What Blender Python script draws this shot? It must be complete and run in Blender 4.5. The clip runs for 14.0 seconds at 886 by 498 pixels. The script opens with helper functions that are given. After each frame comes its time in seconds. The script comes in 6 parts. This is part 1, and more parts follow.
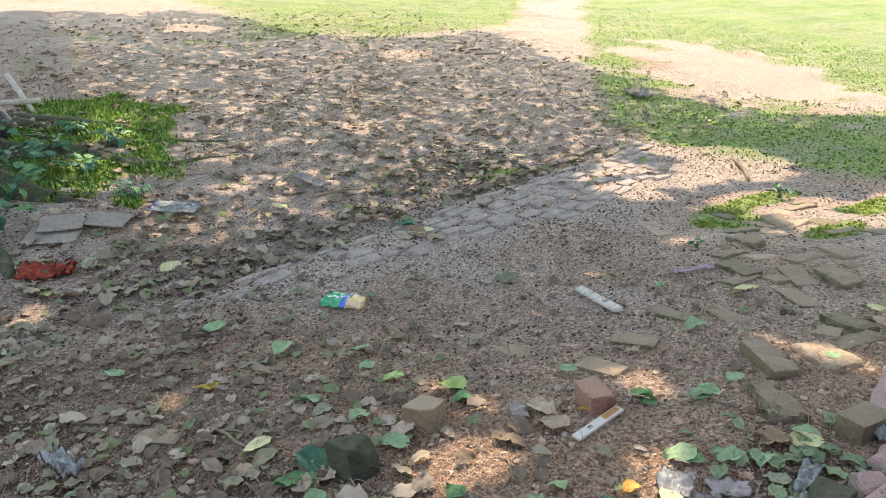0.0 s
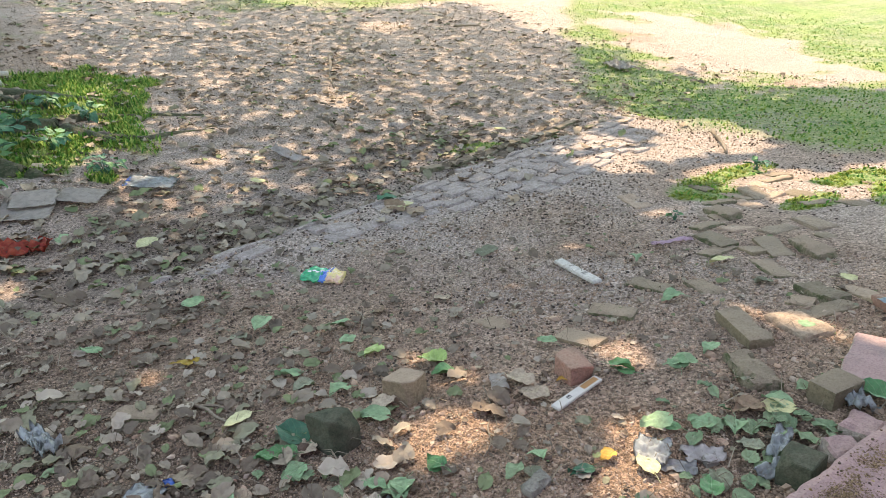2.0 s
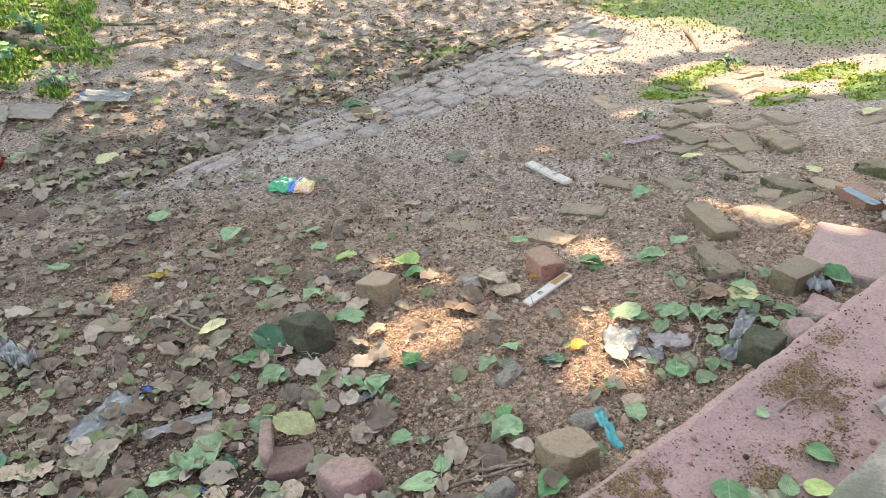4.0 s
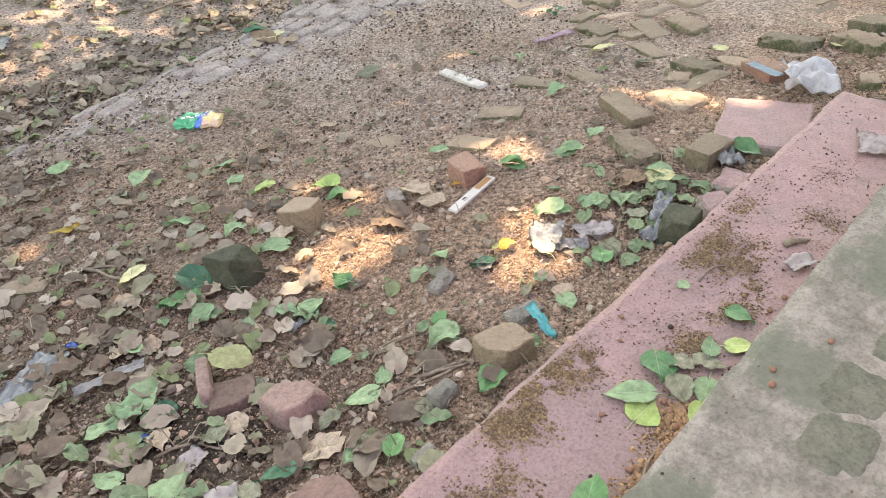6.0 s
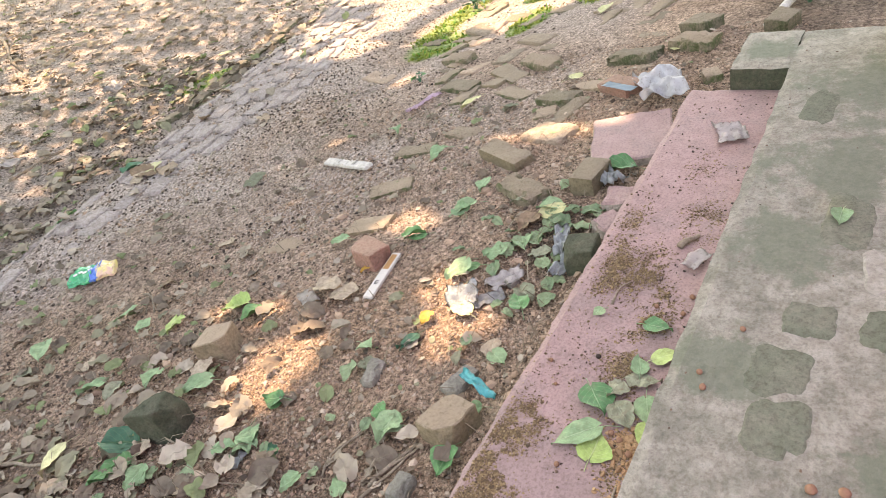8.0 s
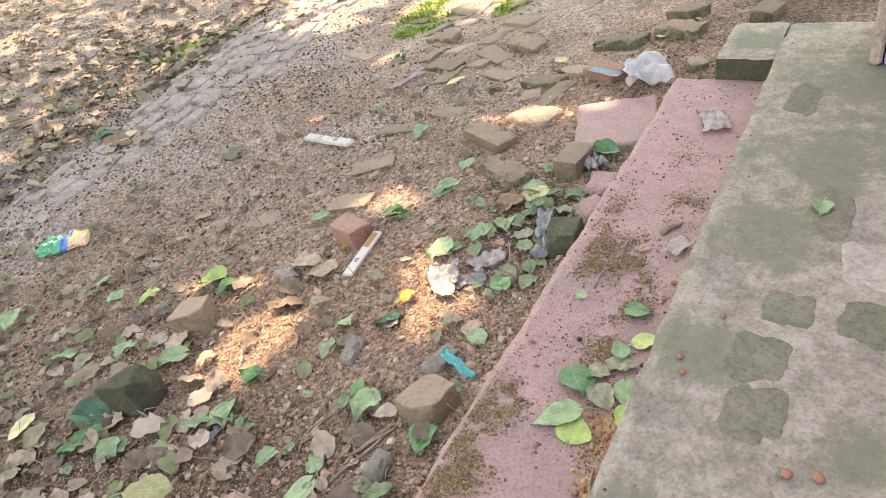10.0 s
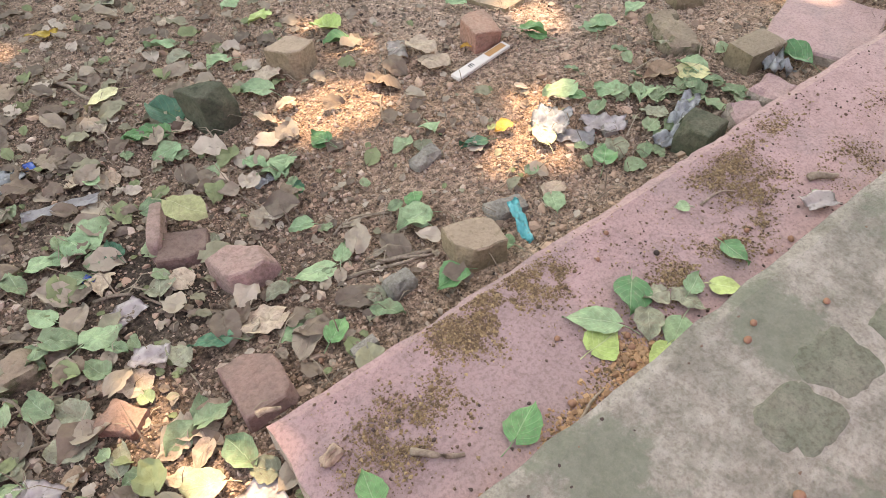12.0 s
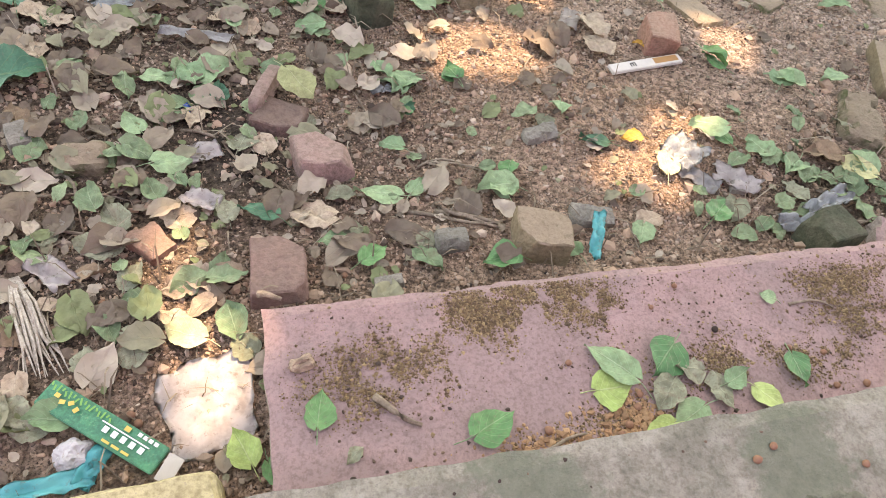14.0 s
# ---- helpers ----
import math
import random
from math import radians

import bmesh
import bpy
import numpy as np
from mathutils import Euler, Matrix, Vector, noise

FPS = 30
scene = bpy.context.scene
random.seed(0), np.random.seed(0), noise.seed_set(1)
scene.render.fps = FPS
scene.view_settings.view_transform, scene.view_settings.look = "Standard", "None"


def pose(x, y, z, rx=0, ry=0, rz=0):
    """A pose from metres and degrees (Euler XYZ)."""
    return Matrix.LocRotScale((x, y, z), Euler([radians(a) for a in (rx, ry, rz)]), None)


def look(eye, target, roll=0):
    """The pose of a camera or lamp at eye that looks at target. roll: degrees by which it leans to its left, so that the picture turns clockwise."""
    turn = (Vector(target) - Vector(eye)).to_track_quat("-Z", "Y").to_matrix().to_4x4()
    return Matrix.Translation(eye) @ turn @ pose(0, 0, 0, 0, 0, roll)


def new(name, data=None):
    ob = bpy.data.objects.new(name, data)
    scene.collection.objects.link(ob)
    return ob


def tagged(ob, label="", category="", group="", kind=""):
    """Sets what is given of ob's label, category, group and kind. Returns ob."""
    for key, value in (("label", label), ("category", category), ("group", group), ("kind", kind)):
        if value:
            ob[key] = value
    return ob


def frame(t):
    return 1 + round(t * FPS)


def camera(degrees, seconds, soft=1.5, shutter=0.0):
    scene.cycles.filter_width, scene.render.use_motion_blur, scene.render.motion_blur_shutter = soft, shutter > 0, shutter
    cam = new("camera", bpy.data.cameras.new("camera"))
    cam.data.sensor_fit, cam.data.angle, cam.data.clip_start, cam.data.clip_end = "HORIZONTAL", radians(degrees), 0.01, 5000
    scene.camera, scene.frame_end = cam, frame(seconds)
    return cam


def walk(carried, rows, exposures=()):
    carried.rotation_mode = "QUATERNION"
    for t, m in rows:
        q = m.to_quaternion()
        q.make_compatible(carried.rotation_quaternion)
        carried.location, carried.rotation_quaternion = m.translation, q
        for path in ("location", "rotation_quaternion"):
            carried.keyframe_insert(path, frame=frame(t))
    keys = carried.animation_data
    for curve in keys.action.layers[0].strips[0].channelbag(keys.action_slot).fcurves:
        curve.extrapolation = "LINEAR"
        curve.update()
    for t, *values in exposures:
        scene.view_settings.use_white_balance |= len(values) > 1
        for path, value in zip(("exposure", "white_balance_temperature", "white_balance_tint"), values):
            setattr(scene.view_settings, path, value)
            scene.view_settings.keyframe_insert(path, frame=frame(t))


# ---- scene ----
cam = camera(66.5, 14.0, soft=0.5)
PATH = [
    (0, (-0.318, -0.609, 1.308), (0.668, 0.981, 0.601), -1.6),
    (0.5, (-0.318, -0.618, 1.31), (0.671, 0.971, 0.605), -1.6),
    (1, (-0.321, -0.614, 1.308), (0.681, 0.964, 0.597), -1.4),
    (1.5, (-0.312, -0.613, 1.303), (0.701, 0.942, 0.557), -1.4),
    (2, (-0.312, -0.609, 1.3), (0.705, 0.928, 0.522), -1.4),
    (2.5, (-0.313, -0.608, 1.294), (0.681, 0.927, 0.484), -1.4),
    (3, (-0.311, -0.612, 1.28), (0.662, 0.893, 0.393), -1.5),
    (3.2, (-0.31, -0.613, 1.275), (0.673, 0.868, 0.358), -1.5),
    (5.3, (-0.281, -0.633, 1.219), (0.773, 0.641, 0.094), -4.2),
    (5.5, (-0.277, -0.634, 1.217), (0.786, 0.611, 0.068), -4.6),
    (6, (-0.278, -0.639, 1.209), (0.783, 0.552, 0.002), -5.8),
    (6.5, (-0.264, -0.646, 1.211), (0.826, 0.526, 0.013), -7.6),
    (7, (-0.246, -0.66, 1.22), (0.921, 0.47, 0.054), -11.1),
    (7.5, (-0.23, -0.671, 1.232), (1.025, 0.429, 0.129), -15.1),
    (7.7, (-0.22, -0.676, 1.238), (1.055, 0.415, 0.15), -16.6),
    (9.8, (-0.232, -0.653, 1.235), (1.1, 0.346, 0.128), -14.6),
    (10, (-0.228, -0.651, 1.229), (1.061, 0.361, 0.082), -13.9),
    (10.5, (-0.225, -0.645, 1.221), (0.929, 0.396, -0.038), -11.1),
    (11, (-0.131, -0.642, 1.183), (0.87, 0.42, -0.185), -8.5),
    (11.5, (-0.095, -0.634, 1.176), (0.715, 0.461, -0.289), -5.5),
    (12, (-0.084, -0.585, 1.16), (0.722, 0.427, -0.365), 0.6),
    (12.5, (-0.072, -0.566, 1.138), (0.59, 0.432, -0.464), 5.0),
    (13, (-0.005, -0.575, 1.129), (0.562, 0.39, -0.529), 14.7),
    (13.5, (0.024, -0.581, 1.135), (0.528, 0.47, -0.49), 14.1),
    (14, (0.024, -0.598, 1.132), (0.522, 0.464, -0.489), 15.4),
]
walk(cam, [(t, look(eye, target, roll)) for t, eye, target, roll in PATH],
     [(0, 2.14, 8800, 5), (3, 2.48, 9200, 5), (5.5, 2.9, 10700, 12), (14, 2.87, 11200, 15)])
SKY, SUN_POWER = 0.15, 1.75
# ---- light ----
SUN = Vector((0.24, 0.42, 0.87)).normalized()
world = bpy.data.worlds.new("sky")
scene.world = world
world.use_nodes = True
wn = world.node_tree
sky = wn.nodes.new("ShaderNodeTexSky")
sky.sky_type, sky.sun_disc = "NISHITA", False
sky.sun_elevation = math.asin(SUN.z)
sky.sun_rotation = math.atan2(SUN.x, SUN.y)
wn.links.new(sky.outputs[0], wn.nodes["Background"].inputs[0])
wn.nodes["Background"].inputs[1].default_value = SKY
lamp = bpy.data.lights.new("sun", "SUN")
lamp.energy, lamp.angle, lamp.color = SUN_POWER, radians(0.55), (1.0, 0.90, 0.87)
new("sun", lamp).matrix_world = look(SUN * 30, (0, 0, 0))


# ---- ground shape ----
def vnoise(x, y, size, seed=0):
    """Smooth value noise, -1 to 1, of numpy arrays."""
    x, y = np.asarray(x, float) / size + 17.3 * seed, np.asarray(y, float) / size - 9.1 * seed
    ix, iy = np.floor(x), np.floor(y)
    fx, fy = x - ix, y - iy
    fx, fy = fx * fx * (3 - 2 * fx), fy * fy * (3 - 2 * fy)

    def h(a, b):
        v = np.sin(a * 127.1 + b * 311.7 + seed * 74.7) * 43758.5453
        return (v - np.floor(v)) * 2 - 1
    return (h(ix, iy) * (1 - fx) + h(ix + 1, iy) * fx) * (1 - fy) + (h(ix, iy + 1) * (1 - fx) + h(ix + 1, iy + 1) * fx) * fy


def step(a, b, v):
    k = np.clip((v - a) / (b - a), 0, 1)
    return k * k * (3 - 2 * k)


def bank(x):
    """The old brick edge that runs across the yard."""
    x = np.minimum(x, 8.0)
    return 2.98 + 0.30 * x - 0.01 * x * x


def ground_z(x, y):
    x, y = np.asarray(x, float), np.asarray(y, float)
    z = -0.12 * np.clip(y, 0, 2.2)
    e = y - bank(x)
    z = z - 0.06 * step(-0.02, 0.10, e) * (1 - step(4, 5.5, x))
    z = z + 0.11 * np.clip(e - 0.8, 0, 22)
    z = z + 0.22 * np.exp(-((x + 1.3) ** 2 + (y - 6.6) ** 2) / 1.6)
    near = np.exp(-((x - 1.2) ** 2 + (y - 1.5) ** 2) / 30)
    z = z + 0.020 * vnoise(x, y, 0.45, 1) + near * (0.007 * vnoise(x, y, 0.13, 2) + 0.004 * vnoise(x, y, 0.05, 3) + 0.002 * vnoise(x, y, 0.022, 4))
    z = np.where((y < 0.05) & (x > -0.12), np.minimum(z, -0.01), z)
    return z


def zg(x, y):
    return float(ground_z(np.array([x]), np.array([y]))[0])


def bare(x, y, cx, cy, rx, ry, wob=0.35, seed=5):
    d = np.sqrt(((x - cx) / rx) ** 2 + ((y - cy) / ry) ** 2) + wob * vnoise(x, y, 0.5, seed) + 0.15 * vnoise(x, y, 0.15, seed + 1)
    return 1 - step(0.8, 1.1, d)


def grass_cover(x, y):
    """How much grass grows at a place, 0 to 1."""
    x, y = np.asarray(x, float), np.asarray(y, float)
    wob = 0.5 * vnoise(x, y, 0.9, 8) + 0.25 * vnoise(x, y, 0.3, 9)
    lawn = step(-0.3, 0.35, 0.8 * (x - 5.65 - 0.72 * np.maximum(0, y - 4.7)) + wob) * step(1.5, 2.3, y + 0.45 * (x - 6) + 0.4 * wob)
    lawn = np.maximum(lawn, step(12.2, 13.4, y + wob) * step(3.5, 5.5, x + wob))
    lawn = lawn * (0.72 + 0.28 * step(-0.4, 0.3, vnoise(x, y, 0.35, 17) + 0.6 * vnoise(x, y, 0.1, 18)))
    long, across = (x - 10.4) * 0.55 + (y - 6.9) * 0.83, (x - 10.4) * 0.83 - (y - 6.9) * 0.55
    lawn = lawn * (1 - bare(long, across, 0, 0, 3.6, 1.65))
    along = 10.4 + 1.1 * (x - 9)
    lawn = lawn * (1 - (1 - step(0.6, 1.0, np.abs(y - along) / 1.75 + 0.3 * wob)) * step(6.4, 7.2, x))
    weeds = 0.0
    for cx, cy, rx, ry in WEEDS:
        weeds = np.maximum(weeds, bare(x, y, cx, cy, rx * 1.1, ry * 1.2, 0.85, 11))
    speck = step(0.45, 0.75, vnoise(x, y, 0.7, 14) * 0.6 + vnoise(x, y, 0.17, 15) * 0.5) * 0.7 * step(9, 13, y)
    return np.clip(np.maximum(np.maximum(lawn, weeds), speck), 0, 1)


WEEDS = [(3.75, 2.15, 0.28, 0.16), (4.5, 2.3, 0.5, 0.16), (4.0, 1.55, 0.25, 0.12), (4.8, 1.75, 0.45, 0.16), (4.6, 1.15, 0.3, 0.2), (0.40, 7.2, 0.60, 0.90), (0.25, 6.1, 0.55, 0.50), (-0.12, 5.5, 0.30, 0.35), (0.3, 5.15, 0.13, 0.14), (3.6, 4.45, 0.35, 0.1), (0.12, 5.75, 0.32, 0.32), (0.40, 8.0, 0.60, 0.55), (0.0, 6.8, 0.5, 0.5)]


# ---- materials ----
def nodes(name):
    m = bpy.data.materials.new(name)
    m.use_nodes = True
    t = m.node_tree
    return m, t, t.nodes["Principled BSDF"]


def add(t, kind, **inputs):
    n = t.nodes.new(kind)
    for key, value in inputs.items():
        n.inputs[key.replace("_", " ")].default_value = value
    return n


def noise_tex(t, coord, scale, detail=6.0, rough=0.6):
    n = add(t, "ShaderNodeTexNoise", Scale=scale, Detail=detail, Roughness=rough)
    t.links.new(coord, n.inputs["Vector"])
    return n.outputs["Fac"]


def ramp(t, fac, lo, hi):
    r = t.nodes.new("ShaderNodeMapRange")
    r.inputs["From Min"].default_value, r.inputs["From Max"].default_value = lo, hi
    r.interpolation_type = "SMOOTHSTEP"
    t.links.new(fac, r.inputs["Value"])
    return r.outputs["Result"]


def mix(t, fac, a, b, mode="MIX"):
    n = t.nodes.new("ShaderNodeMix")
    n.data_type, n.blend_type = "RGBA", mode
    for slot, v in ((0, fac), (6, a), (7, b)):
        if isinstance(v, (int, float)):
            n.inputs[slot].default_value = v
        elif isinstance(v, tuple):
            n.inputs[slot].default_value = (*v, 1) if len(v) == 3 else v
        else:
            t.links.new(v, n.inputs[slot])
    return n.outputs[2]


def bump(t, bsdf, height, strength, distance):
    b = add(t, "ShaderNodeBump", Strength=strength, Distance=distance)
    t.links.new(height, b.inputs["Height"])
    t.links.new(b.outputs[0], bsdf.inputs["Normal"])


def place_coord(t):
    return t.nodes.new("ShaderNodeNewGeometry").outputs["Position"]


def math_node(t, op, a, b=0.0):
    n = t.nodes.new("ShaderNodeMath")
    n.operation = op
    for i, v in enumerate((a, b)):
        if isinstance(v, (int, float)):
            n.inputs[i].default_value = v
        else:
            t.links.new(v, n.inputs[i])
    return n.outputs[0]


def surface(name, base, second, third=None, big=3.0, fine=40.0, rough=0.85, relief=0.4, depth=0.004, spec=0.3, lo=0.4, hi=0.62, metal=0.0, blots=0.4, dust=0.0):
    """A two-scale weathered surface: base with patches of second and specks of third."""
    m, t, b = nodes(name)
    c = place_coord(t)
    large, small, blot = noise_tex(t, c, big, 12, 0.72), noise_tex(t, c, fine, 8, 0.7), noise_tex(t, c, big * 5, 10, 0.7)
    col = mix(t, ramp(t, large, lo, hi), base, second)
    col = mix(t, blots, col, mix(t, ramp(t, blot, 0.38, 0.62), (0.62, 0.60, 0.57), (1.12, 1.12, 1.12)), "MULTIPLY")
    if third:
        col = mix(t, ramp(t, small, 0.56, 0.68), col, third)
    col = mix(t, 0.6, col, mix(t, ramp(t, small, 0.3, 0.62), (0.45, 0.43, 0.40), (1.1, 1.1, 1.1)), "MULTIPLY")
    if dust:
        up = t.nodes.new("ShaderNodeSeparateXYZ")
        t.links.new(t.nodes.new("ShaderNodeNewGeometry").outputs["Normal"], up.inputs[0])
        settle = math_node(t, "MULTIPLY", ramp(t, up.outputs[2], 0.55, 0.9), ramp(t, blot, 0.26, 0.48))
        col = mix(t, math_node(t, "MULTIPLY", settle, dust), col, mix(t, small, (0.24, 0.18, 0.13), (0.44, 0.34, 0.26)))
    t.links.new(col, b.inputs["Base Color"])
    b.inputs["Roughness"].default_value = rough
    b.inputs["Specular IOR Level"].default_value = spec
    b.inputs["Metallic"].default_value = metal
    bump(t, b, math_node(t, "ADD", small, math_node(t, "MULTIPLY", blot, 1.2)), min(1.0, relief * 1.3), depth)
    return m


def ground_material():
    m, t, b = nodes("soil_and_turf")
    c = place_coord(t)
    big, mid, fine, grit_and_gaps = noise_tex(t, c, 0.9, 6), noise_tex(t, c, 5, 8, 0.65), noise_tex(t, c, 55, 6, 0.7), noise_tex(t, c, 210, 3)
    soil = mix(t, ramp(t, mid, 0.38, 0.62), (0.40, 0.265, 0.19), (0.59, 0.41, 0.30))
    soil = mix(t, ramp(t, big, 0.45, 0.65), soil, mix(t, mid, (0.34, 0.235, 0.175), (0.54, 0.385, 0.29)))
    att = t.nodes.new("ShaderNodeAttribute")
    att.attribute_name = "cover"
    sep = t.nodes.new("ShaderNodeSeparateColor")
    t.links.new(att.outputs["Color"], sep.inputs[0])
    soil = mix(t, sep.outputs[1], soil, mix(t, mid, (0.51, 0.405, 0.345), (0.65, 0.535, 0.465)))
    # sandy tone, with sunlit warmth painted into the soil colour
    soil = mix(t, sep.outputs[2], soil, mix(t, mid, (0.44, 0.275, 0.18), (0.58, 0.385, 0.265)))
    # dark humus tone, which also carries painted shade
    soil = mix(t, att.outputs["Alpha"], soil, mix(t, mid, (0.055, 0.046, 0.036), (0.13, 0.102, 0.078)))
    vor = add(t, "ShaderNodeTexVoronoi", Scale=95.0)
    t.links.new(c, vor.inputs["Vector"])
    cell = t.nodes.new("ShaderNodeSeparateColor")
    t.links.new(vor.outputs["Color"], cell.inputs[0])
    soil = mix(t, 0.75, soil, mix(t, cell.outputs[0], (0.55, 0.53, 0.50), (1.25, 1.25, 1.25)), "MULTIPLY")
    # fine grain; its darkest tones paint the shade between crumbs
    soil = mix(t, 0.85, soil, mix(t, ramp(t, fine, 0.32, 0.62), (0.20, 0.185, 0.175), (1.3, 1.3, 1.3)), "MULTIPLY")
    soil = mix(t, math_node(t, "MULTIPLY", ramp(t, grit_and_gaps, 0.54, 0.62), 0.75), soil, (0.07, 0.05, 0.04))
    turf = mix(t, ramp(t, mid, 0.4, 0.6), (0.055, 0.165, 0.04), (0.14, 0.255, 0.07))
    turf = mix(t, ramp(t, big, 0.4, 0.6), turf, (0.20, 0.285, 0.09))
    tuft, speck = noise_tex(t, c, 17, 5, 0.75), noise_tex(t, c, 38, 4, 0.7)
    turf = mix(t, ramp(t, tuft, 0.44, 0.58), turf, (0.33, 0.36, 0.15))
    turf = mix(t, ramp(t, speck, 0.56, 0.64), turf, (0.40, 0.40, 0.21))
    turf = mix(t, ramp(t, speck, 0.44, 0.36), turf, (0.06, 0.10, 0.03))
    keep = math_node(t, "MULTIPLY", sep.outputs[0], ramp(t, fine, 0.22, 0.45))
    t.links.new(mix(t, keep, soil, turf), b.inputs["Base Color"])
    b.inputs["Roughness"].default_value, b.inputs["Specular IOR Level"].default_value = 0.95, 0.15
    h = math_node(t, "ADD", math_node(t, "MULTIPLY", fine, 1.0), math_node(t, "MULTIPLY", vor.outputs["Distance"], -0.7))
    bump(t, b, math_node(t, "ADD", h, math_node(t, "MULTIPLY", grit_and_gaps, 0.4)), 1.0, 0.018)
    return m


def leaf_material(name, a, b_, vein, dry=0.0, dirt=0.3):
    m, t, b = nodes(name)
    uv = t.nodes.new("ShaderNodeUVMap")
    uv.uv_map = "leaf"
    sep = t.nodes.new("ShaderNodeSeparateXYZ")
    t.links.new(uv.outputs[0], sep.inputs[0])
    side = math_node(t, "ABSOLUTE", math_node(t, "SUBTRACT", sep.outputs[0], 0.5))
    rib = math_node(t, "SUBTRACT", 1.0, ramp(t, side, 0.008, 0.03))
    wave = math_node(t, "SINE", math_node(t, "MULTIPLY", math_node(t, "SUBTRACT", sep.outputs[1], math_node(t, "MULTIPLY", side, 0.9)), 33.0))
    rib = math_node(t, "MAXIMUM", rib, math_node(t, "MULTIPLY", ramp(t, wave, 0.90, 0.995), 0.45))
    c = place_coord(t)
    n1, n2 = noise_tex(t, c, 24, 5), noise_tex(t, c, 160, 4)
    rnd = t.nodes.new("ShaderNodeObjectInfo").outputs["Random"]
    isl = t.nodes.new("ShaderNodeNewGeometry").outputs["Random Per Island"]
    pick = math_node(t, "FRACT", math_node(t, "ADD", math_node(t, "MULTIPLY", rnd, 7.31), isl))
    col = mix(t, ramp(t, math_node(t, "ADD", math_node(t, "MULTIPLY", n1, 0.7), math_node(t, "MULTIPLY", pick, 0.45)), 0.35, 0.85), a, b_)
    col = mix(t, math_node(t, "MULTIPLY", rib, 0.5), col, vein)
    col = mix(t, 0.55, col, mix(t, ramp(t, noise_tex(t, c, 60, 6, 0.7), 0.34, 0.62), (0.62, 0.60, 0.56), (1.15, 1.15, 1.12)), "MULTIPLY")
    col = mix(t, math_node(t, "MULTIPLY", ramp(t, n2, 0.52, 0.66), dirt), col, (0.17, 0.125, 0.09))
    col = mix(t, math_node(t, "MULTIPLY", ramp(t, n1, 0.55, 0.72), dirt), col, (0.22, 0.17, 0.12))
    t.links.new(col, b.inputs["Base Color"])
    b.inputs["Roughness"].default_value = 0.55 + 0.35 * dry
    b.inputs["Specular IOR Level"].default_value = 0.35 - 0.2 * dry
    bump(t, b, math_node(t, "ADD", math_node(t, "MULTIPLY", rib, 0.8), n1), 0.5, 0.003)
    return m


def litter_material():
    """Dead leaves in a drift: each one takes its own tone."""
    m = leaf_material("dead_leaves", (0.30, 0.22, 0.16), (0.30, 0.22, 0.16), (0.36, 0.29, 0.21), 1.0, 0.45)
    t = m.node_tree
    b = t.nodes["Principled BSDF"]
    isl = t.nodes.new("ShaderNodeNewGeometry").outputs["Random Per Island"]
    cr = t.nodes.new("ShaderNodeValToRGB")
    tones = [(0.0, (0.15, 0.115, 0.085)), (0.2, (0.30, 0.25, 0.185)), (0.38, (0.47, 0.40, 0.315)), (0.50, (0.12, 0.10, 0.078)), (0.64, (0.35, 0.30, 0.225)), (0.76, (0.23, 0.235, 0.15)), (0.88, (0.16, 0.23, 0.10))]
    while len(cr.color_ramp.elements) < len(tones):
        cr.color_ramp.elements.new(0.5)
    cr.color_ramp.interpolation = "CONSTANT"
    for e, (p, c) in zip(cr.color_ramp.elements, tones):
        e.position, e.color = p, (*c, 1)
    t.links.new(isl, cr.inputs[0])
    old = b.inputs["Base Color"].links[0].from_socket
    t.links.new(mix(t, 0.72, old, cr.outputs[0]), b.inputs["Base Color"])
    return m


def crumb_material(name, tones):
    m, t, b = nodes(name)
    isl = t.nodes.new("ShaderNodeNewGeometry").outputs["Random Per Island"]
    cr = t.nodes.new("ShaderNodeValToRGB")
    while len(cr.color_ramp.elements) < len(tones):
        cr.color_ramp.elements.new(0.5)
    for i, (e, c) in enumerate(zip(cr.color_ramp.elements, tones)):
        e.position, e.color = i / len(tones), (*c, 1)
    t.links.new(isl, cr.inputs[0])
    n = noise_tex(t, place_coord(t), 190, 4)
    t.links.new(mix(t, 0.6, cr.outputs[0], mix(t, n, (0.35, 0.35, 0.35), (1, 1, 1)), "MULTIPLY"), b.inputs["Base Color"])
    b.inputs["Roughness"].default_value, b.inputs["Specular IOR Level"].default_value = 0.92, 0.15
    return m


def sheet_material(name, a, b_, rough=0.4, trans=0.0):
    """Plastic film or paper, with creases and dirt."""
    m, t, b = nodes(name)
    c = place_coord(t)
    n, w = noise_tex(t, c, 26, 5), noise_tex(t, c, 90, 3)
    col = mix(t, ramp(t, n, 0.4, 0.65), a, b_)
    col = mix(t, math_node(t, "MULTIPLY", ramp(t, w, 0.56, 0.7), 0.5), col, (0.25, 0.19, 0.14))
    t.links.new(col, b.inputs["Base Color"])
    b.inputs["Roughness"].default_value = rough
    b.inputs["Transmission Weight"].default_value = trans
    bump(t, b, n, 0.6, 0.006)
    return m


SOIL = ground_material()
PINK = surface("worn_pink_paint", (0.36, 0.23, 0.213), (0.295, 0.20, 0.187), (0.24, 0.175, 0.152), 3, 130, 0.75, 0.35, 0.002, blots=0.25, lo=0.45, hi=0.6)
CEMENT = surface("mossy_cement", (0.34, 0.308, 0.256), (0.245, 0.23, 0.185), (0.19, 0.17, 0.14), 4.5, 110, 0.9, 1.0, 0.005, lo=0.46, hi=0.60, blots=0.6)
t = CEMENT.node_tree
b = t.nodes["Principled BSDF"]
c = place_coord(t)
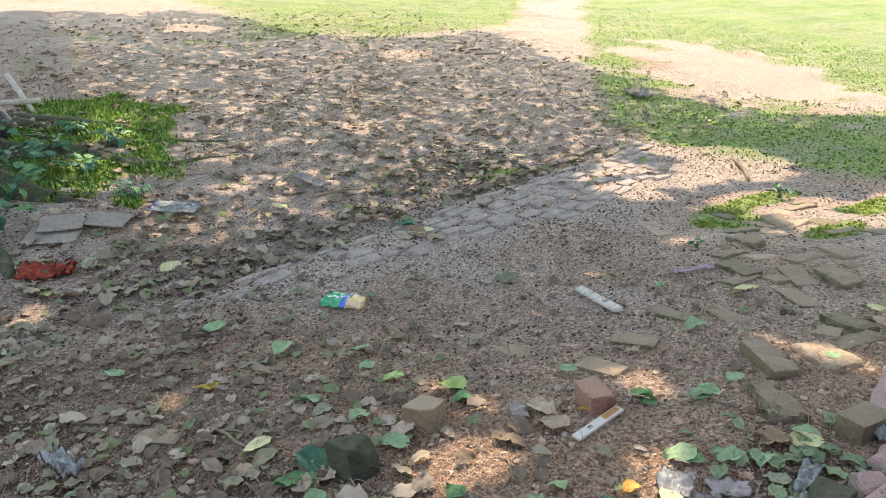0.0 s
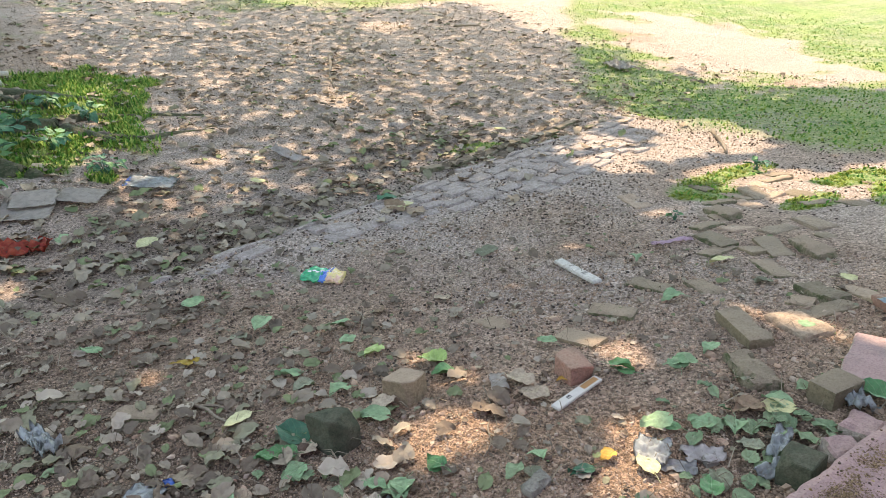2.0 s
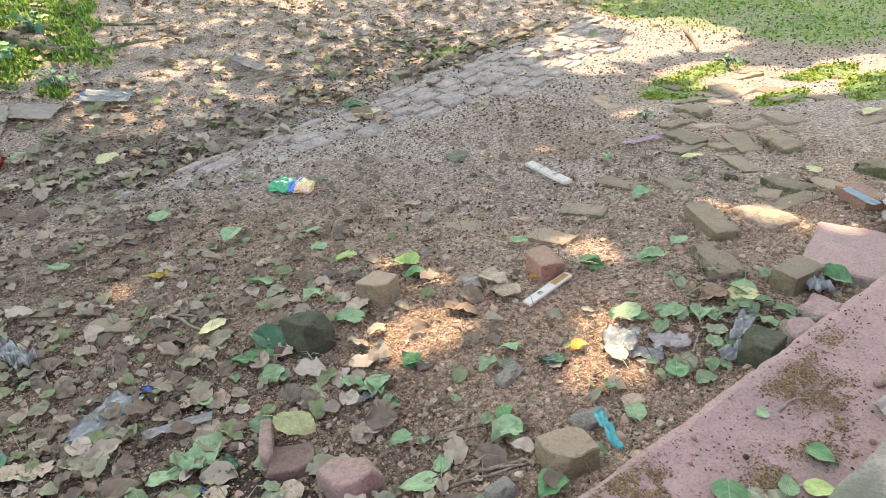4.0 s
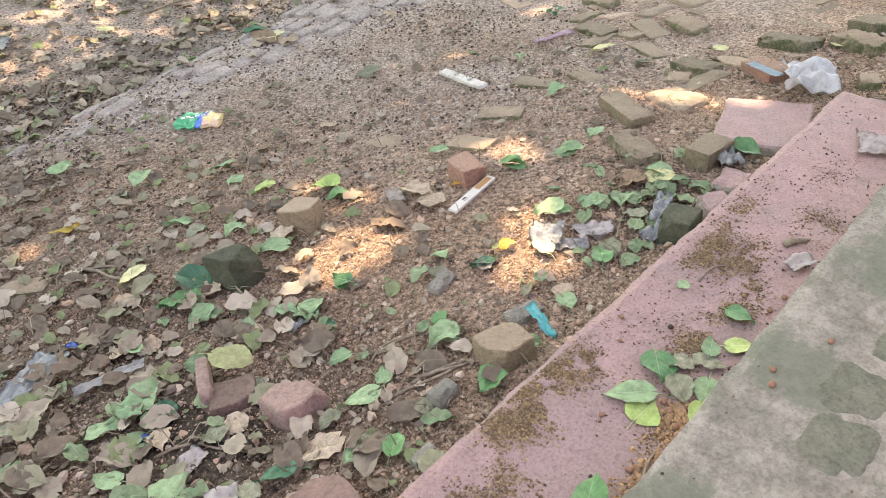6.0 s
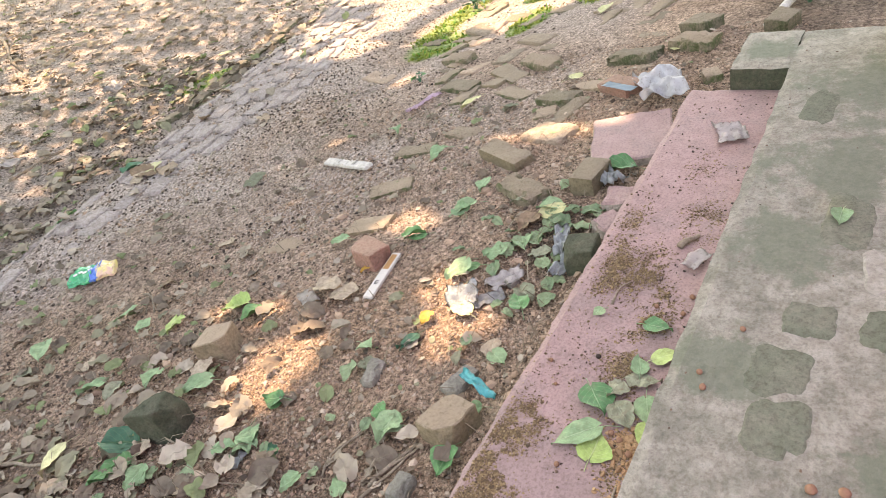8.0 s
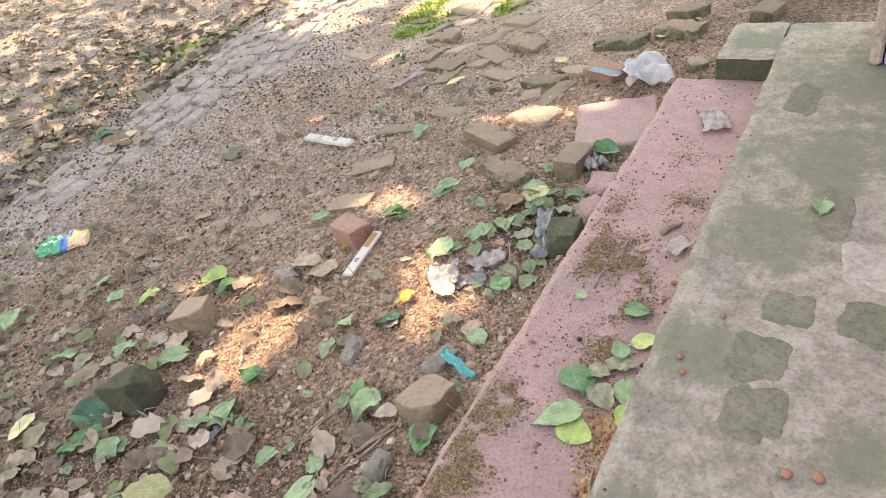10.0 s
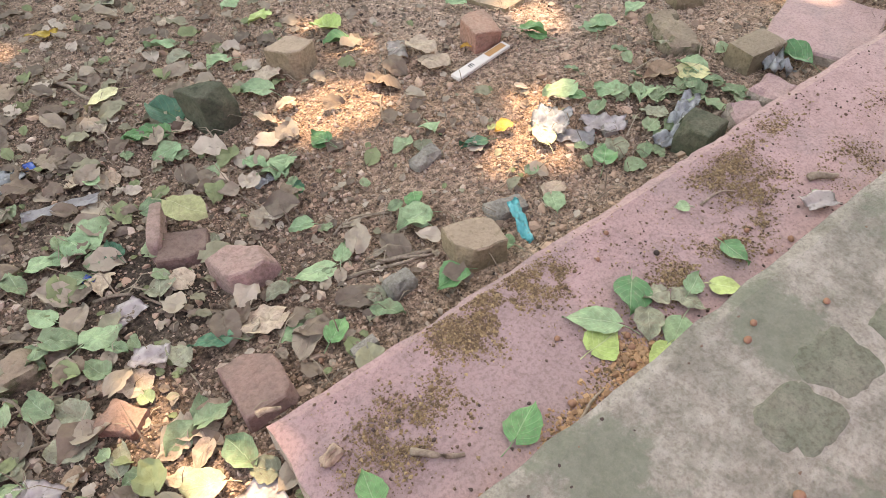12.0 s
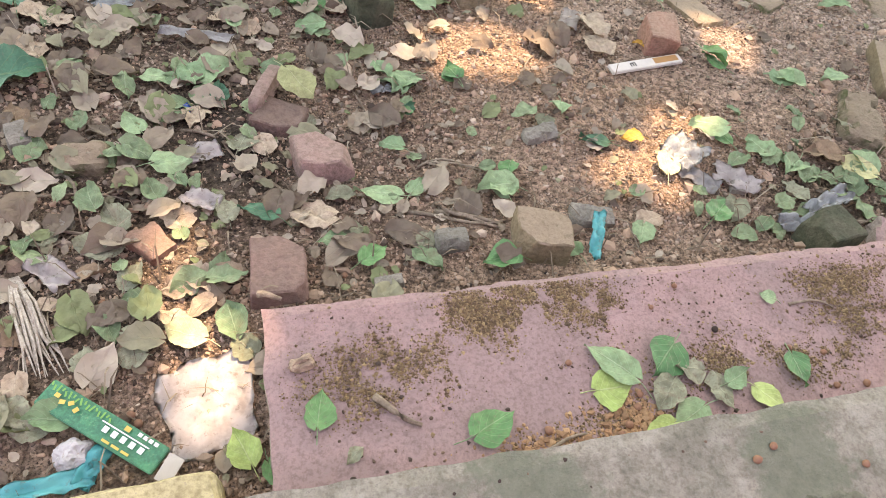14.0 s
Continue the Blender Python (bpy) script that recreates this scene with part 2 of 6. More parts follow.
blotch, grain = noise_tex(t, c, 8, 12, 0.78), noise_tex(t, c, 45, 8, 0.8)
moss = None
for place, reach in (((0.80, -0.43, 0.17), 0.20), ((0.36, -0.42, 0.17), 0.22), ((1.22, -0.46, 0.17), 0.24), ((1.62, -0.55, 0.17), 0.34), ((2.1, -0.62, 0.17), 0.42), ((0.62, -0.72, 0.17), 0.13), ((1.75, -0.85, 0.17), 0.55), ((1.5, -1.2, 0.17), 0.5), ((0.5, -1.5, 0.17), 0.5), ((2.45, -0.25, 0.17), 0.2)):
    far = t.nodes.new("ShaderNodeVectorMath")
    far.operation = "DISTANCE"
    t.links.new(c, far.inputs[0])
    far.inputs[1].default_value = place
    spot = math_node(t, "SUBTRACT", 1.0, math_node(t, "DIVIDE", far.outputs["Value"], reach))
    moss = spot if moss is None else math_node(t, "MAXIMUM", moss, spot)
grown = ramp(t, math_node(t, "ADD", math_node(t, "MULTIPLY", moss, 0.45), math_node(t, "ADD", math_node(t, "MULTIPLY", blotch, 1.0), math_node(t, "MULTIPLY", grain, 0.25))), 0.79, 0.94)
t.links.new(mix(t, math_node(t, "MULTIPLY", grown, 0.85), b.inputs["Base Color"].links[0].from_socket, mix(t, grain, (0.055, 0.075, 0.042), (0.235, 0.24, 0.18))), b.inputs["Base Color"])
CEMENT_EDGE = surface("broken_cement_edge", (0.45, 0.37, 0.31), (0.36, 0.28, 0.23), (0.25, 0.2, 0.16), 12, 90, 0.95, 0.8, 0.006)
MOSSY = surface("dark_mossy_brick", (0.135, 0.145, 0.102), (0.185, 0.18, 0.135), (0.105, 0.11, 0.08), 9, 130, 0.95, 0.5, 0.003)
BARE_CEMENT = surface("pale_cement_patch", (0.37, 0.335, 0.285), (0.31, 0.28, 0.235), (0.25, 0.22, 0.185), 10, 80, 0.9, 0.5, 0.003)
BRICK = {
    "red": surface("red_brick", (0.36, 0.19, 0.145), (0.29, 0.17, 0.13), (0.22, 0.15, 0.12), 16, 110, 0.95, 0.8, 0.004, dust=0.35),
    "tan": surface("dusty_brick", (0.29, 0.225, 0.15), (0.22, 0.175, 0.115), (0.17, 0.14, 0.10), 14, 100, 0.95, 0.8, 0.004, dust=0.8),
    "mossy": surface("mossy_brick", (0.27, 0.22, 0.16), (0.11, 0.13, 0.06), (0.32, 0.25, 0.185), 17, 90, 0.95, 1.0, 0.008, dust=0.85),
    "dark": surface("dark_damp_brick", (0.085, 0.095, 0.062), (0.135, 0.13, 0.092), (0.06, 0.075, 0.045), 14, 90, 0.95, 0.9, 0.005),
    "maroon": surface("dusty_maroon_brick", (0.29, 0.175, 0.155), (0.23, 0.145, 0.13), (0.18, 0.12, 0.105), 14, 110, 0.95, 0.7, 0.004, dust=0.2),
    "pink": surface("pink_faced_brick", (0.31, 0.205, 0.185), (0.24, 0.17, 0.15), (0.18, 0.14, 0.115), 12, 90, 0.9, 0.6, 0.004, dust=0.15),
    "pale": surface("pale_worn_brick", (0.44, 0.335, 0.255), (0.36, 0.27, 0.205), (0.27, 0.21, 0.16), 12, 90, 0.95, 0.7, 0.004),
    "grey": surface("grey_stone", (0.30, 0.275, 0.24), (0.22, 0.205, 0.18), (0.16, 0.15, 0.13), 18, 120, 0.9, 0.8, 0.004),
}
for m in list(BRICK.values()):
    t = m.node_tree
    b = t.nodes["Principled BSDF"]
    rnd_out = t.nodes.new("ShaderNodeObjectInfo").outputs["Random"]
    t.links.new(mix(t, 1.0, b.inputs["Base Color"].links[0].from_socket, mix(t, rnd_out, (0.72, 0.74, 0.70), (1.18, 1.12, 1.08)), "MULTIPLY"), b.inputs["Base Color"])
LEAF = {
    "green": leaf_material("green_leaf", (0.060, 0.185, 0.070), (0.11, 0.26, 0.095), (0.28, 0.40, 0.22)),
    "wilted": leaf_material("wilted_green_leaf", (0.14, 0.21, 0.115), (0.24, 0.315, 0.175), (0.34, 0.42, 0.26), 0.5),
    "pale": leaf_material("pale_green_leaf", (0.175, 0.285, 0.15), (0.265, 0.375, 0.205), (0.38, 0.47, 0.30), 0.4, 0.2),
    "dark": leaf_material("dark_green_leaf", (0.03, 0.115, 0.065), (0.055, 0.175, 0.10), (0.17, 0.27, 0.13), 0.1, 0.2),
    "yellow": leaf_material("yellow_leaf", (0.47, 0.45, 0.22), (0.54, 0.51, 0.29), (0.60, 0.57, 0.38), 0.5, 0.25),
    "lime": leaf_material("yellow_green_leaf", (0.30, 0.41, 0.13), (0.39, 0.47, 0.18), (0.50, 0.55, 0.30), 0.2, 0.15),
    "tan": leaf_material("dry_tan_leaf", (0.40, 0.30, 0.215), (0.48, 0.385, 0.285), (0.52, 0.43, 0.32), 1.0, 0.4),
    "grey": leaf_material("grey_dry_leaf", (0.19, 0.20, 0.135), (0.29, 0.295, 0.205), (0.38, 0.38, 0.27), 1.0, 0.5),
    "brown": leaf_material("brown_dry_leaf", (0.22, 0.15, 0.10), (0.30, 0.21, 0.14), (0.36, 0.27, 0.18), 1.0, 0.4),
    "olive": leaf_material("olive_yellow_leaf", (0.24, 0.25, 0.12), (0.31, 0.31, 0.155), (0.40, 0.39, 0.23), 0.6, 0.3),
    "orange": leaf_material("orange_leaf", (0.55, 0.30, 0.06), (0.62, 0.38, 0.10), (0.6, 0.45, 0.2), 0.6, 0.2),
}
LITTER = litter_material()
CRUMB = crumb_material("soil_crumbs", [(0.16, 0.11, 0.083), (0.57, 0.395, 0.285), (0.085, 0.06, 0.047), (0.66, 0.51, 0.395), (0.31, 0.21, 0.15), (0.55, 0.37, 0.26)])
CHAFF = crumb_material("seed_chaff", [(0.36, 0.25, 0.13), (0.20, 0.13, 0.075), (0.46, 0.33, 0.18), (0.11, 0.075, 0.05), (0.28, 0.19, 0.105), (0.16, 0.105, 0.065)])
HEAP = crumb_material("orange_clods", [(0.42, 0.23, 0.13), (0.54, 0.34, 0.19), (0.28, 0.16, 0.095), (0.46, 0.27, 0.15)])
FIG = crumb_material("dry_figs", [(0.075, 0.053, 0.042), (0.13, 0.09, 0.068), (0.17, 0.115, 0.086), (0.06, 0.045, 0.037)])
FIG_BROWN = crumb_material("brown_dry_figs", [(0.10, 0.068, 0.052), (0.20, 0.13, 0.095), (0.27, 0.18, 0.125), (0.085, 0.06, 0.05)])
BERRY = crumb_material("orange_figs", [(0.40, 0.21, 0.12), (0.40, 0.26, 0.14), (0.32, 0.17, 0.11)])
TWIG = surface("dry_twig", (0.30, 0.235, 0.175), (0.22, 0.17, 0.125), (0.15, 0.12, 0.09), 20, 120, 0.9, 0.6, 0.002)
STRAW = crumb_material("straw", [(0.33, 0.26, 0.18), (0.24, 0.18, 0.125), (0.42, 0.35, 0.26), (0.17, 0.125, 0.09)])
BARK = surface("bark", (0.17, 0.14, 0.115), (0.10, 0.085, 0.07), (0.22, 0.19, 0.16), 5, 40, 0.95, 1.0, 0.02)
ROOT = surface("mossy_root_bark", (0.13, 0.12, 0.08), (0.06, 0.08, 0.04), (0.19, 0.16, 0.12), 9, 50, 0.95, 1.0, 0.01)
GRASS = crumb_material("grass_blades", [(0.05, 0.165, 0.03), (0.11, 0.28, 0.05), (0.22, 0.37, 0.075), (0.38, 0.45, 0.12)])
WHITE = sheet_material("white_film", (0.46, 0.44, 0.43), (0.32, 0.30, 0.29), 0.4)
CLEAR = sheet_material("cloudy_film", (0.46, 0.48, 0.48), (0.31, 0.32, 0.32), 0.25)
PAPER = sheet_material("soiled_paper", (0.64, 0.58, 0.55), (0.48, 0.42, 0.39), 0.9)
CARD = sheet_material("grey_cardboard", (0.56, 0.49, 0.43), (0.45, 0.39, 0.335), 0.95)
PURPLE = surface("lilac_wall_paint", (0.36, 0.28, 0.55), (0.33, 0.25, 0.50), None, 2, 40, 0.7, 0.15, 0.002)


def plain(name, col, rough=0.6, spec=0.4):
    m, t, b = nodes(name)
    c = place_coord(t)
    n = noise_tex(t, c, 60, 4)
    t.links.new(mix(t, 0.3, col, mix(t, n, (0.4, 0.4, 0.4), (1, 1, 1)), "MULTIPLY"), b.inputs["Base Color"])
    b.inputs["Roughness"].default_value, b.inputs["Specular IOR Level"].default_value = rough, spec
    return m


# ---- building helpers ----
def link(name, bm, material, parent=None, label="", smooth=False):
    me = bpy.data.meshes.new(name)
    bm.to_mesh(me)
    bm.free()
    for m in material if isinstance(material, (list, tuple)) else (material,):
        me.materials.append(m)
    if smooth:
        me.polygons.foreach_set("use_smooth", [True] * len(me.polygons))
    ob = new(name, me)
    if parent:
        ob.parent = parent
    if label:
        ob["label"] = label
    return ob


part = link


def raw(name, verts, faces, material, smooth=False):
    me = bpy.data.meshes.new(name)
    me.from_pydata(verts, [], faces)
    me.materials.append(material)
    if smooth:
        me.polygons.foreach_set("use_smooth", [True] * len(me.polygons))
    return new(name, me)


def rough_box(sx, sy, sz, cuts, wear, seed, bevel=0.007):
    """A worn block, its underside at z = 0, with chipped and rounded edges."""
    bm = bmesh.new()
    bmesh.ops.create_cube(bm, size=1)
    for v in bm.verts:
        v.co = Vector((v.co.x * sx, v.co.y * sy, (v.co.z + 0.5) * sz))
    bmesh.ops.bevel(bm, geom=bm.edges[:], offset=min(bevel, 0.2 * min(sx, sy, sz)), segments=1, affect="EDGES")
    bmesh.ops.subdivide_edges(bm, edges=[e for e in bm.edges if e.calc_length() > 0.02], cuts=cuts, use_grid_fill=True)
    bmesh.ops.triangulate(bm, faces=[f for f in bm.faces if len(f.verts) > 4])
    rnd = random.Random(seed)
    off = Vector((rnd.uniform(-50, 50), rnd.uniform(-50, 50), rnd.uniform(-50, 50)))
    for v in bm.verts:
        near = sum((abs(v.co.x) > sx * 0.5 - 0.012, abs(v.co.y) > sy * 0.5 - 0.012, v.co.z > sz - 0.012))
        n = noise.noise_vector(v.co * 16 + off) * wear * 0.8
        if near > 1:
            n += (Vector((0, 0, sz * 0.4)) - v.co).normalized() * wear * 1.6 * max(0, noise.noise(v.co * 28 + off) + 0.25)
        v.co += n + noise.noise_vector(v.co * 70 + off) * wear * 0.3
    return bm


def worn_block(sx, sy, sz, wear, seed, r=0.02):
    """A brick worn round at its edges and corners, with a chipped, lumpy skin; its underside is at z = 0."""
    rnd = random.Random(seed)
    off = Vector((rnd.uniform(-50, 50), rnd.uniform(-50, 50), rnd.uniform(-50, 50)))
    half = Vector((sx / 2, sy / 2, sz / 2))
    r = min(r, 0.45 * min(half))
    cells = [max(4, min(18, round(s / 0.013))) for s in (sx, sy, sz)]
    bm, known = bmesh.new(), {}

    def at(i, j, k):
        if (i, j, k) not in known:
            p = Vector([(2 * q / n - 1) * h for q, n, h in zip((i, j, k), cells, half)])
            core = Vector([max(-h + r, min(h - r, c)) for c, h in zip(p, half)])
            d = p - core
            n = d.normalized() if d.length > 1e-6 else Vector((0, 0, 1))
            p = core + n * min(r, d.length) if d.length > 1e-6 else p
            low = noise.noise(p * 9 + off)
            chip = max(0, noise.noise(p * 22 - off) - 0.15) if sum(abs(c) > h - 1.2 * r for c, h in zip(p, half)) > 1 else 0
            p -= n * (wear * (1.0 * low + 0.5 * noise.noise(p * 45 + off) + 0.3 * noise.noise(p * 95 - off) + 2.6 * chip))
            p.z += sz / 2
            known[i, j, k] = bm.verts.new(p)
        return known[i, j, k]

    a, b, c = cells
    for i in range(a):
        for j in range(b):
            bm.faces.new((at(i, j, c), at(i + 1, j, c), at(i + 1, j + 1, c), at(i, j + 1, c)))
            bm.faces.new((at(i, j, 0), at(i, j + 1, 0), at(i + 1, j + 1, 0), at(i + 1, j, 0)))
    for i in range(a):
        for k in range(c):
            bm.faces.new((at(i, 0, k), at(i + 1, 0, k), at(i + 1, 0, k + 1), at(i, 0, k + 1)))
            bm.faces.new((at(i, b, k), at(i, b, k + 1), at(i + 1, b, k + 1), at(i + 1, b, k)))
    for j in range(b):
        for k in range(c):
            bm.faces.new((at(0, j, k), at(0, j, k + 1), at(0, j + 1, k + 1), at(0, j + 1, k)))
            bm.faces.new((at(a, j, k), at(a, j + 1, k), at(a, j + 1, k + 1), at(a, j, k + 1)))
    return bm


def tube(points, radii, sides=6):
    bm = bmesh.new()
    pts = [Vector(p) for p in points]
    rings = []
    for i, p in enumerate(pts):
        d = (pts[min(i + 1, len(pts) - 1)] - pts[max(i - 1, 0)]).normalized()
        a = d.orthogonal().normalized()
        b = d.cross(a)
        rings.append([bm.verts.new(p + radii[i] * (math.cos(k * math.tau / sides) * a + math.sin(k * math.tau / sides) * b)) for k in range(sides)])
    for r0, r1 in zip(rings, rings[1:]):
        for k in range(sides):
            bm.faces.new((r0[k], r0[(k + 1) % sides], r1[(k + 1) % sides], r1[k]))
    bm.faces.new(rings[0][::-1])
    bm.faces.new(rings[-1])
    return bm


LEAF_T = [0.0, 0.10, 0.22, 0.36, 0.50, 0.64, 0.76, 0.86, 0.93, 1.0]
LEAF_R = [0.12, 0.62, 0.88, 1.00, 1.00, 0.90, 0.72, 0.46, 0.22, 0.02]
LEAF_W = [0.14, 0.78, 0.99, 1.00, 0.90, 0.70, 0.46, 0.22, 0.09, 0.01]


def leaf_grid(length, width, seed, curl=0.1, fold=0.15, heart=0.16, ragged=0.05, rows=10, cols=6, crumple=0.02, round_tip=False, bend=0.0):
    """Points, faces and uvs of a leaf blade that lies along +y from its stalk, with a drip tip."""
    rnd = random.Random(seed)
    ph, ph2, tw = rnd.uniform(0, 6), rnd.uniform(0, 6), rnd.uniform(-0.15, 0.15)
    verts, faces, uvs = [], [], []
    for i in range(rows + 1):
        t = i / rows
        w = 0.5 * width * float(np.interp(t, LEAF_T, LEAF_R if round_tip else LEAF_W))
        for j in range(cols + 1):
            u = j / cols * 2 - 1
            wob = 1 + 0.05 * math.sin(9 * t + ph + u) + 0.035 * math.sin(23 * t + ph2 * 3) * abs(u) + ragged * rnd.uniform(-1, 1) * (abs(u) > 0.9)
            x = u * w * wob * (1 + 0.12 * math.sin(ph2) * u) + bend * length * 0.35 * t * t
            y = length * (t - heart * abs(u) * (1 - t) ** 3)
            z = length * (curl * (math.sin(3 * t + ph) + 0.5 * math.sin(7 * t + ph2 + 3 * u) + 0.25 * math.sin(13 * t - ph + 6 * u)) * (0.3 + 0.7 * abs(u)) + crumple * (noise.noise((x / length * 5 + ph * 9, t * 5, ph2)) + 0.6 * noise.noise((x / length * 12, t * 12 + ph * 5, ph2))) + fold * abs(u) * math.sin(math.pi * t) + tw * u * t)
            verts.append([x, y, z])
            uvs.append((j / cols, t))
    k = cols + 1
    for i in range(rows):
        for j in range(cols):
            faces.append((i * k + j, i * k + j + 1, (i + 1) * k + j + 1, (i + 1) * k + j))
    return verts, faces, uvs


def leaf_mesh(name, length, width, seed, stalk=0.5, **kw):
    verts, faces, uvs = leaf_grid(length, width, seed, **kw)
    low = min(v[2] for v in verts)
    verts = [[x, y, z - low + 0.002] for x, y, z in verts]
    rnd = random.Random(seed)
    z0 = verts[3][2]
    bend, r = rnd.uniform(-0.35, 0.35) * stalk * length, 0.0011
    pts = [(0, 0.02 * length, z0), (bend * 0.3, -0.5 * stalk * length, 0.004 + z0 * 0.4), (bend, -stalk * length, 0.003)]
    base = len(verts)
    for p in pts:
        for a in range(3):
            verts.append([p[0] + r * math.cos(a * 2.1), p[1], p[2] + r * math.sin(a * 2.1)])
            uvs.append((0.5, 0.5))
    for i in range(2):
        for a in range(3):
            faces.append((base + 3 * i + a, base + 3 * i + (a + 1) % 3, base + 3 * i + 3 + (a + 1) % 3, base + 3 * i + 3 + a))
    me = bpy.data.meshes.new(name)
    me.from_pydata(verts, [], faces)
    layer = me.uv_layers.new(name="leaf")
    for loop in me.loops:
        layer.data[loop.index].uv = uvs[loop.vertex_index]
    me.polygons.foreach_set("use_smooth", [True] * len(me.polygons))
    return me


LEDGE_Z, SLAB_Z = 0.09, 0.17


def base_z(x, y, on):
    return LEDGE_Z if on == "l" else SLAB_Z if on == "s" else zg(x, y)


def slope(x, y, on):
    """Tilt that lays a thing flat on the ground there."""
    if on in "ls":
        return Matrix()
    d = 0.12
    n = Vector((zg(x - d, y) - zg(x + d, y), zg(x, y - d) - zg(x, y + d), 2 * d)).normalized()
    return Vector((0, 0, 1)).rotation_difference(n).to_matrix().to_4x4()


LEAF_WORDS = {"green": "fresh green heart-shaped leaf", "pale": "pale green leaf, underside up", "dark": "dark green broad leaf", "yellow": "fallen yellow leaf", "lime": "bright yellow-green heart-shaped leaf",
              "tan": "dry tan curled leaf", "grey": "grey-green withered dusty leaf", "brown": "brown curled dry leaf", "orange": "small orange leaf", "olive": "large olive-yellow leaf"}
ON_WORDS = {"g": "lying on the soil", "l": "lying on the pink ledge", "s": "lying on the mossy cement slab"}
leaf_data = {}


def leaf(x, y, length, turn, kind, on="g", wide=0.82, lift=0.0):
    length *= 0.78 if on == "l" else 0.9 if length > 0.06 else 1.0
    dry = kind in ("tan", "grey", "brown")
    pick = int(abs(turn) * 7 + x * 1000) % 7
    key = (kind, round(length / 0.012), round(wide, 1), pick, on)
    if key not in leaf_data:
        s = len(leaf_data) * 7 + 3
        flat = kind in ("yellow", "olive")
        me = leaf_mesh("leaf", length, length * wide * (0.82 + 0.06 * pick), s, stalk=0.25 if dry else 0.5, curl=0.07 if dry else 0.03 if flat or on == "l" else 0.04 + 0.012 * pick, fold=0.04 if flat or on == "l" else 0.02 + 0.06 * (pick % 4), crumple=0.12 if dry else 0.03 if on == "l" else 0.05 if flat else 0.07 + 0.02 * (pick % 3), round_tip=dry and pick % 3 > 0 or flat, ragged=0.12 if dry else 0.05, bend=0.25 * ((pick * 5) % 7 / 3 - 1), rows=12, cols=8)
        me.materials.append(LEAF[kind])
        leaf_data[key] = me
    ob = new("leaf", leaf_data[key])
    ob.matrix_world = Matrix.Translation((x, y, base_z(x, y, on) + (0.003 if dry or on != "g" else 0.012) + lift)) @ slope(x, y, on) @ pose(0, 0, 0, 0, 0, turn) @ Matrix.Translation((0, -length * 0.5, 0))
    return tagged(ob, LEAF_WORDS[kind] + " " + ON_WORDS[on], "leaf", "fallen leaves")


def crisp(ob, degrees=32):
    ob.data.set_sharp_from_angle(angle=radians(degrees))
    return ob


def broken_block(sx, sy, sz, cuts, wear, seed):
    """A brick snapped by a few flat breaks, its skin pitted; its underside is at z = 0. cuts: a point in halves of the size and an outward way each."""
    bm = bmesh.new()
    bmesh.ops.create_cube(bm, size=1)
    for v in bm.verts:
        v.co = Vector((v.co.x * sx, v.co.y * sy, (v.co.z + 0.5) * sz))
    for px, py, pz, ax, ay, az in cuts:
        cut = bmesh.ops.bisect_plane(bm, geom=bm.verts[:] + bm.edges[:] + bm.faces[:], plane_co=(px * sx / 2, py * sy / 2, pz * sz), plane_no=(ax, ay, az), clear_outer=True)
        bmesh.ops.edgeloop_fill(bm, edges=[e for e in cut["geom_cut"] if isinstance(e, bmesh.types.BMEdge)])
    bmesh.ops.bevel(bm, geom=bm.edges[:], offset=0.0035, segments=1, affect="EDGES")
    bmesh.ops.triangulate(bm, faces=bm.faces[:])
    for _ in range(4):
        bmesh.ops.subdivide_edges(bm, edges=[e for e in bm.edges if e.calc_length() > 0.014], cuts=1)
        bmesh.ops.triangulate(bm, faces=[f for f in bm.faces if len(f.verts) > 3])
    rnd = random.Random(seed)
    off = Vector((rnd.uniform(-50, 50), rnd.uniform(-50, 50), rnd.uniform(-50, 50)))
    for v in bm.verts:
        v.co += noise.noise_vector(v.co * 14 + off) * wear + noise.noise_vector(v.co * 48 + off) * wear * 0.45 + noise.noise_vector(v.co * 120 + off) * wear * 0.2
    return bm


def brick(x, y, length, wide, high, turn, kind, label, sink=0.03, on="g", tilt=(0, 0), lift=0.0, wear=0.006, name="brick", cuts=()):
    seed = int(1000 * x + 77 * y)
    if x > 2.3 and tilt == (0, 0):
        tilt = (seed % 11 - 5, seed % 7 - 3)
    if cuts:
        bm = broken_block(length, wide, high + sink, cuts, wear * 0.6, seed)
    else:
        bm = worn_block(length, wide, high + sink, wear * (1.3 if kind in ("mossy", "pale") else 0.9), seed, 0.014 if kind in ("mossy", "pale") else 0.006)
    ob = crisp(link(name, bm, BRICK[kind], smooth=True), 38 if cuts else 44)
    ob.matrix_world = Matrix.Translation((x, y, base_z(x, y, on) - sink + lift)) @ slope(x, y, on) @ pose(0, 0, 0, tilt[0], tilt[1], turn)
    return tagged(ob, label, name.replace("_", " "), "scattered bricks" if name == "brick" else "")


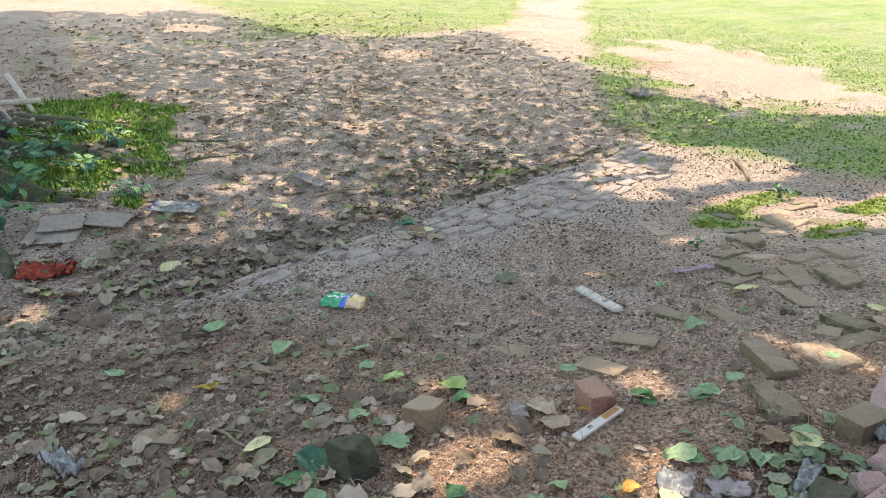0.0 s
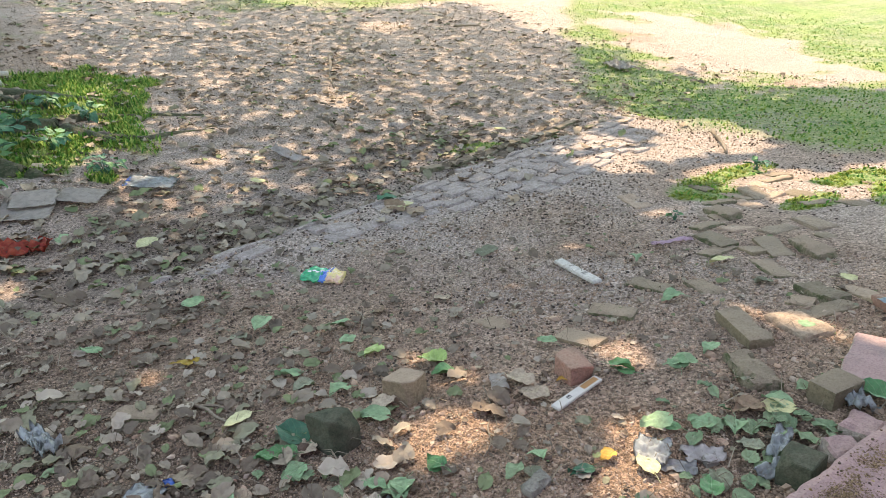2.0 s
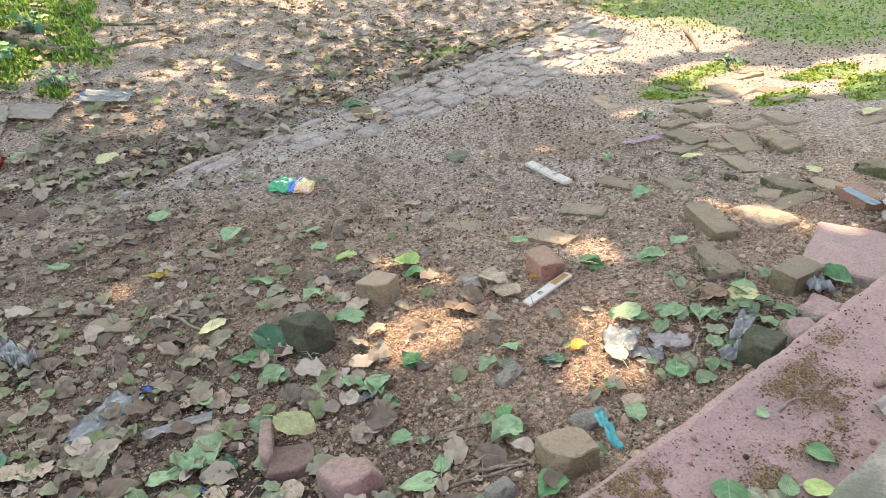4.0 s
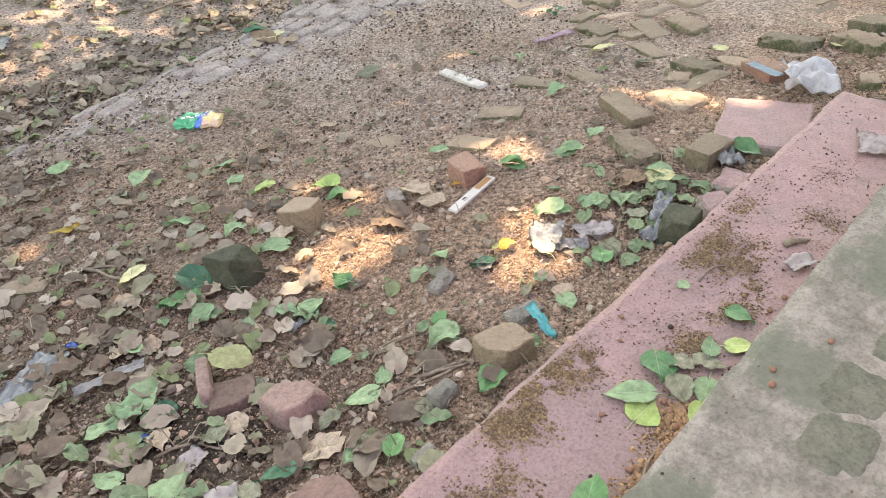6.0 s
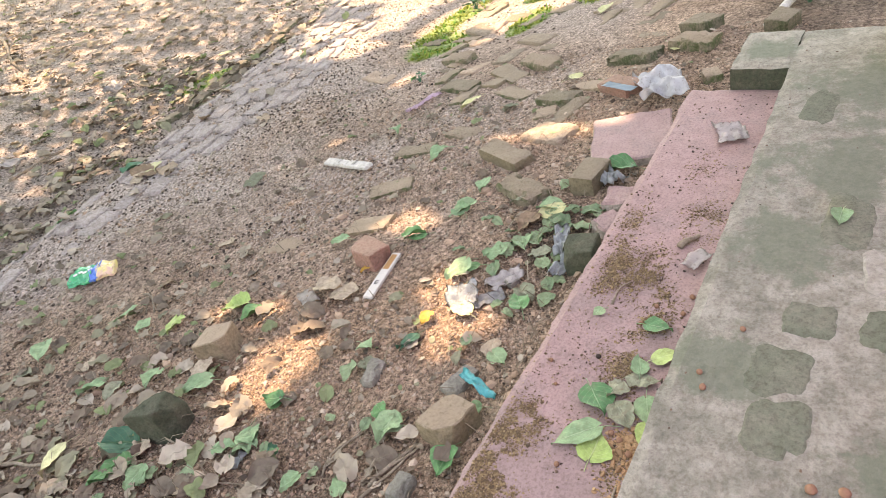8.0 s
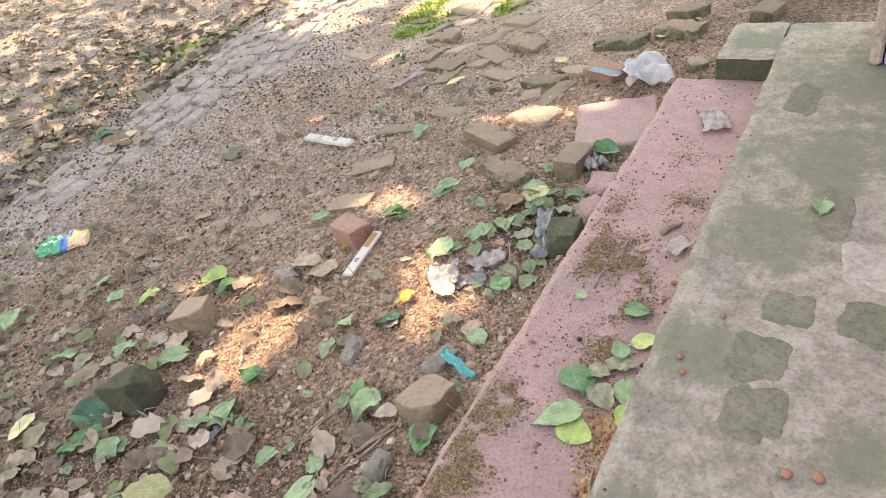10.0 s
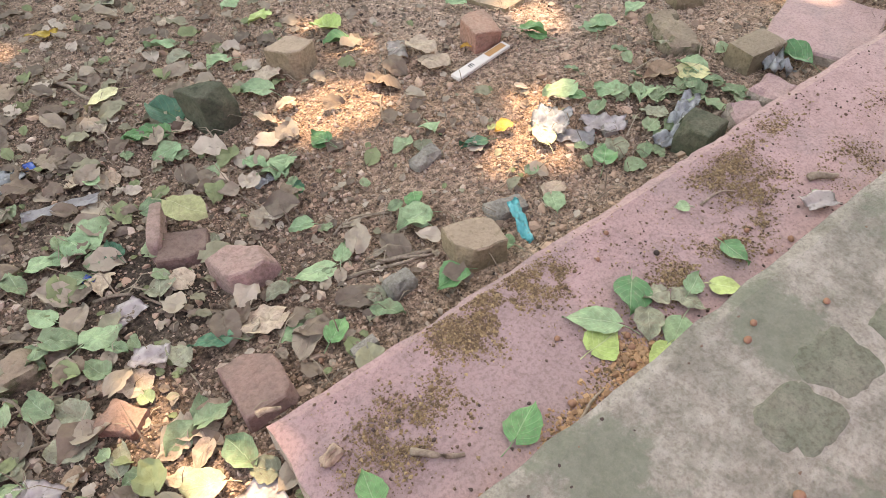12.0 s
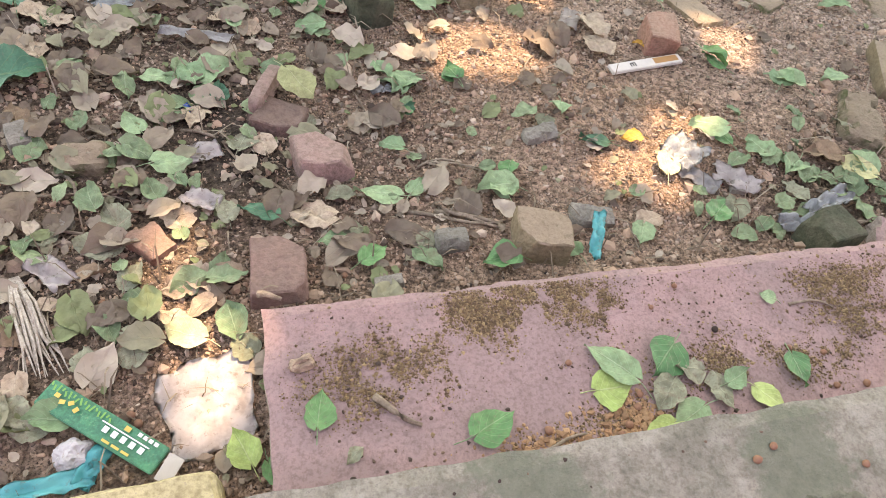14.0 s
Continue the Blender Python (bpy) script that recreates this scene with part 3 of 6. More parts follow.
def twig(x0, y0, x1, y1, r=0.004, on="g", label="thin dry brown twig lying on the soil", bow=0.12, name="twig", mat=None):
    rnd = random.Random(int(1e4 * (x0 + 3 * y0 + 7 * x1)))
    n = 7
    side = Vector((y0 - y1, x1 - x0))
    bow = bow if r < 0.012 else 0.03
    b1, b2 = rnd.uniform(-bow, bow), rnd.uniform(-bow, bow) * 0.5
    pts = []
    for i in range(n):
        t = i / (n - 1)
        k = b1 * math.sin(math.pi * t) + b2 * math.sin(2 * math.pi * t)
        px, py = x0 + (x1 - x0) * t + side.x * k, y0 + (y1 - y0) * t + side.y * k
        pts.append((px, py, base_z(px, py, on) + r * 0.9 + 0.006 * math.sin(math.pi * t)))
    ob = link(name, tube(pts, [r * (1.15 - 0.55 * i / (n - 1)) for i in range(n)]), mat or TWIG, smooth=True)
    return tagged(ob, label, "twig", "fallen twigs")


def sheet(name, x, y, sx, sy, turn, mat, label, category, on="g", crumple=0.012, seed=1, lift=0.004, freq=30.0, taper=0.0, cells=14, ragged=0.06, thick=0.0008):
    """A limp sheet of film, paper or cloth with creases, thickness and a ragged outline."""
    bm = bmesh.new()
    off = seed * 3.7
    grid = []
    for i in range(cells + 1):
        row = []
        for j in range(cells + 1):
            u, v = i / cells - 0.5, j / cells - 0.5
            edge = 1 + min(ragged, 0.3) * noise.noise((u * 2.6 + off, v * 2.6, seed)) + 0.25 * min(ragged, 0.3) * noise.noise((u * 9 + off, v * 9, seed))
            px, py = u * sx * edge, v * sy * edge * (1 - taper * (u + 0.5))
            z = crumple * (abs(noise.noise((px * freq + off, py * freq, 0))) * 1.6 + 0.5 * noise.noise((px * 3 * freq, py * 3 * freq, off)) + 0.5)
            row.append(bm.verts.new((px, py, max(z, 0))))
        grid.append(row)
    for i in range(cells):
        for j in range(cells):
            bm.faces.new((grid[i][j], grid[i + 1][j], grid[i + 1][j + 1], grid[i][j + 1]))
    bmesh.ops.solidify(bm, geom=bm.faces[:], thickness=-thick)
    ob = link(name, bm, mat, smooth=True)
    ob.matrix_world = Matrix.Translation((x, y, base_z(x, y, on) + lift)) @ slope(x, y, on) @ pose(0, 0, 0, 0, 0, turn)
    return tagged(ob, label, category)


# ---- ground ----
def axis(parts):
    out = [parts[0][0]]
    for start, stop, size in parts:
        n = max(1, round((stop - start) / size))
        out += [start + (stop - start) * (i + 1) / n for i in range(n)]
    return np.array(out)


def tail(start, stop, first, grow=1.25):
    out, v, d = [], start, first
    while abs(v) < abs(stop):
        v += math.copysign(d, stop)
        d *= grow
        out.append(v)
    return out


gx = np.array(tail(-3, -600, 0.3)[::-1] + list(axis([(-3, -0.9, 0.06), (-0.9, 3.2, 0.0125), (3.2, 6.5, 0.04), (6.5, 14, 0.12)])) + tail(14, 600, 0.3))
gy = np.array(tail(-0.6, -600, 0.3)[::-1] + list(axis([(-0.6, 2.6, 0.0125), (2.6, 5.2, 0.03), (5.2, 9, 0.06), (9, 20, 0.15)])) + tail(20, 600, 0.4))
GX, GY = np.meshgrid(gx, gy)
GZ = ground_z(GX, GY)
nx, ny = len(gx), len(gy)
idx = np.arange(nx * ny).reshape(ny, nx)
quads = np.stack([idx[:-1, :-1], idx[:-1, 1:], idx[1:, 1:], idx[1:, :-1]], -1).reshape(-1, 4)
me = bpy.data.meshes.new("ground")
me.vertices.add(nx * ny)
me.vertices.foreach_set("co", np.stack([GX, GY, GZ], -1).ravel())
me.loops.add(quads.size)
me.loops.foreach_set("vertex_index", quads.ravel())
me.polygons.add(len(quads))
me.polygons.foreach_set("loop_start", np.arange(0, quads.size, 4))
me.polygons.foreach_set("use_smooth", np.ones(len(quads), bool))
me.update()
ridge = step(0.2, 1.6, GX) * step(-1.05, -0.4, GY - bank(GX) + 0.25 * vnoise(GX, GY, 0.5, 21)) * (1 - step(-0.05, 0.08, GY - bank(GX))) * (1 - step(5.6, 6.2, GX))
dusty = np.clip(ridge + 0.75 * step(0.7, 1.5, GX) * step(0.40, 0.9, GY) * (0.7 + 0.5 * vnoise(GX, GY, 0.35, 26)) + 0.8 * step(2.3, 3.1, GY) * (1 - step(6.5, 8.5, GX)) * (0.75 + 0.25 * vnoise(GX, GY, 0.6, 25)) + 0.75 * step(0.2, 0.7, vnoise(GX, GY, 1.3, 22) + step(7, 10, GX + GY * 0.5)), 0, 1)
# sandy soil, plus sun patches painted paler and warmer under the crown's gaps
sandy_and_sun = np.clip(np.exp(-((GX - 0.75) ** 2 + (GY - 0.85) ** 2) / 0.22) + 0.5 * np.exp(-((GX - 1.5) ** 2 + (GY - 1.0) ** 2) / 0.12) + 0.7 * np.exp(-((GX - 1.1) ** 2 + (GY - 0.45) ** 2) / 0.06) + 0.4 * np.exp(-((GX - 0.2) ** 2 + (GY + 0.05) ** 2) / 0.1), 0, 1) * (0.75 + 0.25 * vnoise(GX, GY, 0.12, 23))
# dark humus, plus shade painted into the soil towards low x and under litter
humus_and_shade = np.clip(0.6 * (1 - step(-0.7, -0.1, GX)) * (1 - step(2.4, 3.2, GY)) * step(-0.7, -0.4, GY) + 0.8 * np.exp(-((GX - 3.4) ** 2 / 0.4 + (GY + 0.35) ** 2 / 0.2)) + 0.9 * np.exp(-((GX + 0.5) ** 2 / 0.65 + (GY - 1.1) ** 2 / 1.7)) + 0.75 * np.exp(-((GX + 0.05) ** 2 / 0.35 + (GY - 0.45) ** 2 / 0.22)) + 0.08 * np.exp(-((GX - 0.3) ** 2 / 0.8 + (GY - 1.9) ** 2 / 0.5)) + 0.85 * np.exp(-((GX - 1.35) ** 2 / 0.16 + (GY - 0.22) ** 2 / 0.035)) + 0.30 * step(0.0, 0.25, GY - bank(GX)) * (1 - step(0.7, 1.6, GY - bank(GX))) * (1 - step(2.6, 4.0, GX)), 0, 1) * (0.7 + 0.3 * vnoise(GX, GY, 0.2, 24))
cov = np.stack([grass_cover(GX, GY), np.clip(dusty, 0, 1), np.clip(sandy_and_sun, 0, 1), humus_and_shade], -1)
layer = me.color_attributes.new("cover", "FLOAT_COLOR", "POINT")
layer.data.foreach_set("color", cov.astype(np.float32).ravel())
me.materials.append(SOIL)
tagged(new("ground", me), "bare brown yard soil with patches of grass", "ground", kind="structure")


# ---- ledge and slab ----
def worn_slab(x0, x1, y0, y1, z0, z1, cell, wear, seed):
    """A cast slab with a bumpy top, worn arrises and straight sides; x along, y across."""
    nx_, ny_ = max(2, round((x1 - x0) / cell)), max(2, round((y1 - y0) / cell))
    X, Y = np.meshgrid(np.linspace(x0, x1, nx_ + 1), np.linspace(y0, y1, ny_ + 1))
    rim = np.minimum(np.minimum(X - x0, x1 - X), np.minimum(Y - y0, y1 - Y))
    Z = z1 + 0.0015 * vnoise(X, Y, 0.2, seed) + 0.0008 * vnoise(X, Y, 0.03, seed + 1) - 0.004 * (rim < 1e-6) - wear * np.maximum(0, vnoise(X, Y, 0.09, seed + 2)) * (rim < 0.6 * cell)
    jag = 0.6 * wear * vnoise(X, Y, 0.07, seed + 3) + 0.4 * wear * vnoise(X, Y, 0.025, seed + 4)
    X = X + np.where((np.arange(nx_ + 1) == 0)[None, :], jag, 0) + np.where((np.arange(nx_ + 1) == nx_)[None, :], jag, 0)
    Y = Y + np.where((np.arange(ny_ + 1) == 0)[:, None], jag, 0) + np.where((np.arange(ny_ + 1) == ny_)[:, None], jag, 0)
    bm = bmesh.new()
    g = [[bm.verts.new((X[j, i], Y[j, i], Z[j, i])) for i in range(nx_ + 1)] for j in range(ny_ + 1)]
    for j in range(ny_):
        for i in range(nx_):
            bm.faces.new((g[j][i], g[j][i + 1], g[j + 1][i + 1], g[j + 1][i]))
    rim_v = [g[0][i] for i in range(nx_ + 1)] + [g[j][nx_] for j in range(1, ny_ + 1)] + [g[ny_][i] for i in range(nx_ - 1, -1, -1)] + [g[j][0] for j in range(ny_ - 1, 0, -1)]
    mid_v = [bm.verts.new((v.co.x + 0.004 * noise.noise(v.co * 30), v.co.y + 0.004 * noise.noise(v.co * 31), v.co.z - 0.02)) for v in rim_v]
    low_v = [bm.verts.new((v.co.x, v.co.y, z0)) for v in rim_v]
    n = len(rim_v)
    for k in range(n):
        for a, b in ((rim_v, mid_v), (mid_v, low_v)):
            f = bm.faces.new((a[k], b[k], b[(k + 1) % n], a[(k + 1) % n]))
            f.material_index = 1
    return bm


ledge = link("ledge", worn_slab(0, 2.27, -0.345, 0, -0.12, LEDGE_Z, 0.02, 0.010, 31), [PINK, CEMENT_EDGE])
tagged(ledge, "low pink-painted cement ledge strewn with dry crumbs", "ledge", kind="structure")
slab = link("slab", worn_slab(-0.1, 2.62, -2.6, -0.335, -0.3, SLAB_Z, 0.025, 0.006, 41), [CEMENT, CEMENT_EDGE])
tagged(slab, "mossy grey cement slab over old bricks", "slab", kind="structure")
nib = link("slab_end", worn_slab(2.272, 2.62, -0.334, -0.14, -0.3, SLAB_Z, 0.02, 0.008, 47), [CEMENT, BRICK["dark"]])
tagged(nib, "raised mossy cement corner at the ledge's end", "slab", kind="structure")

wall = link("wall_purple", rough_box(0.35, 1.94, 3.2, 4, 0.002, 9), PURPLE)
wall.matrix_world = pose(2.39, -1.63, SLAB_Z)
# unseen wall added behind the slab; keeps light off the bricks' near faces
back = link("wall_back_unseen", rough_box(7.2, 0.25, 3.3, 4, 0.003, 13), PURPLE)
back.matrix_world = pose(-1.03, -2.73, -0.1)
tagged(back, "unseen plain lilac wall added behind the slab to block light", "wall", kind="structure")
tagged(wall, "lilac-painted plaster wall end", "wall", kind="structure")
wall_end = link("wall_plaster_edge", rough_box(0.36, 0.035, 3.2, 4, 0.004, 10), CEMENT_EDGE)
wall_end.matrix_world = pose(2.395, -0.638, SLAB_Z)
tagged(wall_end, "bare grey plaster edge of the lilac wall", "wall", kind="structure")


# ---- bricks, leaves and twigs ----
brick(1.221, 0.870, 0.150, 0.100, 0.075, -105, "red", "red half brick half out of the soil", tilt=(0, 3), wear=0.005, cuts=((0.9, 0.3, 0.5, 1, 0.35, -0.25), (-0.9, -0.6, 0.5, -0.8, -0.7, 0.15), (0.2, 0.9, 0.95, 0.2, 0.5, 1)))
brick(0.690, 1.165, 0.120, 0.108, 0.085, -62, "tan", "dusty tan half brick standing on soil", wear=0.005, cuts=((-0.95, 0.2, 0.5, -1, 0.2, 0.1), (0.8, -0.85, 0.6, 0.6, -0.8, 0.2)))
brick(0.367, 1.069, 0.140, 0.100, 0.125, -74, "dark", "dark damp broken brick standing on soil", wear=0.010, cuts=((-0.3, 0.4, 0.95, -0.45, 0.35, 1), (0.7, 0.2, 0.9, 0.9, 0.25, 0.75), (0.85, -0.6, 0.4, 0.9, -0.5, 0.1)))
brick(1.975, 0.690, 0.280, 0.105, 0.045, -118, "tan", "tan worn brick with mossy sides, half sunk in soil", wear=0.012, tilt=(0, 2))
brick(2.183, 0.575, 0.220, 0.150, 0.022, -108, "pale", "pale flat brick sunk in the ground", wear=0.009)
brick(1.689, 0.474, 0.270, 0.110, 0.028, -123, "mossy", "weathered grey-brown brick sunk in soil", wear=0.013, tilt=(-3, 0))
brick(1.732, 0.214, 0.150, 0.095, 0.075, -6, "tan", "dusty brick with a frog, beside the ledge", tilt=(4, 0), wear=0.004)
brick(1.285, 0.066, 0.100, 0.095, 0.085, 8, "dark", "dark mossy brick against the ledge", wear=0.006, cuts=((-0.8, 0.5, 0.9, -0.6, 0.5, 0.7),))
brick(0.590, 0.142, 0.118, 0.105, 0.055, -14, "tan", "crumbling tan brick against the ledge", wear=0.009, cuts=((-0.85, -0.7, 0.6, -0.7, -0.6, 0.2), (0.7, 0.9, 0.95, 0.5, 0.5, 1)))
brick(3.373, 1.745, 0.242, 0.12, 0.039, -104, "mossy", "mossy brick among weeds", wear=0.01)
brick(3.109, 1.034, 0.260, 0.12, 0.039, -116, "mossy", "mossy brick sunk in the yard", wear=0.01)
brick(2.916, 0.434, 0.260, 0.14, 0.046, -108, "mossy", "mossy green brick sunk in soil", wear=0.012)
brick(2.979, 0.156, 0.238, 0.12, 0.052, -118, "mossy", "large mossy green brick", wear=0.012)
brick(3.220, 0.194, 0.193, 0.14, 0.052, -122, "mossy", "mossy brick beside the slab", wear=0.01)
brick(2.096, 1.255, 0.209, 0.11, 0.015, -82, "mossy", "flat worn brick level with the soil")
brick(1.464, 1.078, 0.200, 0.12, 0.015, -79, "tan", "flat worn brick level with the soil")
brick(1.771, 1.183, 0.206, 0.11, 0.012, -63, "mossy", "flat grey brick level with the soil")
brick(2.874, 1.447, 0.260, 0.12, 0.019, -109, "mossy", "worn brick sunk in soil")
brick(3.546, 1.262, 0.260, 0.14, 0.019, -116, "pale", "pale flat brick in the path")
brick(4.002, 1.926, 0.260, 0.14, 0.019, -119, "pale", "pale flat brick in the path")
brick(2.513, 0.668, 0.233, 0.12, 0.033, -117, "mossy", "mossy brick sunk in soil", wear=0.01)
brick(2.549, 0.376, 0.207, 0.12, 0.033, -122, "red", "reddish brick beside the plastic bag")
brick(2.737, 1.031, 0.260, 0.12, 0.013, -118, "mossy", "worn brick level with the soil")
brick(3.148, -0.181, 0.112, 0.14, 0.065, -111, "mossy", "mossy block beyond the slab")
brick(2.987, 1.180, 0.260, 0.12, 0.019, -123, "tan", "worn brick sunk in soil")
brick(2.600, -0.000, 0.077, 0.1, 0.033, -67, "mossy", "mossy brick beside the slab corner")
brick(3.285, 2.378, 0.260, 0.14, 0.005, -105, "pale", "flat worn brick in the trodden soil")
brick(1.335, 1.504, 0.222, 0.12, 0.006, -84, "mossy", "flat worn brick in the trodden soil")
brick(2.396, 0.685, 0.121, 0.1, 0.013, -75, "mossy", "worn brick level with the soil")
brick(0.040, 0.128, 0.150, 0.105, 0.042, -92, "maroon", "worn reddish brick lying beside the ledge", wear=0.009, cuts=((-0.85, 0.6, 0.5, -0.8, 0.7, 0.2), (0.9, 0.8, 0.6, 0.6, 0.7, 0.2)))
brick(0.160, 0.442, 0.118, 0.112, 0.065, 14, "pink", "pink-faced broken brick among leaf litter", wear=0.007, cuts=((0.7, 0.55, 0.5, 0.8, 0.6, 0.25), (-0.75, -0.8, 0.5, -0.6, -0.8, 0.15), (0.85, -0.5, 0.8, 0.8, -0.4, 0.6)))
brick(0.075, 0.600, 0.115, 0.100, 0.035, -28, "maroon", "reddish broken brick under a yellow leaf", wear=0.008, cuts=((0.6, -0.8, 0.5, 0.5, -0.9, 0.2),))
brick(0.046, 0.690, 0.165, 0.032, 0.055, -113, "pink", "thin pinkish brick sliver beside a broken brick", wear=0.004)
brick(-0.196, 0.231, 0.067, 0.09, 0.03, 41, "red", "red brick piece under dry leaves", wear=0.01)
brick(-0.347, 0.486, 0.108, 0.08, 0.035, 3, "mossy", "flat dark stone among leaves", wear=0.012)
brick(-0.478, 0.570, 0.048, 0.08, 0.03, 18, "grey", "grey flat stone among leaves")
brick(0.400, 0.163, 0.067, 0.045, 0.03, 1, "grey", "grey stone among leaves", name="stone",wear=0.01)
brick(0.247, 0.075, 0.062, 0.03, 0.025, -2, "grey", "pale stone beside the ledge", name="stone",wear=0.008)
brick(-0.362, 0.309, 0.030, 0.03, 0.01, -11, "grey", "small stone in the litter", name="stone")
brick(0.713, 0.491, 0.092, 0.05, 0.018, 9, "grey", "pale grey stone in the soil", name="stone",wear=0.01)
brick(0.748, 0.212, 0.105, 0.06, 0.02, -15, "grey", "lump of grey mortar in the soil", name="stone",wear=0.012)
brick(1.164, 0.259, 0.050, 0.04, 0.02, -19, "grey", "small grey stone beside plastic", name="stone",wear=0.01)
brick(-0.072, 1.195, 0.101, 0.05, 0.02, -58, "tan", "brown fragment of brick", name="stone",wear=0.01)
brick(-0.122, 1.750, 0.198, 0.1, 0.012, -42, "mossy", "flat dark brick level with soil")
brick(-0.309, 2.067, 0.162, 0.08, 0.012, -41, "mossy", "flat dark brick level with soil")
brick(-0.074, 1.192, 0.069, 0.05, 0.02, -45, "tan", "brown fragment of brick", name="stone",wear=0.01)
leaf(0.588, -0.186, 0.127, 38, "pale", "l", 0.80)
leaf(0.580, -0.239, 0.085, -92, "lime", "l", 0.95)
leaf(0.685, -0.203, 0.102, -232, "green", "l", 0.85)
leaf(0.727, -0.225, 0.067, 74, "grey", "l", 0.80)
leaf(0.667, -0.266, 0.090, -226, "grey", "l", 0.85)
leaf(0.773, -0.283, 0.090, -178, "grey", "l", 0.70)
leaf(0.819, -0.256, 0.072, -74, "pale", "l", 0.90)
leaf(0.864, -0.306, 0.080, -146, "lime", "l", 0.80)
leaf(0.943, -0.264, 0.078, -181, "green", "l", 0.85)
leaf(0.623, -0.325, 0.090, -257, "lime", "l", 0.70)
leaf(0.691, -0.312, 0.093, -247, "pale", "l", 0.70)
leaf(0.965, -0.102, 0.038, 53, "pale", "l", 0.95)
leaf(0.351, -0.265, 0.098, -65, "green", "l", 0.95)
leaf(0.078, -0.195, 0.077, -11, "green", "l", 0.95)
leaf(0.119, -0.282, 0.039, -236, "grey", "l", 0.90)
leaf(0.007, -0.269, 0.066, -154, "green", "g", 0.9)
leaf(-0.505, 0.768, 0.149, -80, "dark")
leaf(-0.157, 0.457, 0.087, -90, "pale")
leaf(-0.251, 0.611, 0.085, 30, "pale")
leaf(-0.166, 0.622, 0.065, 120, "pale")
leaf(-0.115, 0.755, 0.090, 200, "pale")
leaf(-0.071, 0.779, 0.100, -70, "pale")
leaf(-0.054, 0.709, 0.067, 0, "dark")
leaf(-0.174, 0.762, 0.083, 120, "pale")
leaf(-0.220, 0.764, 0.076, 100, "pale")
leaf(-0.273, 0.319, 0.093, 20, "grey")
leaf(-0.296, 0.241, 0.087, 100, "grey")
leaf(-0.224, 0.167, 0.076, -30, "grey")
leaf(0.266, 0.337, 0.110, 70, "pale")
leaf(0.366, 0.350, 0.070, -40, "pale")
leaf(0.234, 0.152, 0.071, -60, "green")
leaf(0.482, 0.099, 0.081, 90, "green")
leaf(0.551, 0.331, 0.086, 20, "pale")
leaf(0.585, 0.361, 0.056, 155, "green")
leaf(0.833, 0.453, 0.073, 80, "dark")
leaf(0.838, 0.140, 0.068, 150, "pale")
leaf(1.173, 0.469, 0.100, 70, "pale")
leaf(1.211, 0.451, 0.081, 10, "green")
leaf(1.295, 0.377, 0.098, 52, "pale")
leaf(1.108, 0.187, 0.089, 140, "grey")
leaf(1.543, 0.668, 0.118, 45, "pale")
leaf(1.368, 0.773, 0.097, 202, "green")
leaf(1.723, 0.665, 0.092, 100, "pale")
leaf(0.151, 1.120, 0.088, 80, "green")
leaf(0.212, 1.127, 0.088, 10, "green")
leaf(-0.212, 0.021, 0.048, 245, "grey")
leaf(-0.226, -0.017, 0.053, 90, "grey")
leaf(-0.136, 0.012, 0.077, 70, "yellow")
leaf(-0.155, 0.318, 0.076, 20, "tan")
leaf(-0.102, 0.133, 0.089, 79, "tan")
leaf(-0.132, 0.129, 0.079, -70, "tan")
leaf(-0.161, 0.060, 0.067, 46, "tan")
leaf(-0.112, 0.072, 0.058, 120, "tan")
leaf(-0.036, -0.018, 0.055, 40, "grey")
leaf(-0.046, -0.206, 0.074, 20, "lime")
leaf(-0.390, -0.094, 0.059, 34, "grey")
leaf(-0.340, -0.117, 0.074, 80, "pale")
leaf(-0.363, -0.131, 0.065, 100, "grey")
leaf(0.544, 0.756, 0.072, 20, "green")
leaf(1.485, 0.366, 0.114, 10, "brown")
leaf(1.557, 0.306, 0.096, 10, "pale")
leaf(1.340, 0.305, 0.097, 120, "pale")
leaf(0.116, 0.274, 0.105, 80, "tan")
leaf(0.033, 0.523, 0.059, 10, "tan")
leaf(-0.116, 0.617, 0.087, 160, "tan")
leaf(0.208, 0.846, 0.083, 40, "tan")
leaf(0.366, 0.785, 0.080, 205, "pale")
leaf(0.404, 0.723, 0.075, 130, "pale")
leaf(0.133, 0.621, 0.074, 30, "grey")
leaf(-0.010, 0.536, 0.083, -20, "grey")
leaf(0.007, 0.302, 0.091, 60, "dark")
leaf(-0.055, 0.316, 0.075, 10, "grey")
leaf(0.184, 0.339, 0.060, 90, "grey")
leaf(0.200, 0.235, 0.062, 281, "grey")
leaf(0.149, 0.206, 0.058, 100, "pale")
leaf(0.341, 0.175, 0.047, 148, "grey")
leaf(0.649, 0.129, 0.057, 30, "pale")
leaf(0.872, 0.178, 0.071, 100, "tan")
leaf(0.540, 0.336, 0.052, 113, "pale")
leaf(0.326, 0.483, 0.056, 70, "pale")
leaf(-0.298, 0.174, 0.052, 266, "brown")
leaf(-0.399, 0.266, 0.065, 120, "grey")
leaf(-0.357, 0.107, 0.046, 274, "tan")
leaf(-0.296, -0.012, 0.050, 10, "grey")
leaf(-0.392, -0.062, 0.057, 184, "tan")
leaf(-0.060, 0.154, 0.055, 70, "tan")
leaf(-0.417, 0.061, 0.055, 30, "brown")
leaf(0.188, 1.004, 0.084, 100, "pale")
leaf(0.271, 1.099, 0.092, 141, "tan")
leaf(1.013, 0.857, 0.116, 20, "tan")
leaf(1.156, 0.856, 0.055, 88, "orange")
leaf(0.942, 0.447, 0.051, 90, "orange")
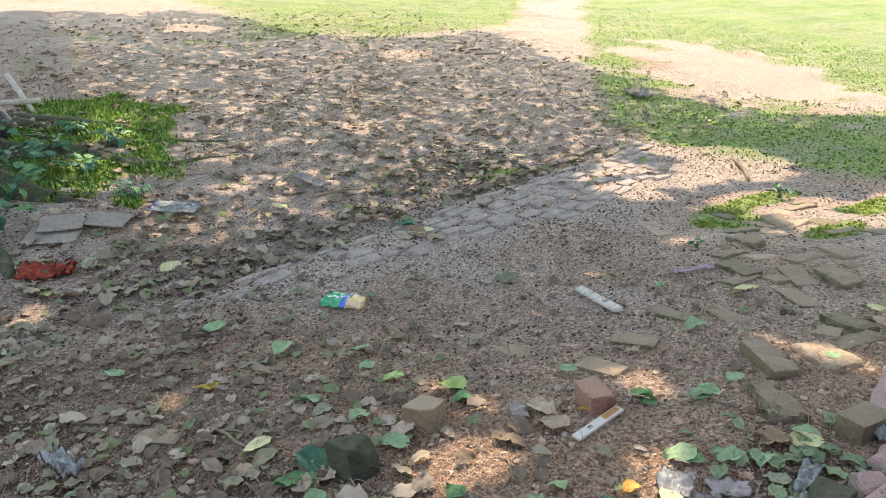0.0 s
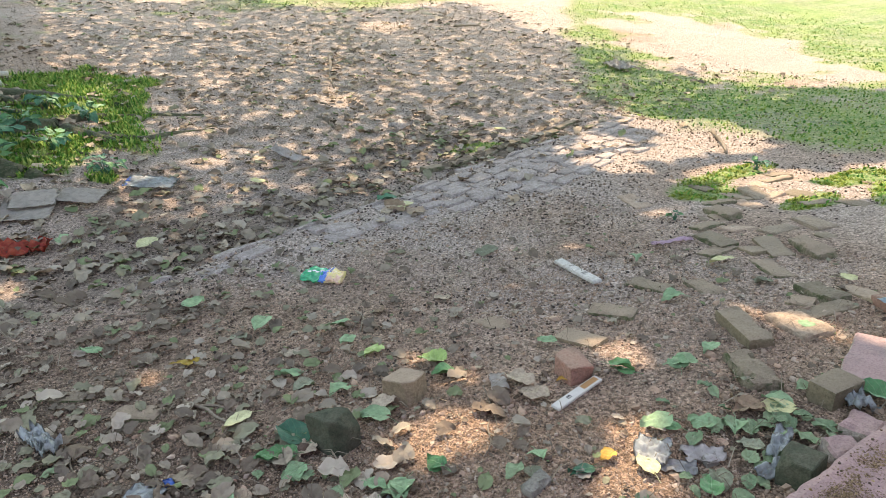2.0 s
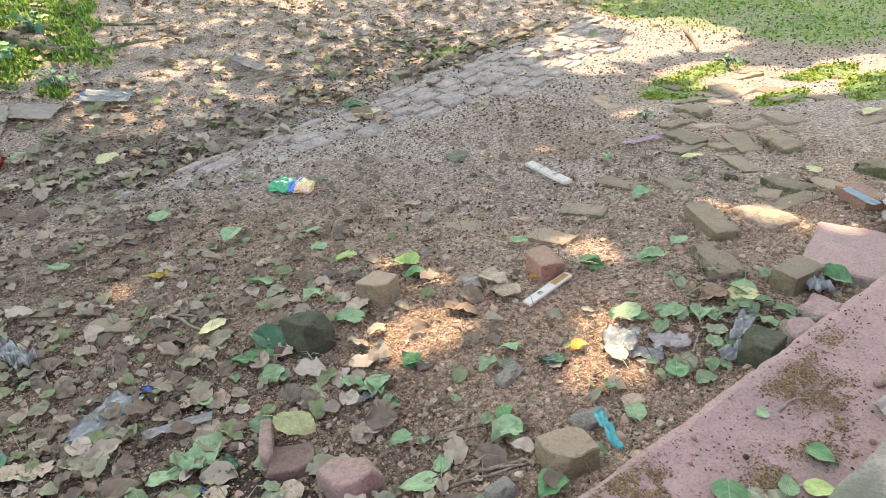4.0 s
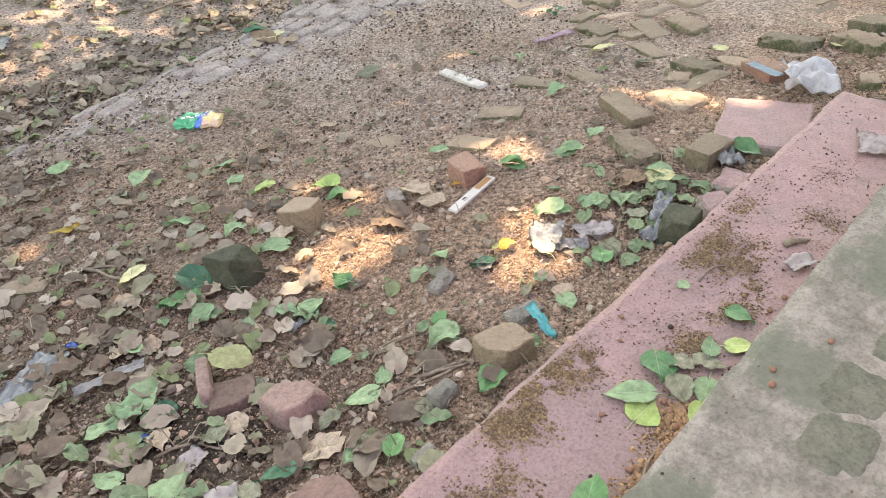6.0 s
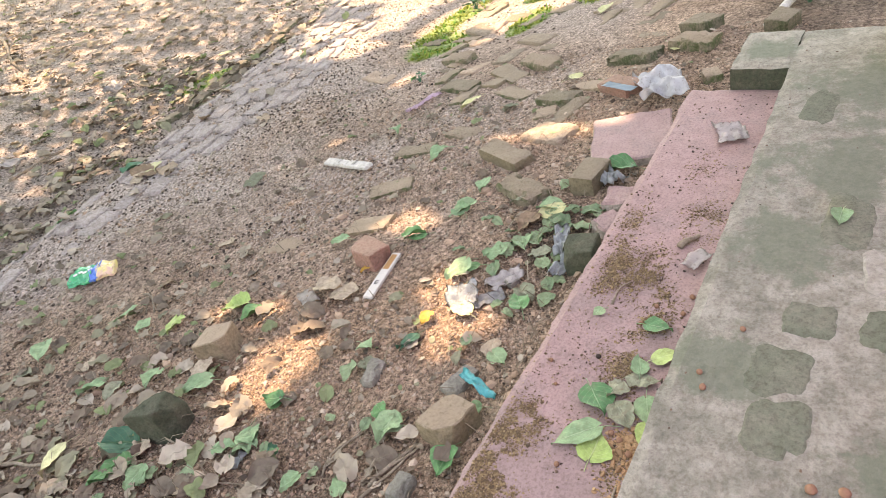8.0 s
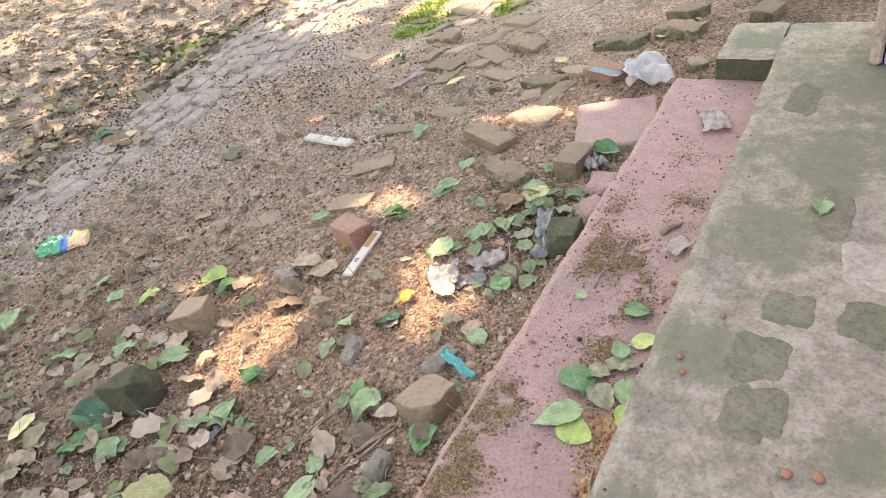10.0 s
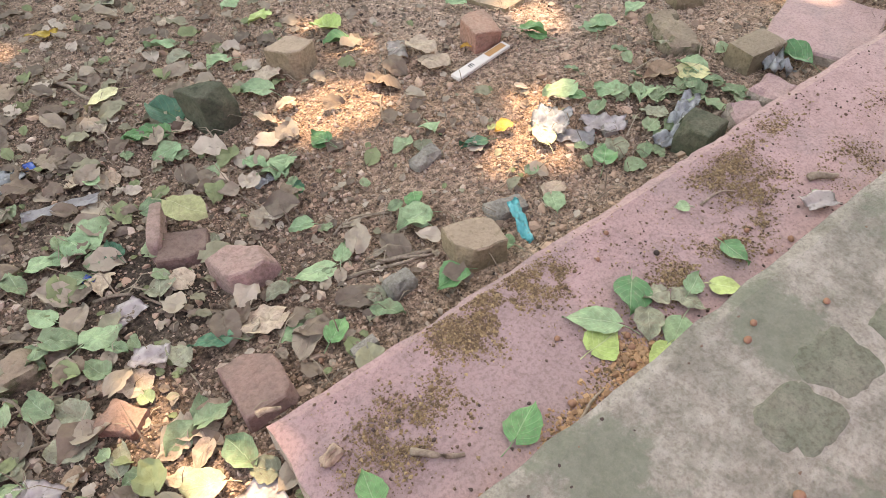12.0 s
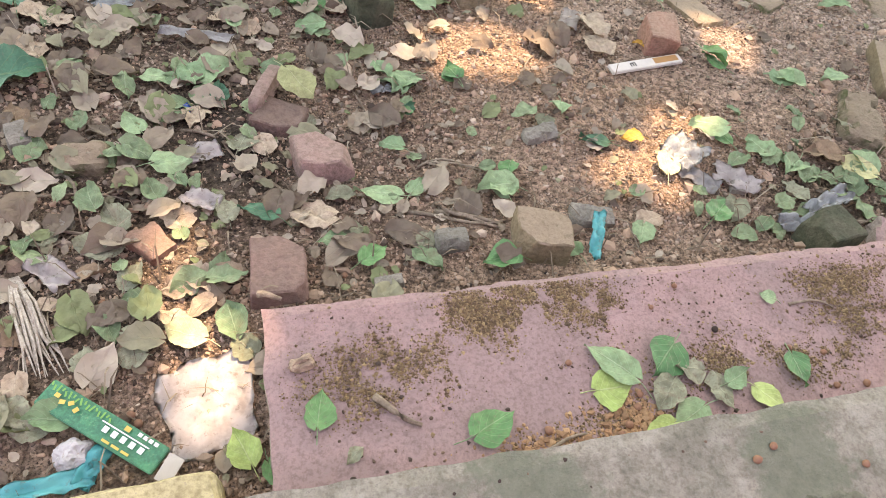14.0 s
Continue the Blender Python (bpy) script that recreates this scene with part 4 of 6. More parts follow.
leaf(0.996, 0.352, 0.089, -20, "yellow")
leaf(-0.493, 0.643, 0.072, 20, "brown")
leaf(-0.199, 0.680, 0.077, 20, "tan")
leaf(-0.458, 1.038, 0.092, 70, "tan")
leaf(-0.370, 0.966, 0.088, 54, "grey")
leaf(-0.492, 0.896, 0.080, 30, "tan")
leaf(-0.048, 1.031, 0.074, 110, "tan")
leaf(0.026, 0.999, 0.066, 10, "tan")
leaf(-0.011, 1.010, 0.054, 10, "pale")
leaf(-0.238, 1.073, 0.076, 110, "brown")
leaf(-0.558, 1.138, 0.128, 10, "dark")
leaf(-0.512, 1.048, 0.093, 90, "tan")
leaf(0.891, 1.323, 0.136, 20, "lime")
leaf(0.871, 1.195, 0.105, 70, "green")
leaf(0.753, 1.542, 0.106, 120, "lime")
leaf(0.749, 1.878, 0.117, 80, "pale")
leaf(0.711, 1.699, 0.096, 134, "pale")
leaf(0.405, 1.599, 0.100, 80, "pale")
leaf(0.503, 1.341, 0.088, 100, "pale")
leaf(0.135, 1.375, 0.119, 109, "yellow")
leaf(0.262, 1.199, 0.137, 20, "dark")
leaf(0.170, 1.112, 0.116, 70, "green")
leaf(1.358, 0.769, 0.087, 20, "green")
leaf(1.317, 1.128, 0.094, 13, "pale")
leaf(1.539, 0.671, 0.093, 328, "pale")
leaf(1.715, 0.665, 0.075, 90, "pale")
leaf(2.007, 1.066, 0.103, 70, "pale")
leaf(2.575, 1.218, 0.160, 80, "yellow", wide=0.5)
leaf(2.505, 0.948, 0.104, 90, "grey")
leaf(3.834, 0.916, 0.160, 90, "yellow", wide=0.5)
leaf(2.325, 1.536, 0.108, 133, "pale")
leaf(1.884, 2.270, 0.141, 70, "grey")
leaf(0.592, 1.152, 0.105, 139, "tan")
leaf(0.519, 1.109, 0.117, 40, "pale")
leaf(0.385, 0.749, 0.110, 99, "pale")
leaf(0.418, 0.723, 0.075, 150, "pale")
leaf(0.538, 0.319, 0.088, 84, "pale")
leaf(0.840, 0.456, 0.079, 60, "dark")
leaf(0.545, 0.756, 0.069, 10, "green")
leaf(0.790, 0.568, 0.068, 158, "pale")
leaf(0.727, 0.524, 0.072, 148, "grey")
leaf(0.389, 2.166, 0.099, 20, "grey")
leaf(0.494, 1.823, 0.099, 70, "tan")
leaf(0.422, 1.493, 0.096, 100, "grey")
leaf(1.335, 1.902, 0.087, 10, "tan")
leaf(1.009, 1.959, 0.094, 321, "brown")
leaf(1.040, 0.931, 0.124, 190, "tan")
leaf(1.311, 0.239, 0.079, 20, "grey")
leaf(1.459, 0.351, 0.102, 70, "brown")
leaf(1.530, 0.286, 0.097, 40, "yellow")
leaf(1.623, 0.453, 0.091, 44, "grey")
leaf(1.065, 0.190, 0.098, 310, "green")
leaf(1.280, 0.381, 0.081, 20, "pale")
leaf(1.802, 0.147, 0.124, 10, "green")
leaf(1.347, -0.583, 0.065, 85, "pale", "s")
leaf(1.222, -0.276, 0.068, 80, "pale", "l")
leaf(2.177, 0.543, 0.074, 172, "pale")
leaf(2.953, 0.248, 0.070, 343, "yellow")
leaf(2.747, 0.681, 0.087, 198, "yellow")
leaf(1.937, 3.135, 0.141, 30, "tan")
leaf(1.352, 3.343, 0.127, 259, "green")
leaf(3.199, 4.765, 0.160, 127, "pale")
leaf(4.054, 4.866, 0.160, 91, "yellow")
leaf(0.503, 2.184, 0.114, 126, "pale")
leaf(1.327, 4.466, 0.140, 242, "yellow")
leaf(1.496, 4.961, 0.123, 143, "tan")
leaf(2.559, 6.782, 0.123, 45, "tan")
leaf(0.322, 2.622, 0.120, 280, "pale")
leaf(-0.196, 2.425, 0.123, 30, "pale")
leaf(2.615, 2.891, 0.123, 153, "tan")
leaf(1.921, 3.491, 0.140, 60, "dark")
leaf(0.318, 3.795, 0.140, 100, "yellow")
leaf(-0.125, 4.095, 0.140, 3, "pale")
leaf(5.659, 6.314, 0.123, 149, "tan")
leaf(5.830, 7.932, 0.123, 293, "brown")
leaf(3.214, 4.725, 0.140, 159, "pale")
leaf(2.944, 5.074, 0.140, 260, "pale")
leaf(0.132, 0.670, 0.128, -154, "olive", wide=0.6, lift=0.055)
twig(-0.146, 0.590, 0.009, 0.430, 0.004)
twig(0.009, 0.430, 0.141, 0.339, 0.004)
twig(-0.488, 0.400, -0.227, 0.361, 0.003)
twig(-0.434, 0.334, -0.259, 0.268, 0.0045)
twig(-0.381, 0.457, -0.343, 0.340, 0.004)
twig(-0.299, 0.387, -0.182, 0.516, 0.003)
twig(0.325, 0.275, 0.532, 0.222, 0.0045)
twig(0.383, 0.427, 0.543, 0.399, 0.003)
twig(-0.412, 0.026, -0.412, 0.147, 0.003)
twig(0.040, 1.735, 0.155, 1.474, 0.006)
twig(0.387, 0.270, 0.522, 0.202, 0.005)
twig(0.938, 2.058, 0.812, 1.831, 0.004)
twig(0.404, 0.439, 0.528, 0.389, 0.003)
twig(0.810, 0.839, 0.681, 0.697, 0.003)
twig(3.894, 8.579, 3.208, 7.014, 0.02)
twig(7.030, 9.951, 7.618, 9.959, 0.015)
twig(0.730, 3.988, 0.579, 3.355, 0.006)
twig(0.933, 2.033, 0.821, 1.788, 0.005)
twig(1.694, 4.649, 2.135, 4.685, 0.008)
twig(3.031, 4.896, 3.911, 4.870, 0.01)
twig(0.937, 1.038, 0.698, 0.707, 0.002)
twig(5.417, 3.289, 4.809, 2.716, 0.02)
twig(-0.523, 3.482, -0.633, 3.247, 0.008)
twig(1.838, 6.164, 1.752, 5.609, 0.006)
twig(0.057, 2.740, 0.445, 2.502, 0.004)
twig(0.035, 1.709, 0.212, 1.322, 0.0065)
twig(-0.040, 2.734, 0.449, 2.471, 0.004)
twig(-0.423, 1.746, -0.340, 1.376, 0.004)
twig(0.260, 0.868, 0.293, 0.616, 0.003)
twig(0.387, 0.291, 0.531, 0.208, 0.006)
twig(0.401, 0.438, 0.454, 0.383, 0.003)
twig(0.069, -0.242, 0.066, -0.277, 0.0012)
twig(0.167, -0.190, 0.234, -0.249, 0.006, "l", "short dry stick on the pink ledge")
twig(0.386, -0.325, 0.503, -0.307, 0.004, "l", "bent brown twig on the pink ledge")
twig(1.008, -0.124, 1.102, -0.144, 0.003, "l", "thin curved twig on the pink ledge")
twig(-0.001, 0.024, 0.037, 0.010, 0.006, "l", "short broken stick on the brick")
twig(1.267, -0.222, 1.327, -0.257, 0.009, "l", "stub of dry stick on the pink ledge")

GAPS = [(0.75, 0.95, 0.15),
    (0.53, 0.91, 0.12),
    (0.88, 0.97, 0.11),
    (0.93, 1.22, 0.07),
    (0.90, 1.51, 0.05),
    (1.52, 0.99, 0.12),
    (1.43, 0.83, 0.09),
    (1.13, 0.51, 0.11),
    (1.00, 0.33, 0.10),
    (0.92, 0.40, 0.10),
    (0.13, 1.39, 0.05),
    (0.06, 2.19, 0.06),
    (2.18, 0.87, 0.06),
    (2.23, 0.61, 0.08),
    (0.85, 2.06, 0.05),
    (1.77, 1.92, 0.05),
    (2.22, 0.28, 0.09),
    (-0.08, -0.10, 0.10),
    (-0.13, 0.13, 0.06),
    (-0.15, 0.29, 0.05),
    (-0.11, 0.04, 0.05),
    (5.42, 4.11, 0.35),
    (5.64, 3.58, 0.35),
    (4.46, 3.90, 0.20),
    (3.90, 3.10, 0.13),
    (4.24, 1.82, 0.20),
    (4.51, 1.58, 0.25),
    (2.11, 2.41, 0.05),
    (0.01, 2.13, 0.06),
    (0.07, 5.41, 0.20),
    (3.10, 6.64, 0.20),
    (1.20, 5.23, 0.10),
    (-0.41, 3.70, 0.07),
    (5.74, 10.20, 0.40),
    (5.48, 14.22, 0.50),
    (0.35, 6.95, 0.28),
    (0.12, 5.95, 0.22),
    (0.55, 7.7, 0.25),
    (2.96, 14.25, 0.50),
    (0.60, -0.30, 0.02),
    (1.37, -0.63, 0.03),
    (4.50, 2.30, 0.45),
    (5.20, 3.30, 0.55),
    (4.20, 3.50, 0.40),
    (5.20, 1.60, 0.40),
    (3.30, 2.20, 0.15),
    (2.40, 2.10, 0.08)]
CHAFF_SPOTS = [(0.385, -0.075, 0.09, 0.07, 2600),
    (0.49, -0.05, 0.13, 0.05, 2600),
    (0.59, -0.075, 0.08, 0.05, 1100),
    (0.26, -0.11, 0.12, 0.06, 500),
    (0.18, -0.17, 0.14, 0.06, 700),
    (0.30, -0.20, 0.05, 0.05, 150),
    (0.57, -0.29, 0.1, 0.035, 900),
    (0.47, -0.32, 0.12, 0.04, 800),
    (0.80, -0.22, 0.12, 0.05, 700),
    (1.15, -0.09, 0.14, 0.05, 900),
    (1.00, -0.22, 0.1, 0.05, 600),
    (1.33, -0.06, 0.14, 0.05, 900),
    (1.16, -0.16, 0.12, 0.06, 700),
    (1.38, -0.25, 0.14, 0.08, 600),
    (1.68, -0.19, 0.15, 0.08, 150),
    (0.99, -0.24, 0.1, 0.05, 500),
    (0.14, -0.12, 0.1, 0.1, 250),
    (0.74, -0.16, 0.5, 0.2, 500)]
# ---- loose rubbish ----
def box_bm(sx, sy, sz, bevel=0.001):
    bm = bmesh.new()
    bmesh.ops.create_cube(bm, size=1)
    for v in bm.verts:
        v.co = Vector((v.co.x * sx, v.co.y * sy, (v.co.z + 0.5) * sz))
    bmesh.ops.bevel(bm, geom=bm.edges[:], offset=bevel, segments=2, affect="EDGES")
    return bm


def root_at(name, x, y, turn, label, category, on="g", lift=0.0, tilt=(0, 0)):
    e = new(name)
    e.matrix_world = Matrix.Translation((x, y, base_z(x, y, on) + lift)) @ slope(x, y, on) @ pose(0, 0, 0, tilt[0], tilt[1], turn)
    return tagged(e, label, category)


def patch(name, parent, mat, sx, sy, x, y, z, label=""):
    """A thin printed area that lies on a face of its thing."""
    bm = box_bm(sx, sy, 0.0006, 0.0001)
    ob = part(name, bm, mat, parent, label)
    ob.location = (x, y, z)
    return ob


BOX_GREEN = surface("printed_green_card", (0.014, 0.19, 0.10), (0.03, 0.26, 0.12), (0.10, 0.26, 0.12), 30, 160, 0.4, 0.2, 0.001, 0.5)
BOX_LIGHT = plain("printed_leaf_green", (0.16, 0.42, 0.10), 0.4)
INK_WHITE = plain("white_print", (0.8, 0.8, 0.78), 0.5)
INK_GOLD = plain("gold_print", (0.70, 0.50, 0.12), 0.5)
INK_SHADE_BLACK = plain("black_print_and_shade", (0.03, 0.03, 0.03), 0.6)
CARTON = plain("off_white_card", (0.62, 0.57, 0.50), 0.8)
ORANGE = plain("orange_plastic", (0.70, 0.28, 0.03), 0.5)
BLUE = plain("blue_plastic", (0.05, 0.16, 0.55), 0.4)
CYAN = sheet_material("turquoise_film", (0.06, 0.50, 0.52), (0.12, 0.62, 0.62), 0.35)
RED_CLOTH = sheet_material("red_cloth", (0.50, 0.07, 0.05), (0.62, 0.14, 0.08), 0.9)
SNACK_GREEN = sheet_material("glossy_green_film", (0.02, 0.33, 0.16), (0.05, 0.45, 0.20), 0.25)
SNACK_YELLOW = sheet_material("glossy_cream_film", (0.75, 0.62, 0.25), (0.72, 0.45, 0.35), 0.3)
SNACK_BLUE = sheet_material("glossy_blue_film", (0.05, 0.15, 0.50), (0.10, 0.25, 0.60), 0.3)
LILAC_PAPER = sheet_material("pinkish_paper", (0.70, 0.50, 0.58), (0.62, 0.44, 0.53), 0.8)
CREAM = surface("cream_painted_brick", (0.50, 0.42, 0.24), (0.42, 0.35, 0.20), (0.33, 0.27, 0.18), 8, 80, 0.9, 0.4, 0.003)
MOSS = crumb_material("moss_and_weeds", [(0.20, 0.27, 0.04), (0.30, 0.36, 0.06), (0.13, 0.20, 0.04), (0.36, 0.38, 0.10)])
BLACK_POT = plain("black_clay", (0.025, 0.025, 0.025), 0.5)
BLEACHED = surface("bleached_wood", (0.62, 0.58, 0.53), (0.50, 0.46, 0.41), (0.34, 0.31, 0.27), 8, 90, 0.85, 0.5, 0.002)


def incense_box():
    e = root_at("incense_box", -0.257, -0.143, -39, "flattened green printed incense box among leaf litter", "box", tilt=(4, 3), lift=0.024)
    bm = box_bm(0.225, 0.047, 0.012, 0.002)
    for v in bm.verts:
        v.co.z += 0.006 * math.sin(v.co.x * 18) - (0.004 if abs(v.co.y) < 0.02 and v.co.z > 0.006 else 0)
    body = part("box_body", bm, BOX_GREEN, e)
    f = box_bm(0.026, 0.044, 0.002, 0.0006)
    flap = part("flap", f, CARTON, e, "torn white card flap")
    flap.matrix_local = pose(0.130, -0.002, 0.010, 0, 14, 6)
    for i in range(17):
        k = patch("leaf_print", body, BOX_LIGHT, 0.003, 0.006 + 0.003 * ((i * 7) % 3), -0.104 + 0.0070 * i, 0.0155 - 0.002 * ((i * 5) % 3), 0.0178, "pale green printed leaf pattern")
        k.rotation_euler = (0, 0, 0.5 - 0.25 * (i % 4))
    for i in range(4):
        k = patch("scene_print", body, INK_GOLD, 0.009, 0.007, -0.085 + 0.013 * i, 0.004 - 0.005 * (i % 2), 0.0178, "faded golden print")
        k.rotation_euler = (0, 0, 0.4 * i)
    for i in range(5):
        patch("writing_bar", body, INK_WHITE, 0.009, 0.010, 0.012 + 0.0165 * i, -0.002, 0.0185, "white lettering bar")
    patch("headline_bar", body, INK_WHITE, 0.088, 0.0022, 0.043, 0.0065, 0.0190, "white lettering bar")
    for i in range(3):
        patch("small_writing_bar", body, INK_GOLD, 0.014, 0.004, 0.024 + 0.018 * i, -0.017, 0.0185, "gold lettering bar")
    patch("emblem", body, INK_GOLD, 0.010, 0.008, 0.040, 0.0150, 0.0185, "small gold emblem")
    for i in range(4):
        patch("top_print", body, INK_WHITE, 0.007, 0.006, 0.062 + 0.010 * i, 0.017, 0.0185, "white printed marks")


def white_box():
    e = root_at("paper_box", 1.128, 0.757, 10, "long white paper incense box with a torn orange end", "box", lift=0.006, tilt=(8, 0))
    bm = box_bm(0.250, 0.034, 0.012, 0.002)
    body = part("box_body", bm, CARTON, e)
    patch("torn_end", body, plain("rusty_card", (0.42, 0.22, 0.09), 0.9), 0.085, 0.022, 0.070, 0.002, 0.0122, "rust-brown torn end")
    for i in range(3):
        patch("writing_bar", body, INK_SHADE_BLACK, 0.003, 0.012, -0.055 + 0.008 * i, 0.0, 0.0122, "dark lettering bar")
    patch("writing_bar", body, INK_SHADE_BLACK, 0.017, 0.003, -0.047, 0.006, 0.0126, "dark lettering bar")
    # the body is closed; this strip paints the shade inside an open end
    patch("mouth_shade", body, INK_SHADE_BLACK, 0.003, 0.026, -0.1245, 0, 0.004, "dark strip painted as shade in the open end")


def lath():
    e = root_at("wooden_lath", 1.998, 1.638, 74, "bleached white wooden lath on the soil", "lath", lift=0.006)
    strip = part("strip", rough_box(0.42, 0.052, 0.02, 3, 0.002, 5), BLEACHED, e)
    for k in (-0.09, -0.075, 0.06):
        patch("grey_mark", strip, plain("grey_stain", (0.25, 0.23, 0.21), 0.9), 0.009, 0.03, k, 0, 0.0225, "grey stain mark")


def snack_packet():
    e = root_at("snack_packet", 0.989, 2.532, -50, "crumpled shiny green and yellow snack packet", "packet")
    for name, mat, x, w, s in (("green_end", SNACK_GREEN, -0.058, 0.11, 2), ("blue_band", SNACK_BLUE, 0.008, 0.05, 3), ("cream_end", SNACK_YELLOW, 0.066, 0.09, 4)):
        bm = bmesh.new()
        bmesh.ops.create_cube(bm, size=2)
        bmesh.ops.subdivide_edges(bm, edges=bm.edges[:], cuts=9, use_grid_fill=True)
        for v in bm.verts:
            c = v.co.copy()
            at = Vector(((x + c.x * w / 2) * 22, c.y * 1.6, c.z * 0.6 + 4))
            puff = 1 - 0.55 * c.y * c.y
            crease = 0.5 * noise.noise(at) - 0.55 * abs(noise.noise(at * 2.3)) - 0.25 * abs(noise.noise(at * 5.0))
            v.co = Vector((c.x * w * 0.5, c.y * (0.060 + 0.012 * noise.noise(at * 1.5)) + 0.014 * noise.noise(at), max(0.001, 0.022 + c.z * 0.020 * puff + (0.030 * crease if c.z > 0 else 0))))
        ob = part(name, bm, mat, e)
        ob.location = (x, 0, 0)
        ob.rotation_euler = (0, 0, 0.12 * (s - 3))
    for i in range(4):
        ob = patch("writing_bar", e, INK_WHITE, 0.02, 0.012, -0.085 + 0.024 * i, 0.012 * (i % 2), 0.040, "white lettering bar")
        ob.rotation_euler = (0.2, 0.1 * i, 0.4)


def film_bag(name, x, y, sx, sy, sz, mat, label, seed):
    bm = bmesh.new()
    bmesh.ops.create_icosphere(bm, subdivisions=4, radius=1)
    off = Vector((seed, 2 * seed, 0))
    for v in bm.verts:
        c = v.co.copy()
        k = 1 + 0.35 * noise.noise(c * 1.7 + off) - 0.22 * abs(noise.noise(c * 4 + off)) - 0.1 * abs(noise.noise(c * 11 + off))
        v.co = Vector((c.x * sx * k, c.y * sy * k, max(0, 0.3 * sz + c.z * sz * k)))
    ob = link(name, bm, mat)
    ob.matrix_world = Matrix.Translation((x, y, zg(x, y))) @ slope(x, y, "g")
    return tagged(ob, label, "plastic bag")


incense_box()
white_box()
lath()
snack_packet()
BAG = sheet_material("thin_white_film", (0.68, 0.67, 0.68), (0.52, 0.51, 0.52), 0.3)
sheet("plastic_bag", 2.455, 0.17, 0.25, 0.19, 25, BAG, "crumpled thin white plastic bag beside the pink ledge", "plastic bag", seed=41, crumple=0.065, ragged=0.3, cells=34, freq=8.0)
sheet("bag_handle", 2.56, 0.28, 0.14, 0.05, 70, BAG, "torn white strip of a plastic bag", "plastic strip", seed=42, crumple=0.04, ragged=0.3, cells=12, freq=14.0)
sheet("plastic_bag", 1.065, 0.385, 0.12, 0.10, 30, CLEAR, "torn white plastic scrap among leaves", "plastic scrap", seed=5, crumple=0.022, ragged=0.5, cells=14)
film_bag("plastic_cup", -0.300, -0.178, 0.030, 0.028, 0.024, WHITE, "crushed white plastic cup in the litter", 8)
sheet("plastic_scrap", 1.075, 0.300, 0.06, 0.10, 40, WHITE, "torn white plastic strip on the soil", "plastic scrap", seed=2, crumple=0.012)
sheet("plastic_scrap", 1.17, 0.285, 0.12, 0.07, -40, PAPER, "shredded grey-white paper scraps", "paper scrap", seed=12, crumple=0.014, ragged=0.5)
sheet("foil_strip", 1.37, 0.175, 0.16, 0.05, 20, CLEAR, "crumpled shiny clear wrapper beside the ledge", "wrapper", seed=3, crumple=0.03)
sheet("foil_strip", 1.25, 0.125, 0.10, 0.045, -15, CLEAR, "crumpled shiny clear wrapper on leaves", "wrapper", seed=4, crumple=0.025)
sheet("film_strip", 1.74, 0.16, 0.16, 0.07, 60, CLEAR, "clear plastic film over a green leaf", "wrapper", seed=9, crumple=0.04)
sheet("soiled_paper", -0.095, -0.120, 0.150, 0.165, 10, PAPER, "crumpled dirty white paper beside the ledge", "paper", seed=6, crumple=0.008, ragged=0.25, cells=18)
sheet("paper_strip", 2.697, 1.603, 0.25, 0.05, -20, LILAC_PAPER, "pinkish torn paper strip on the soil", "paper strip", seed=7, crumple=0.018)
sheet("plastic_strip", 2.470, 0.360, 0.18, 0.045, -117, plain("grey_blue_plastic", (0.30, 0.40, 0.46), 0.4), "grey-blue plastic strip beside a brick", "plastic strip", crumple=0.003, ragged=0.0, lift=0.05, seed=1, thick=0.006)
sheet("film_strip", -0.27, 1.140, 0.24, 0.075, 32, CLEAR, "pointed strip of clear plastic film on leaves", "plastic film", seed=8, crumple=0.014, taper=-0.7, lift=0.012)
sheet("film_strip", -0.107, 0.938, 0.19, 0.042, -14, WHITE, "white plastic strip on leaf litter", "plastic film", seed=10, crumple=0.01, lift=0.016)
sheet("film_strip", -0.43, 1.72, 0.26, 0.07, -75, CLEAR, "twisted clear plastic film on the soil", "plastic film", seed=11, crumple=0.05, ragged=0.3)
HUSK = surface("pale_dry_husk", (0.50, 0.44, 0.37), (0.40, 0.34, 0.28), (0.30, 0.25, 0.20), 20, 140, 0.95, 0.6, 0.002)
husk = root_at("husk", -0.387, 0.068, -69, "long pale dry fibrous husk in the litter", "husk")
rh = random.Random(5)
for k in range(16):
    off, end = 0.0026 * (k - 7.5), rh.uniform(0.07, 0.13)
    part("fibre", tube([(-0.118, off * 0.4 + rh.uniform(-0.003, 0.003), 0.012), (-0.04, off + rh.uniform(-0.003, 0.003), 0.020 + rh.uniform(-0.006, 0.006)), (0.04, off * 1.1 + rh.uniform(-0.004, 0.004), 0.018 + rh.uniform(-0.006, 0.006)), (end, off * 1.5 + rh.uniform(-0.008, 0.008), 0.010)], [0.0022, 0.0032, 0.0026, 0.0008], 5), HUSK, husk)
sheet("fibre_tuft", -0.365, 0.180, 0.085, 0.05, -45, PAPER, "tuft of whitish fibre in the litter", "fibre", seed=14, crumple=0.015, ragged=0.6)
sheet("paper_scrap", -0.10, 0.50, 0.085, 0.055, 20, PAPER, "white paper scrap under leaves", "paper scrap", seed=15, crumple=0.012)
sheet("paper_scrap", 0.345, 0.71, 0.06, 0.035, 10, CLEAR, "silvery scrap of foil beside the broken brick", "foil scrap", seed=16, crumple=0.012)
sheet("paper_scrap", -0.1, 0.34, 0.075, 0.05, -30, PAPER, "white sunlit paper scrap on dry leaves", "paper scrap", seed=17, crumple=0.014, lift=0.02)
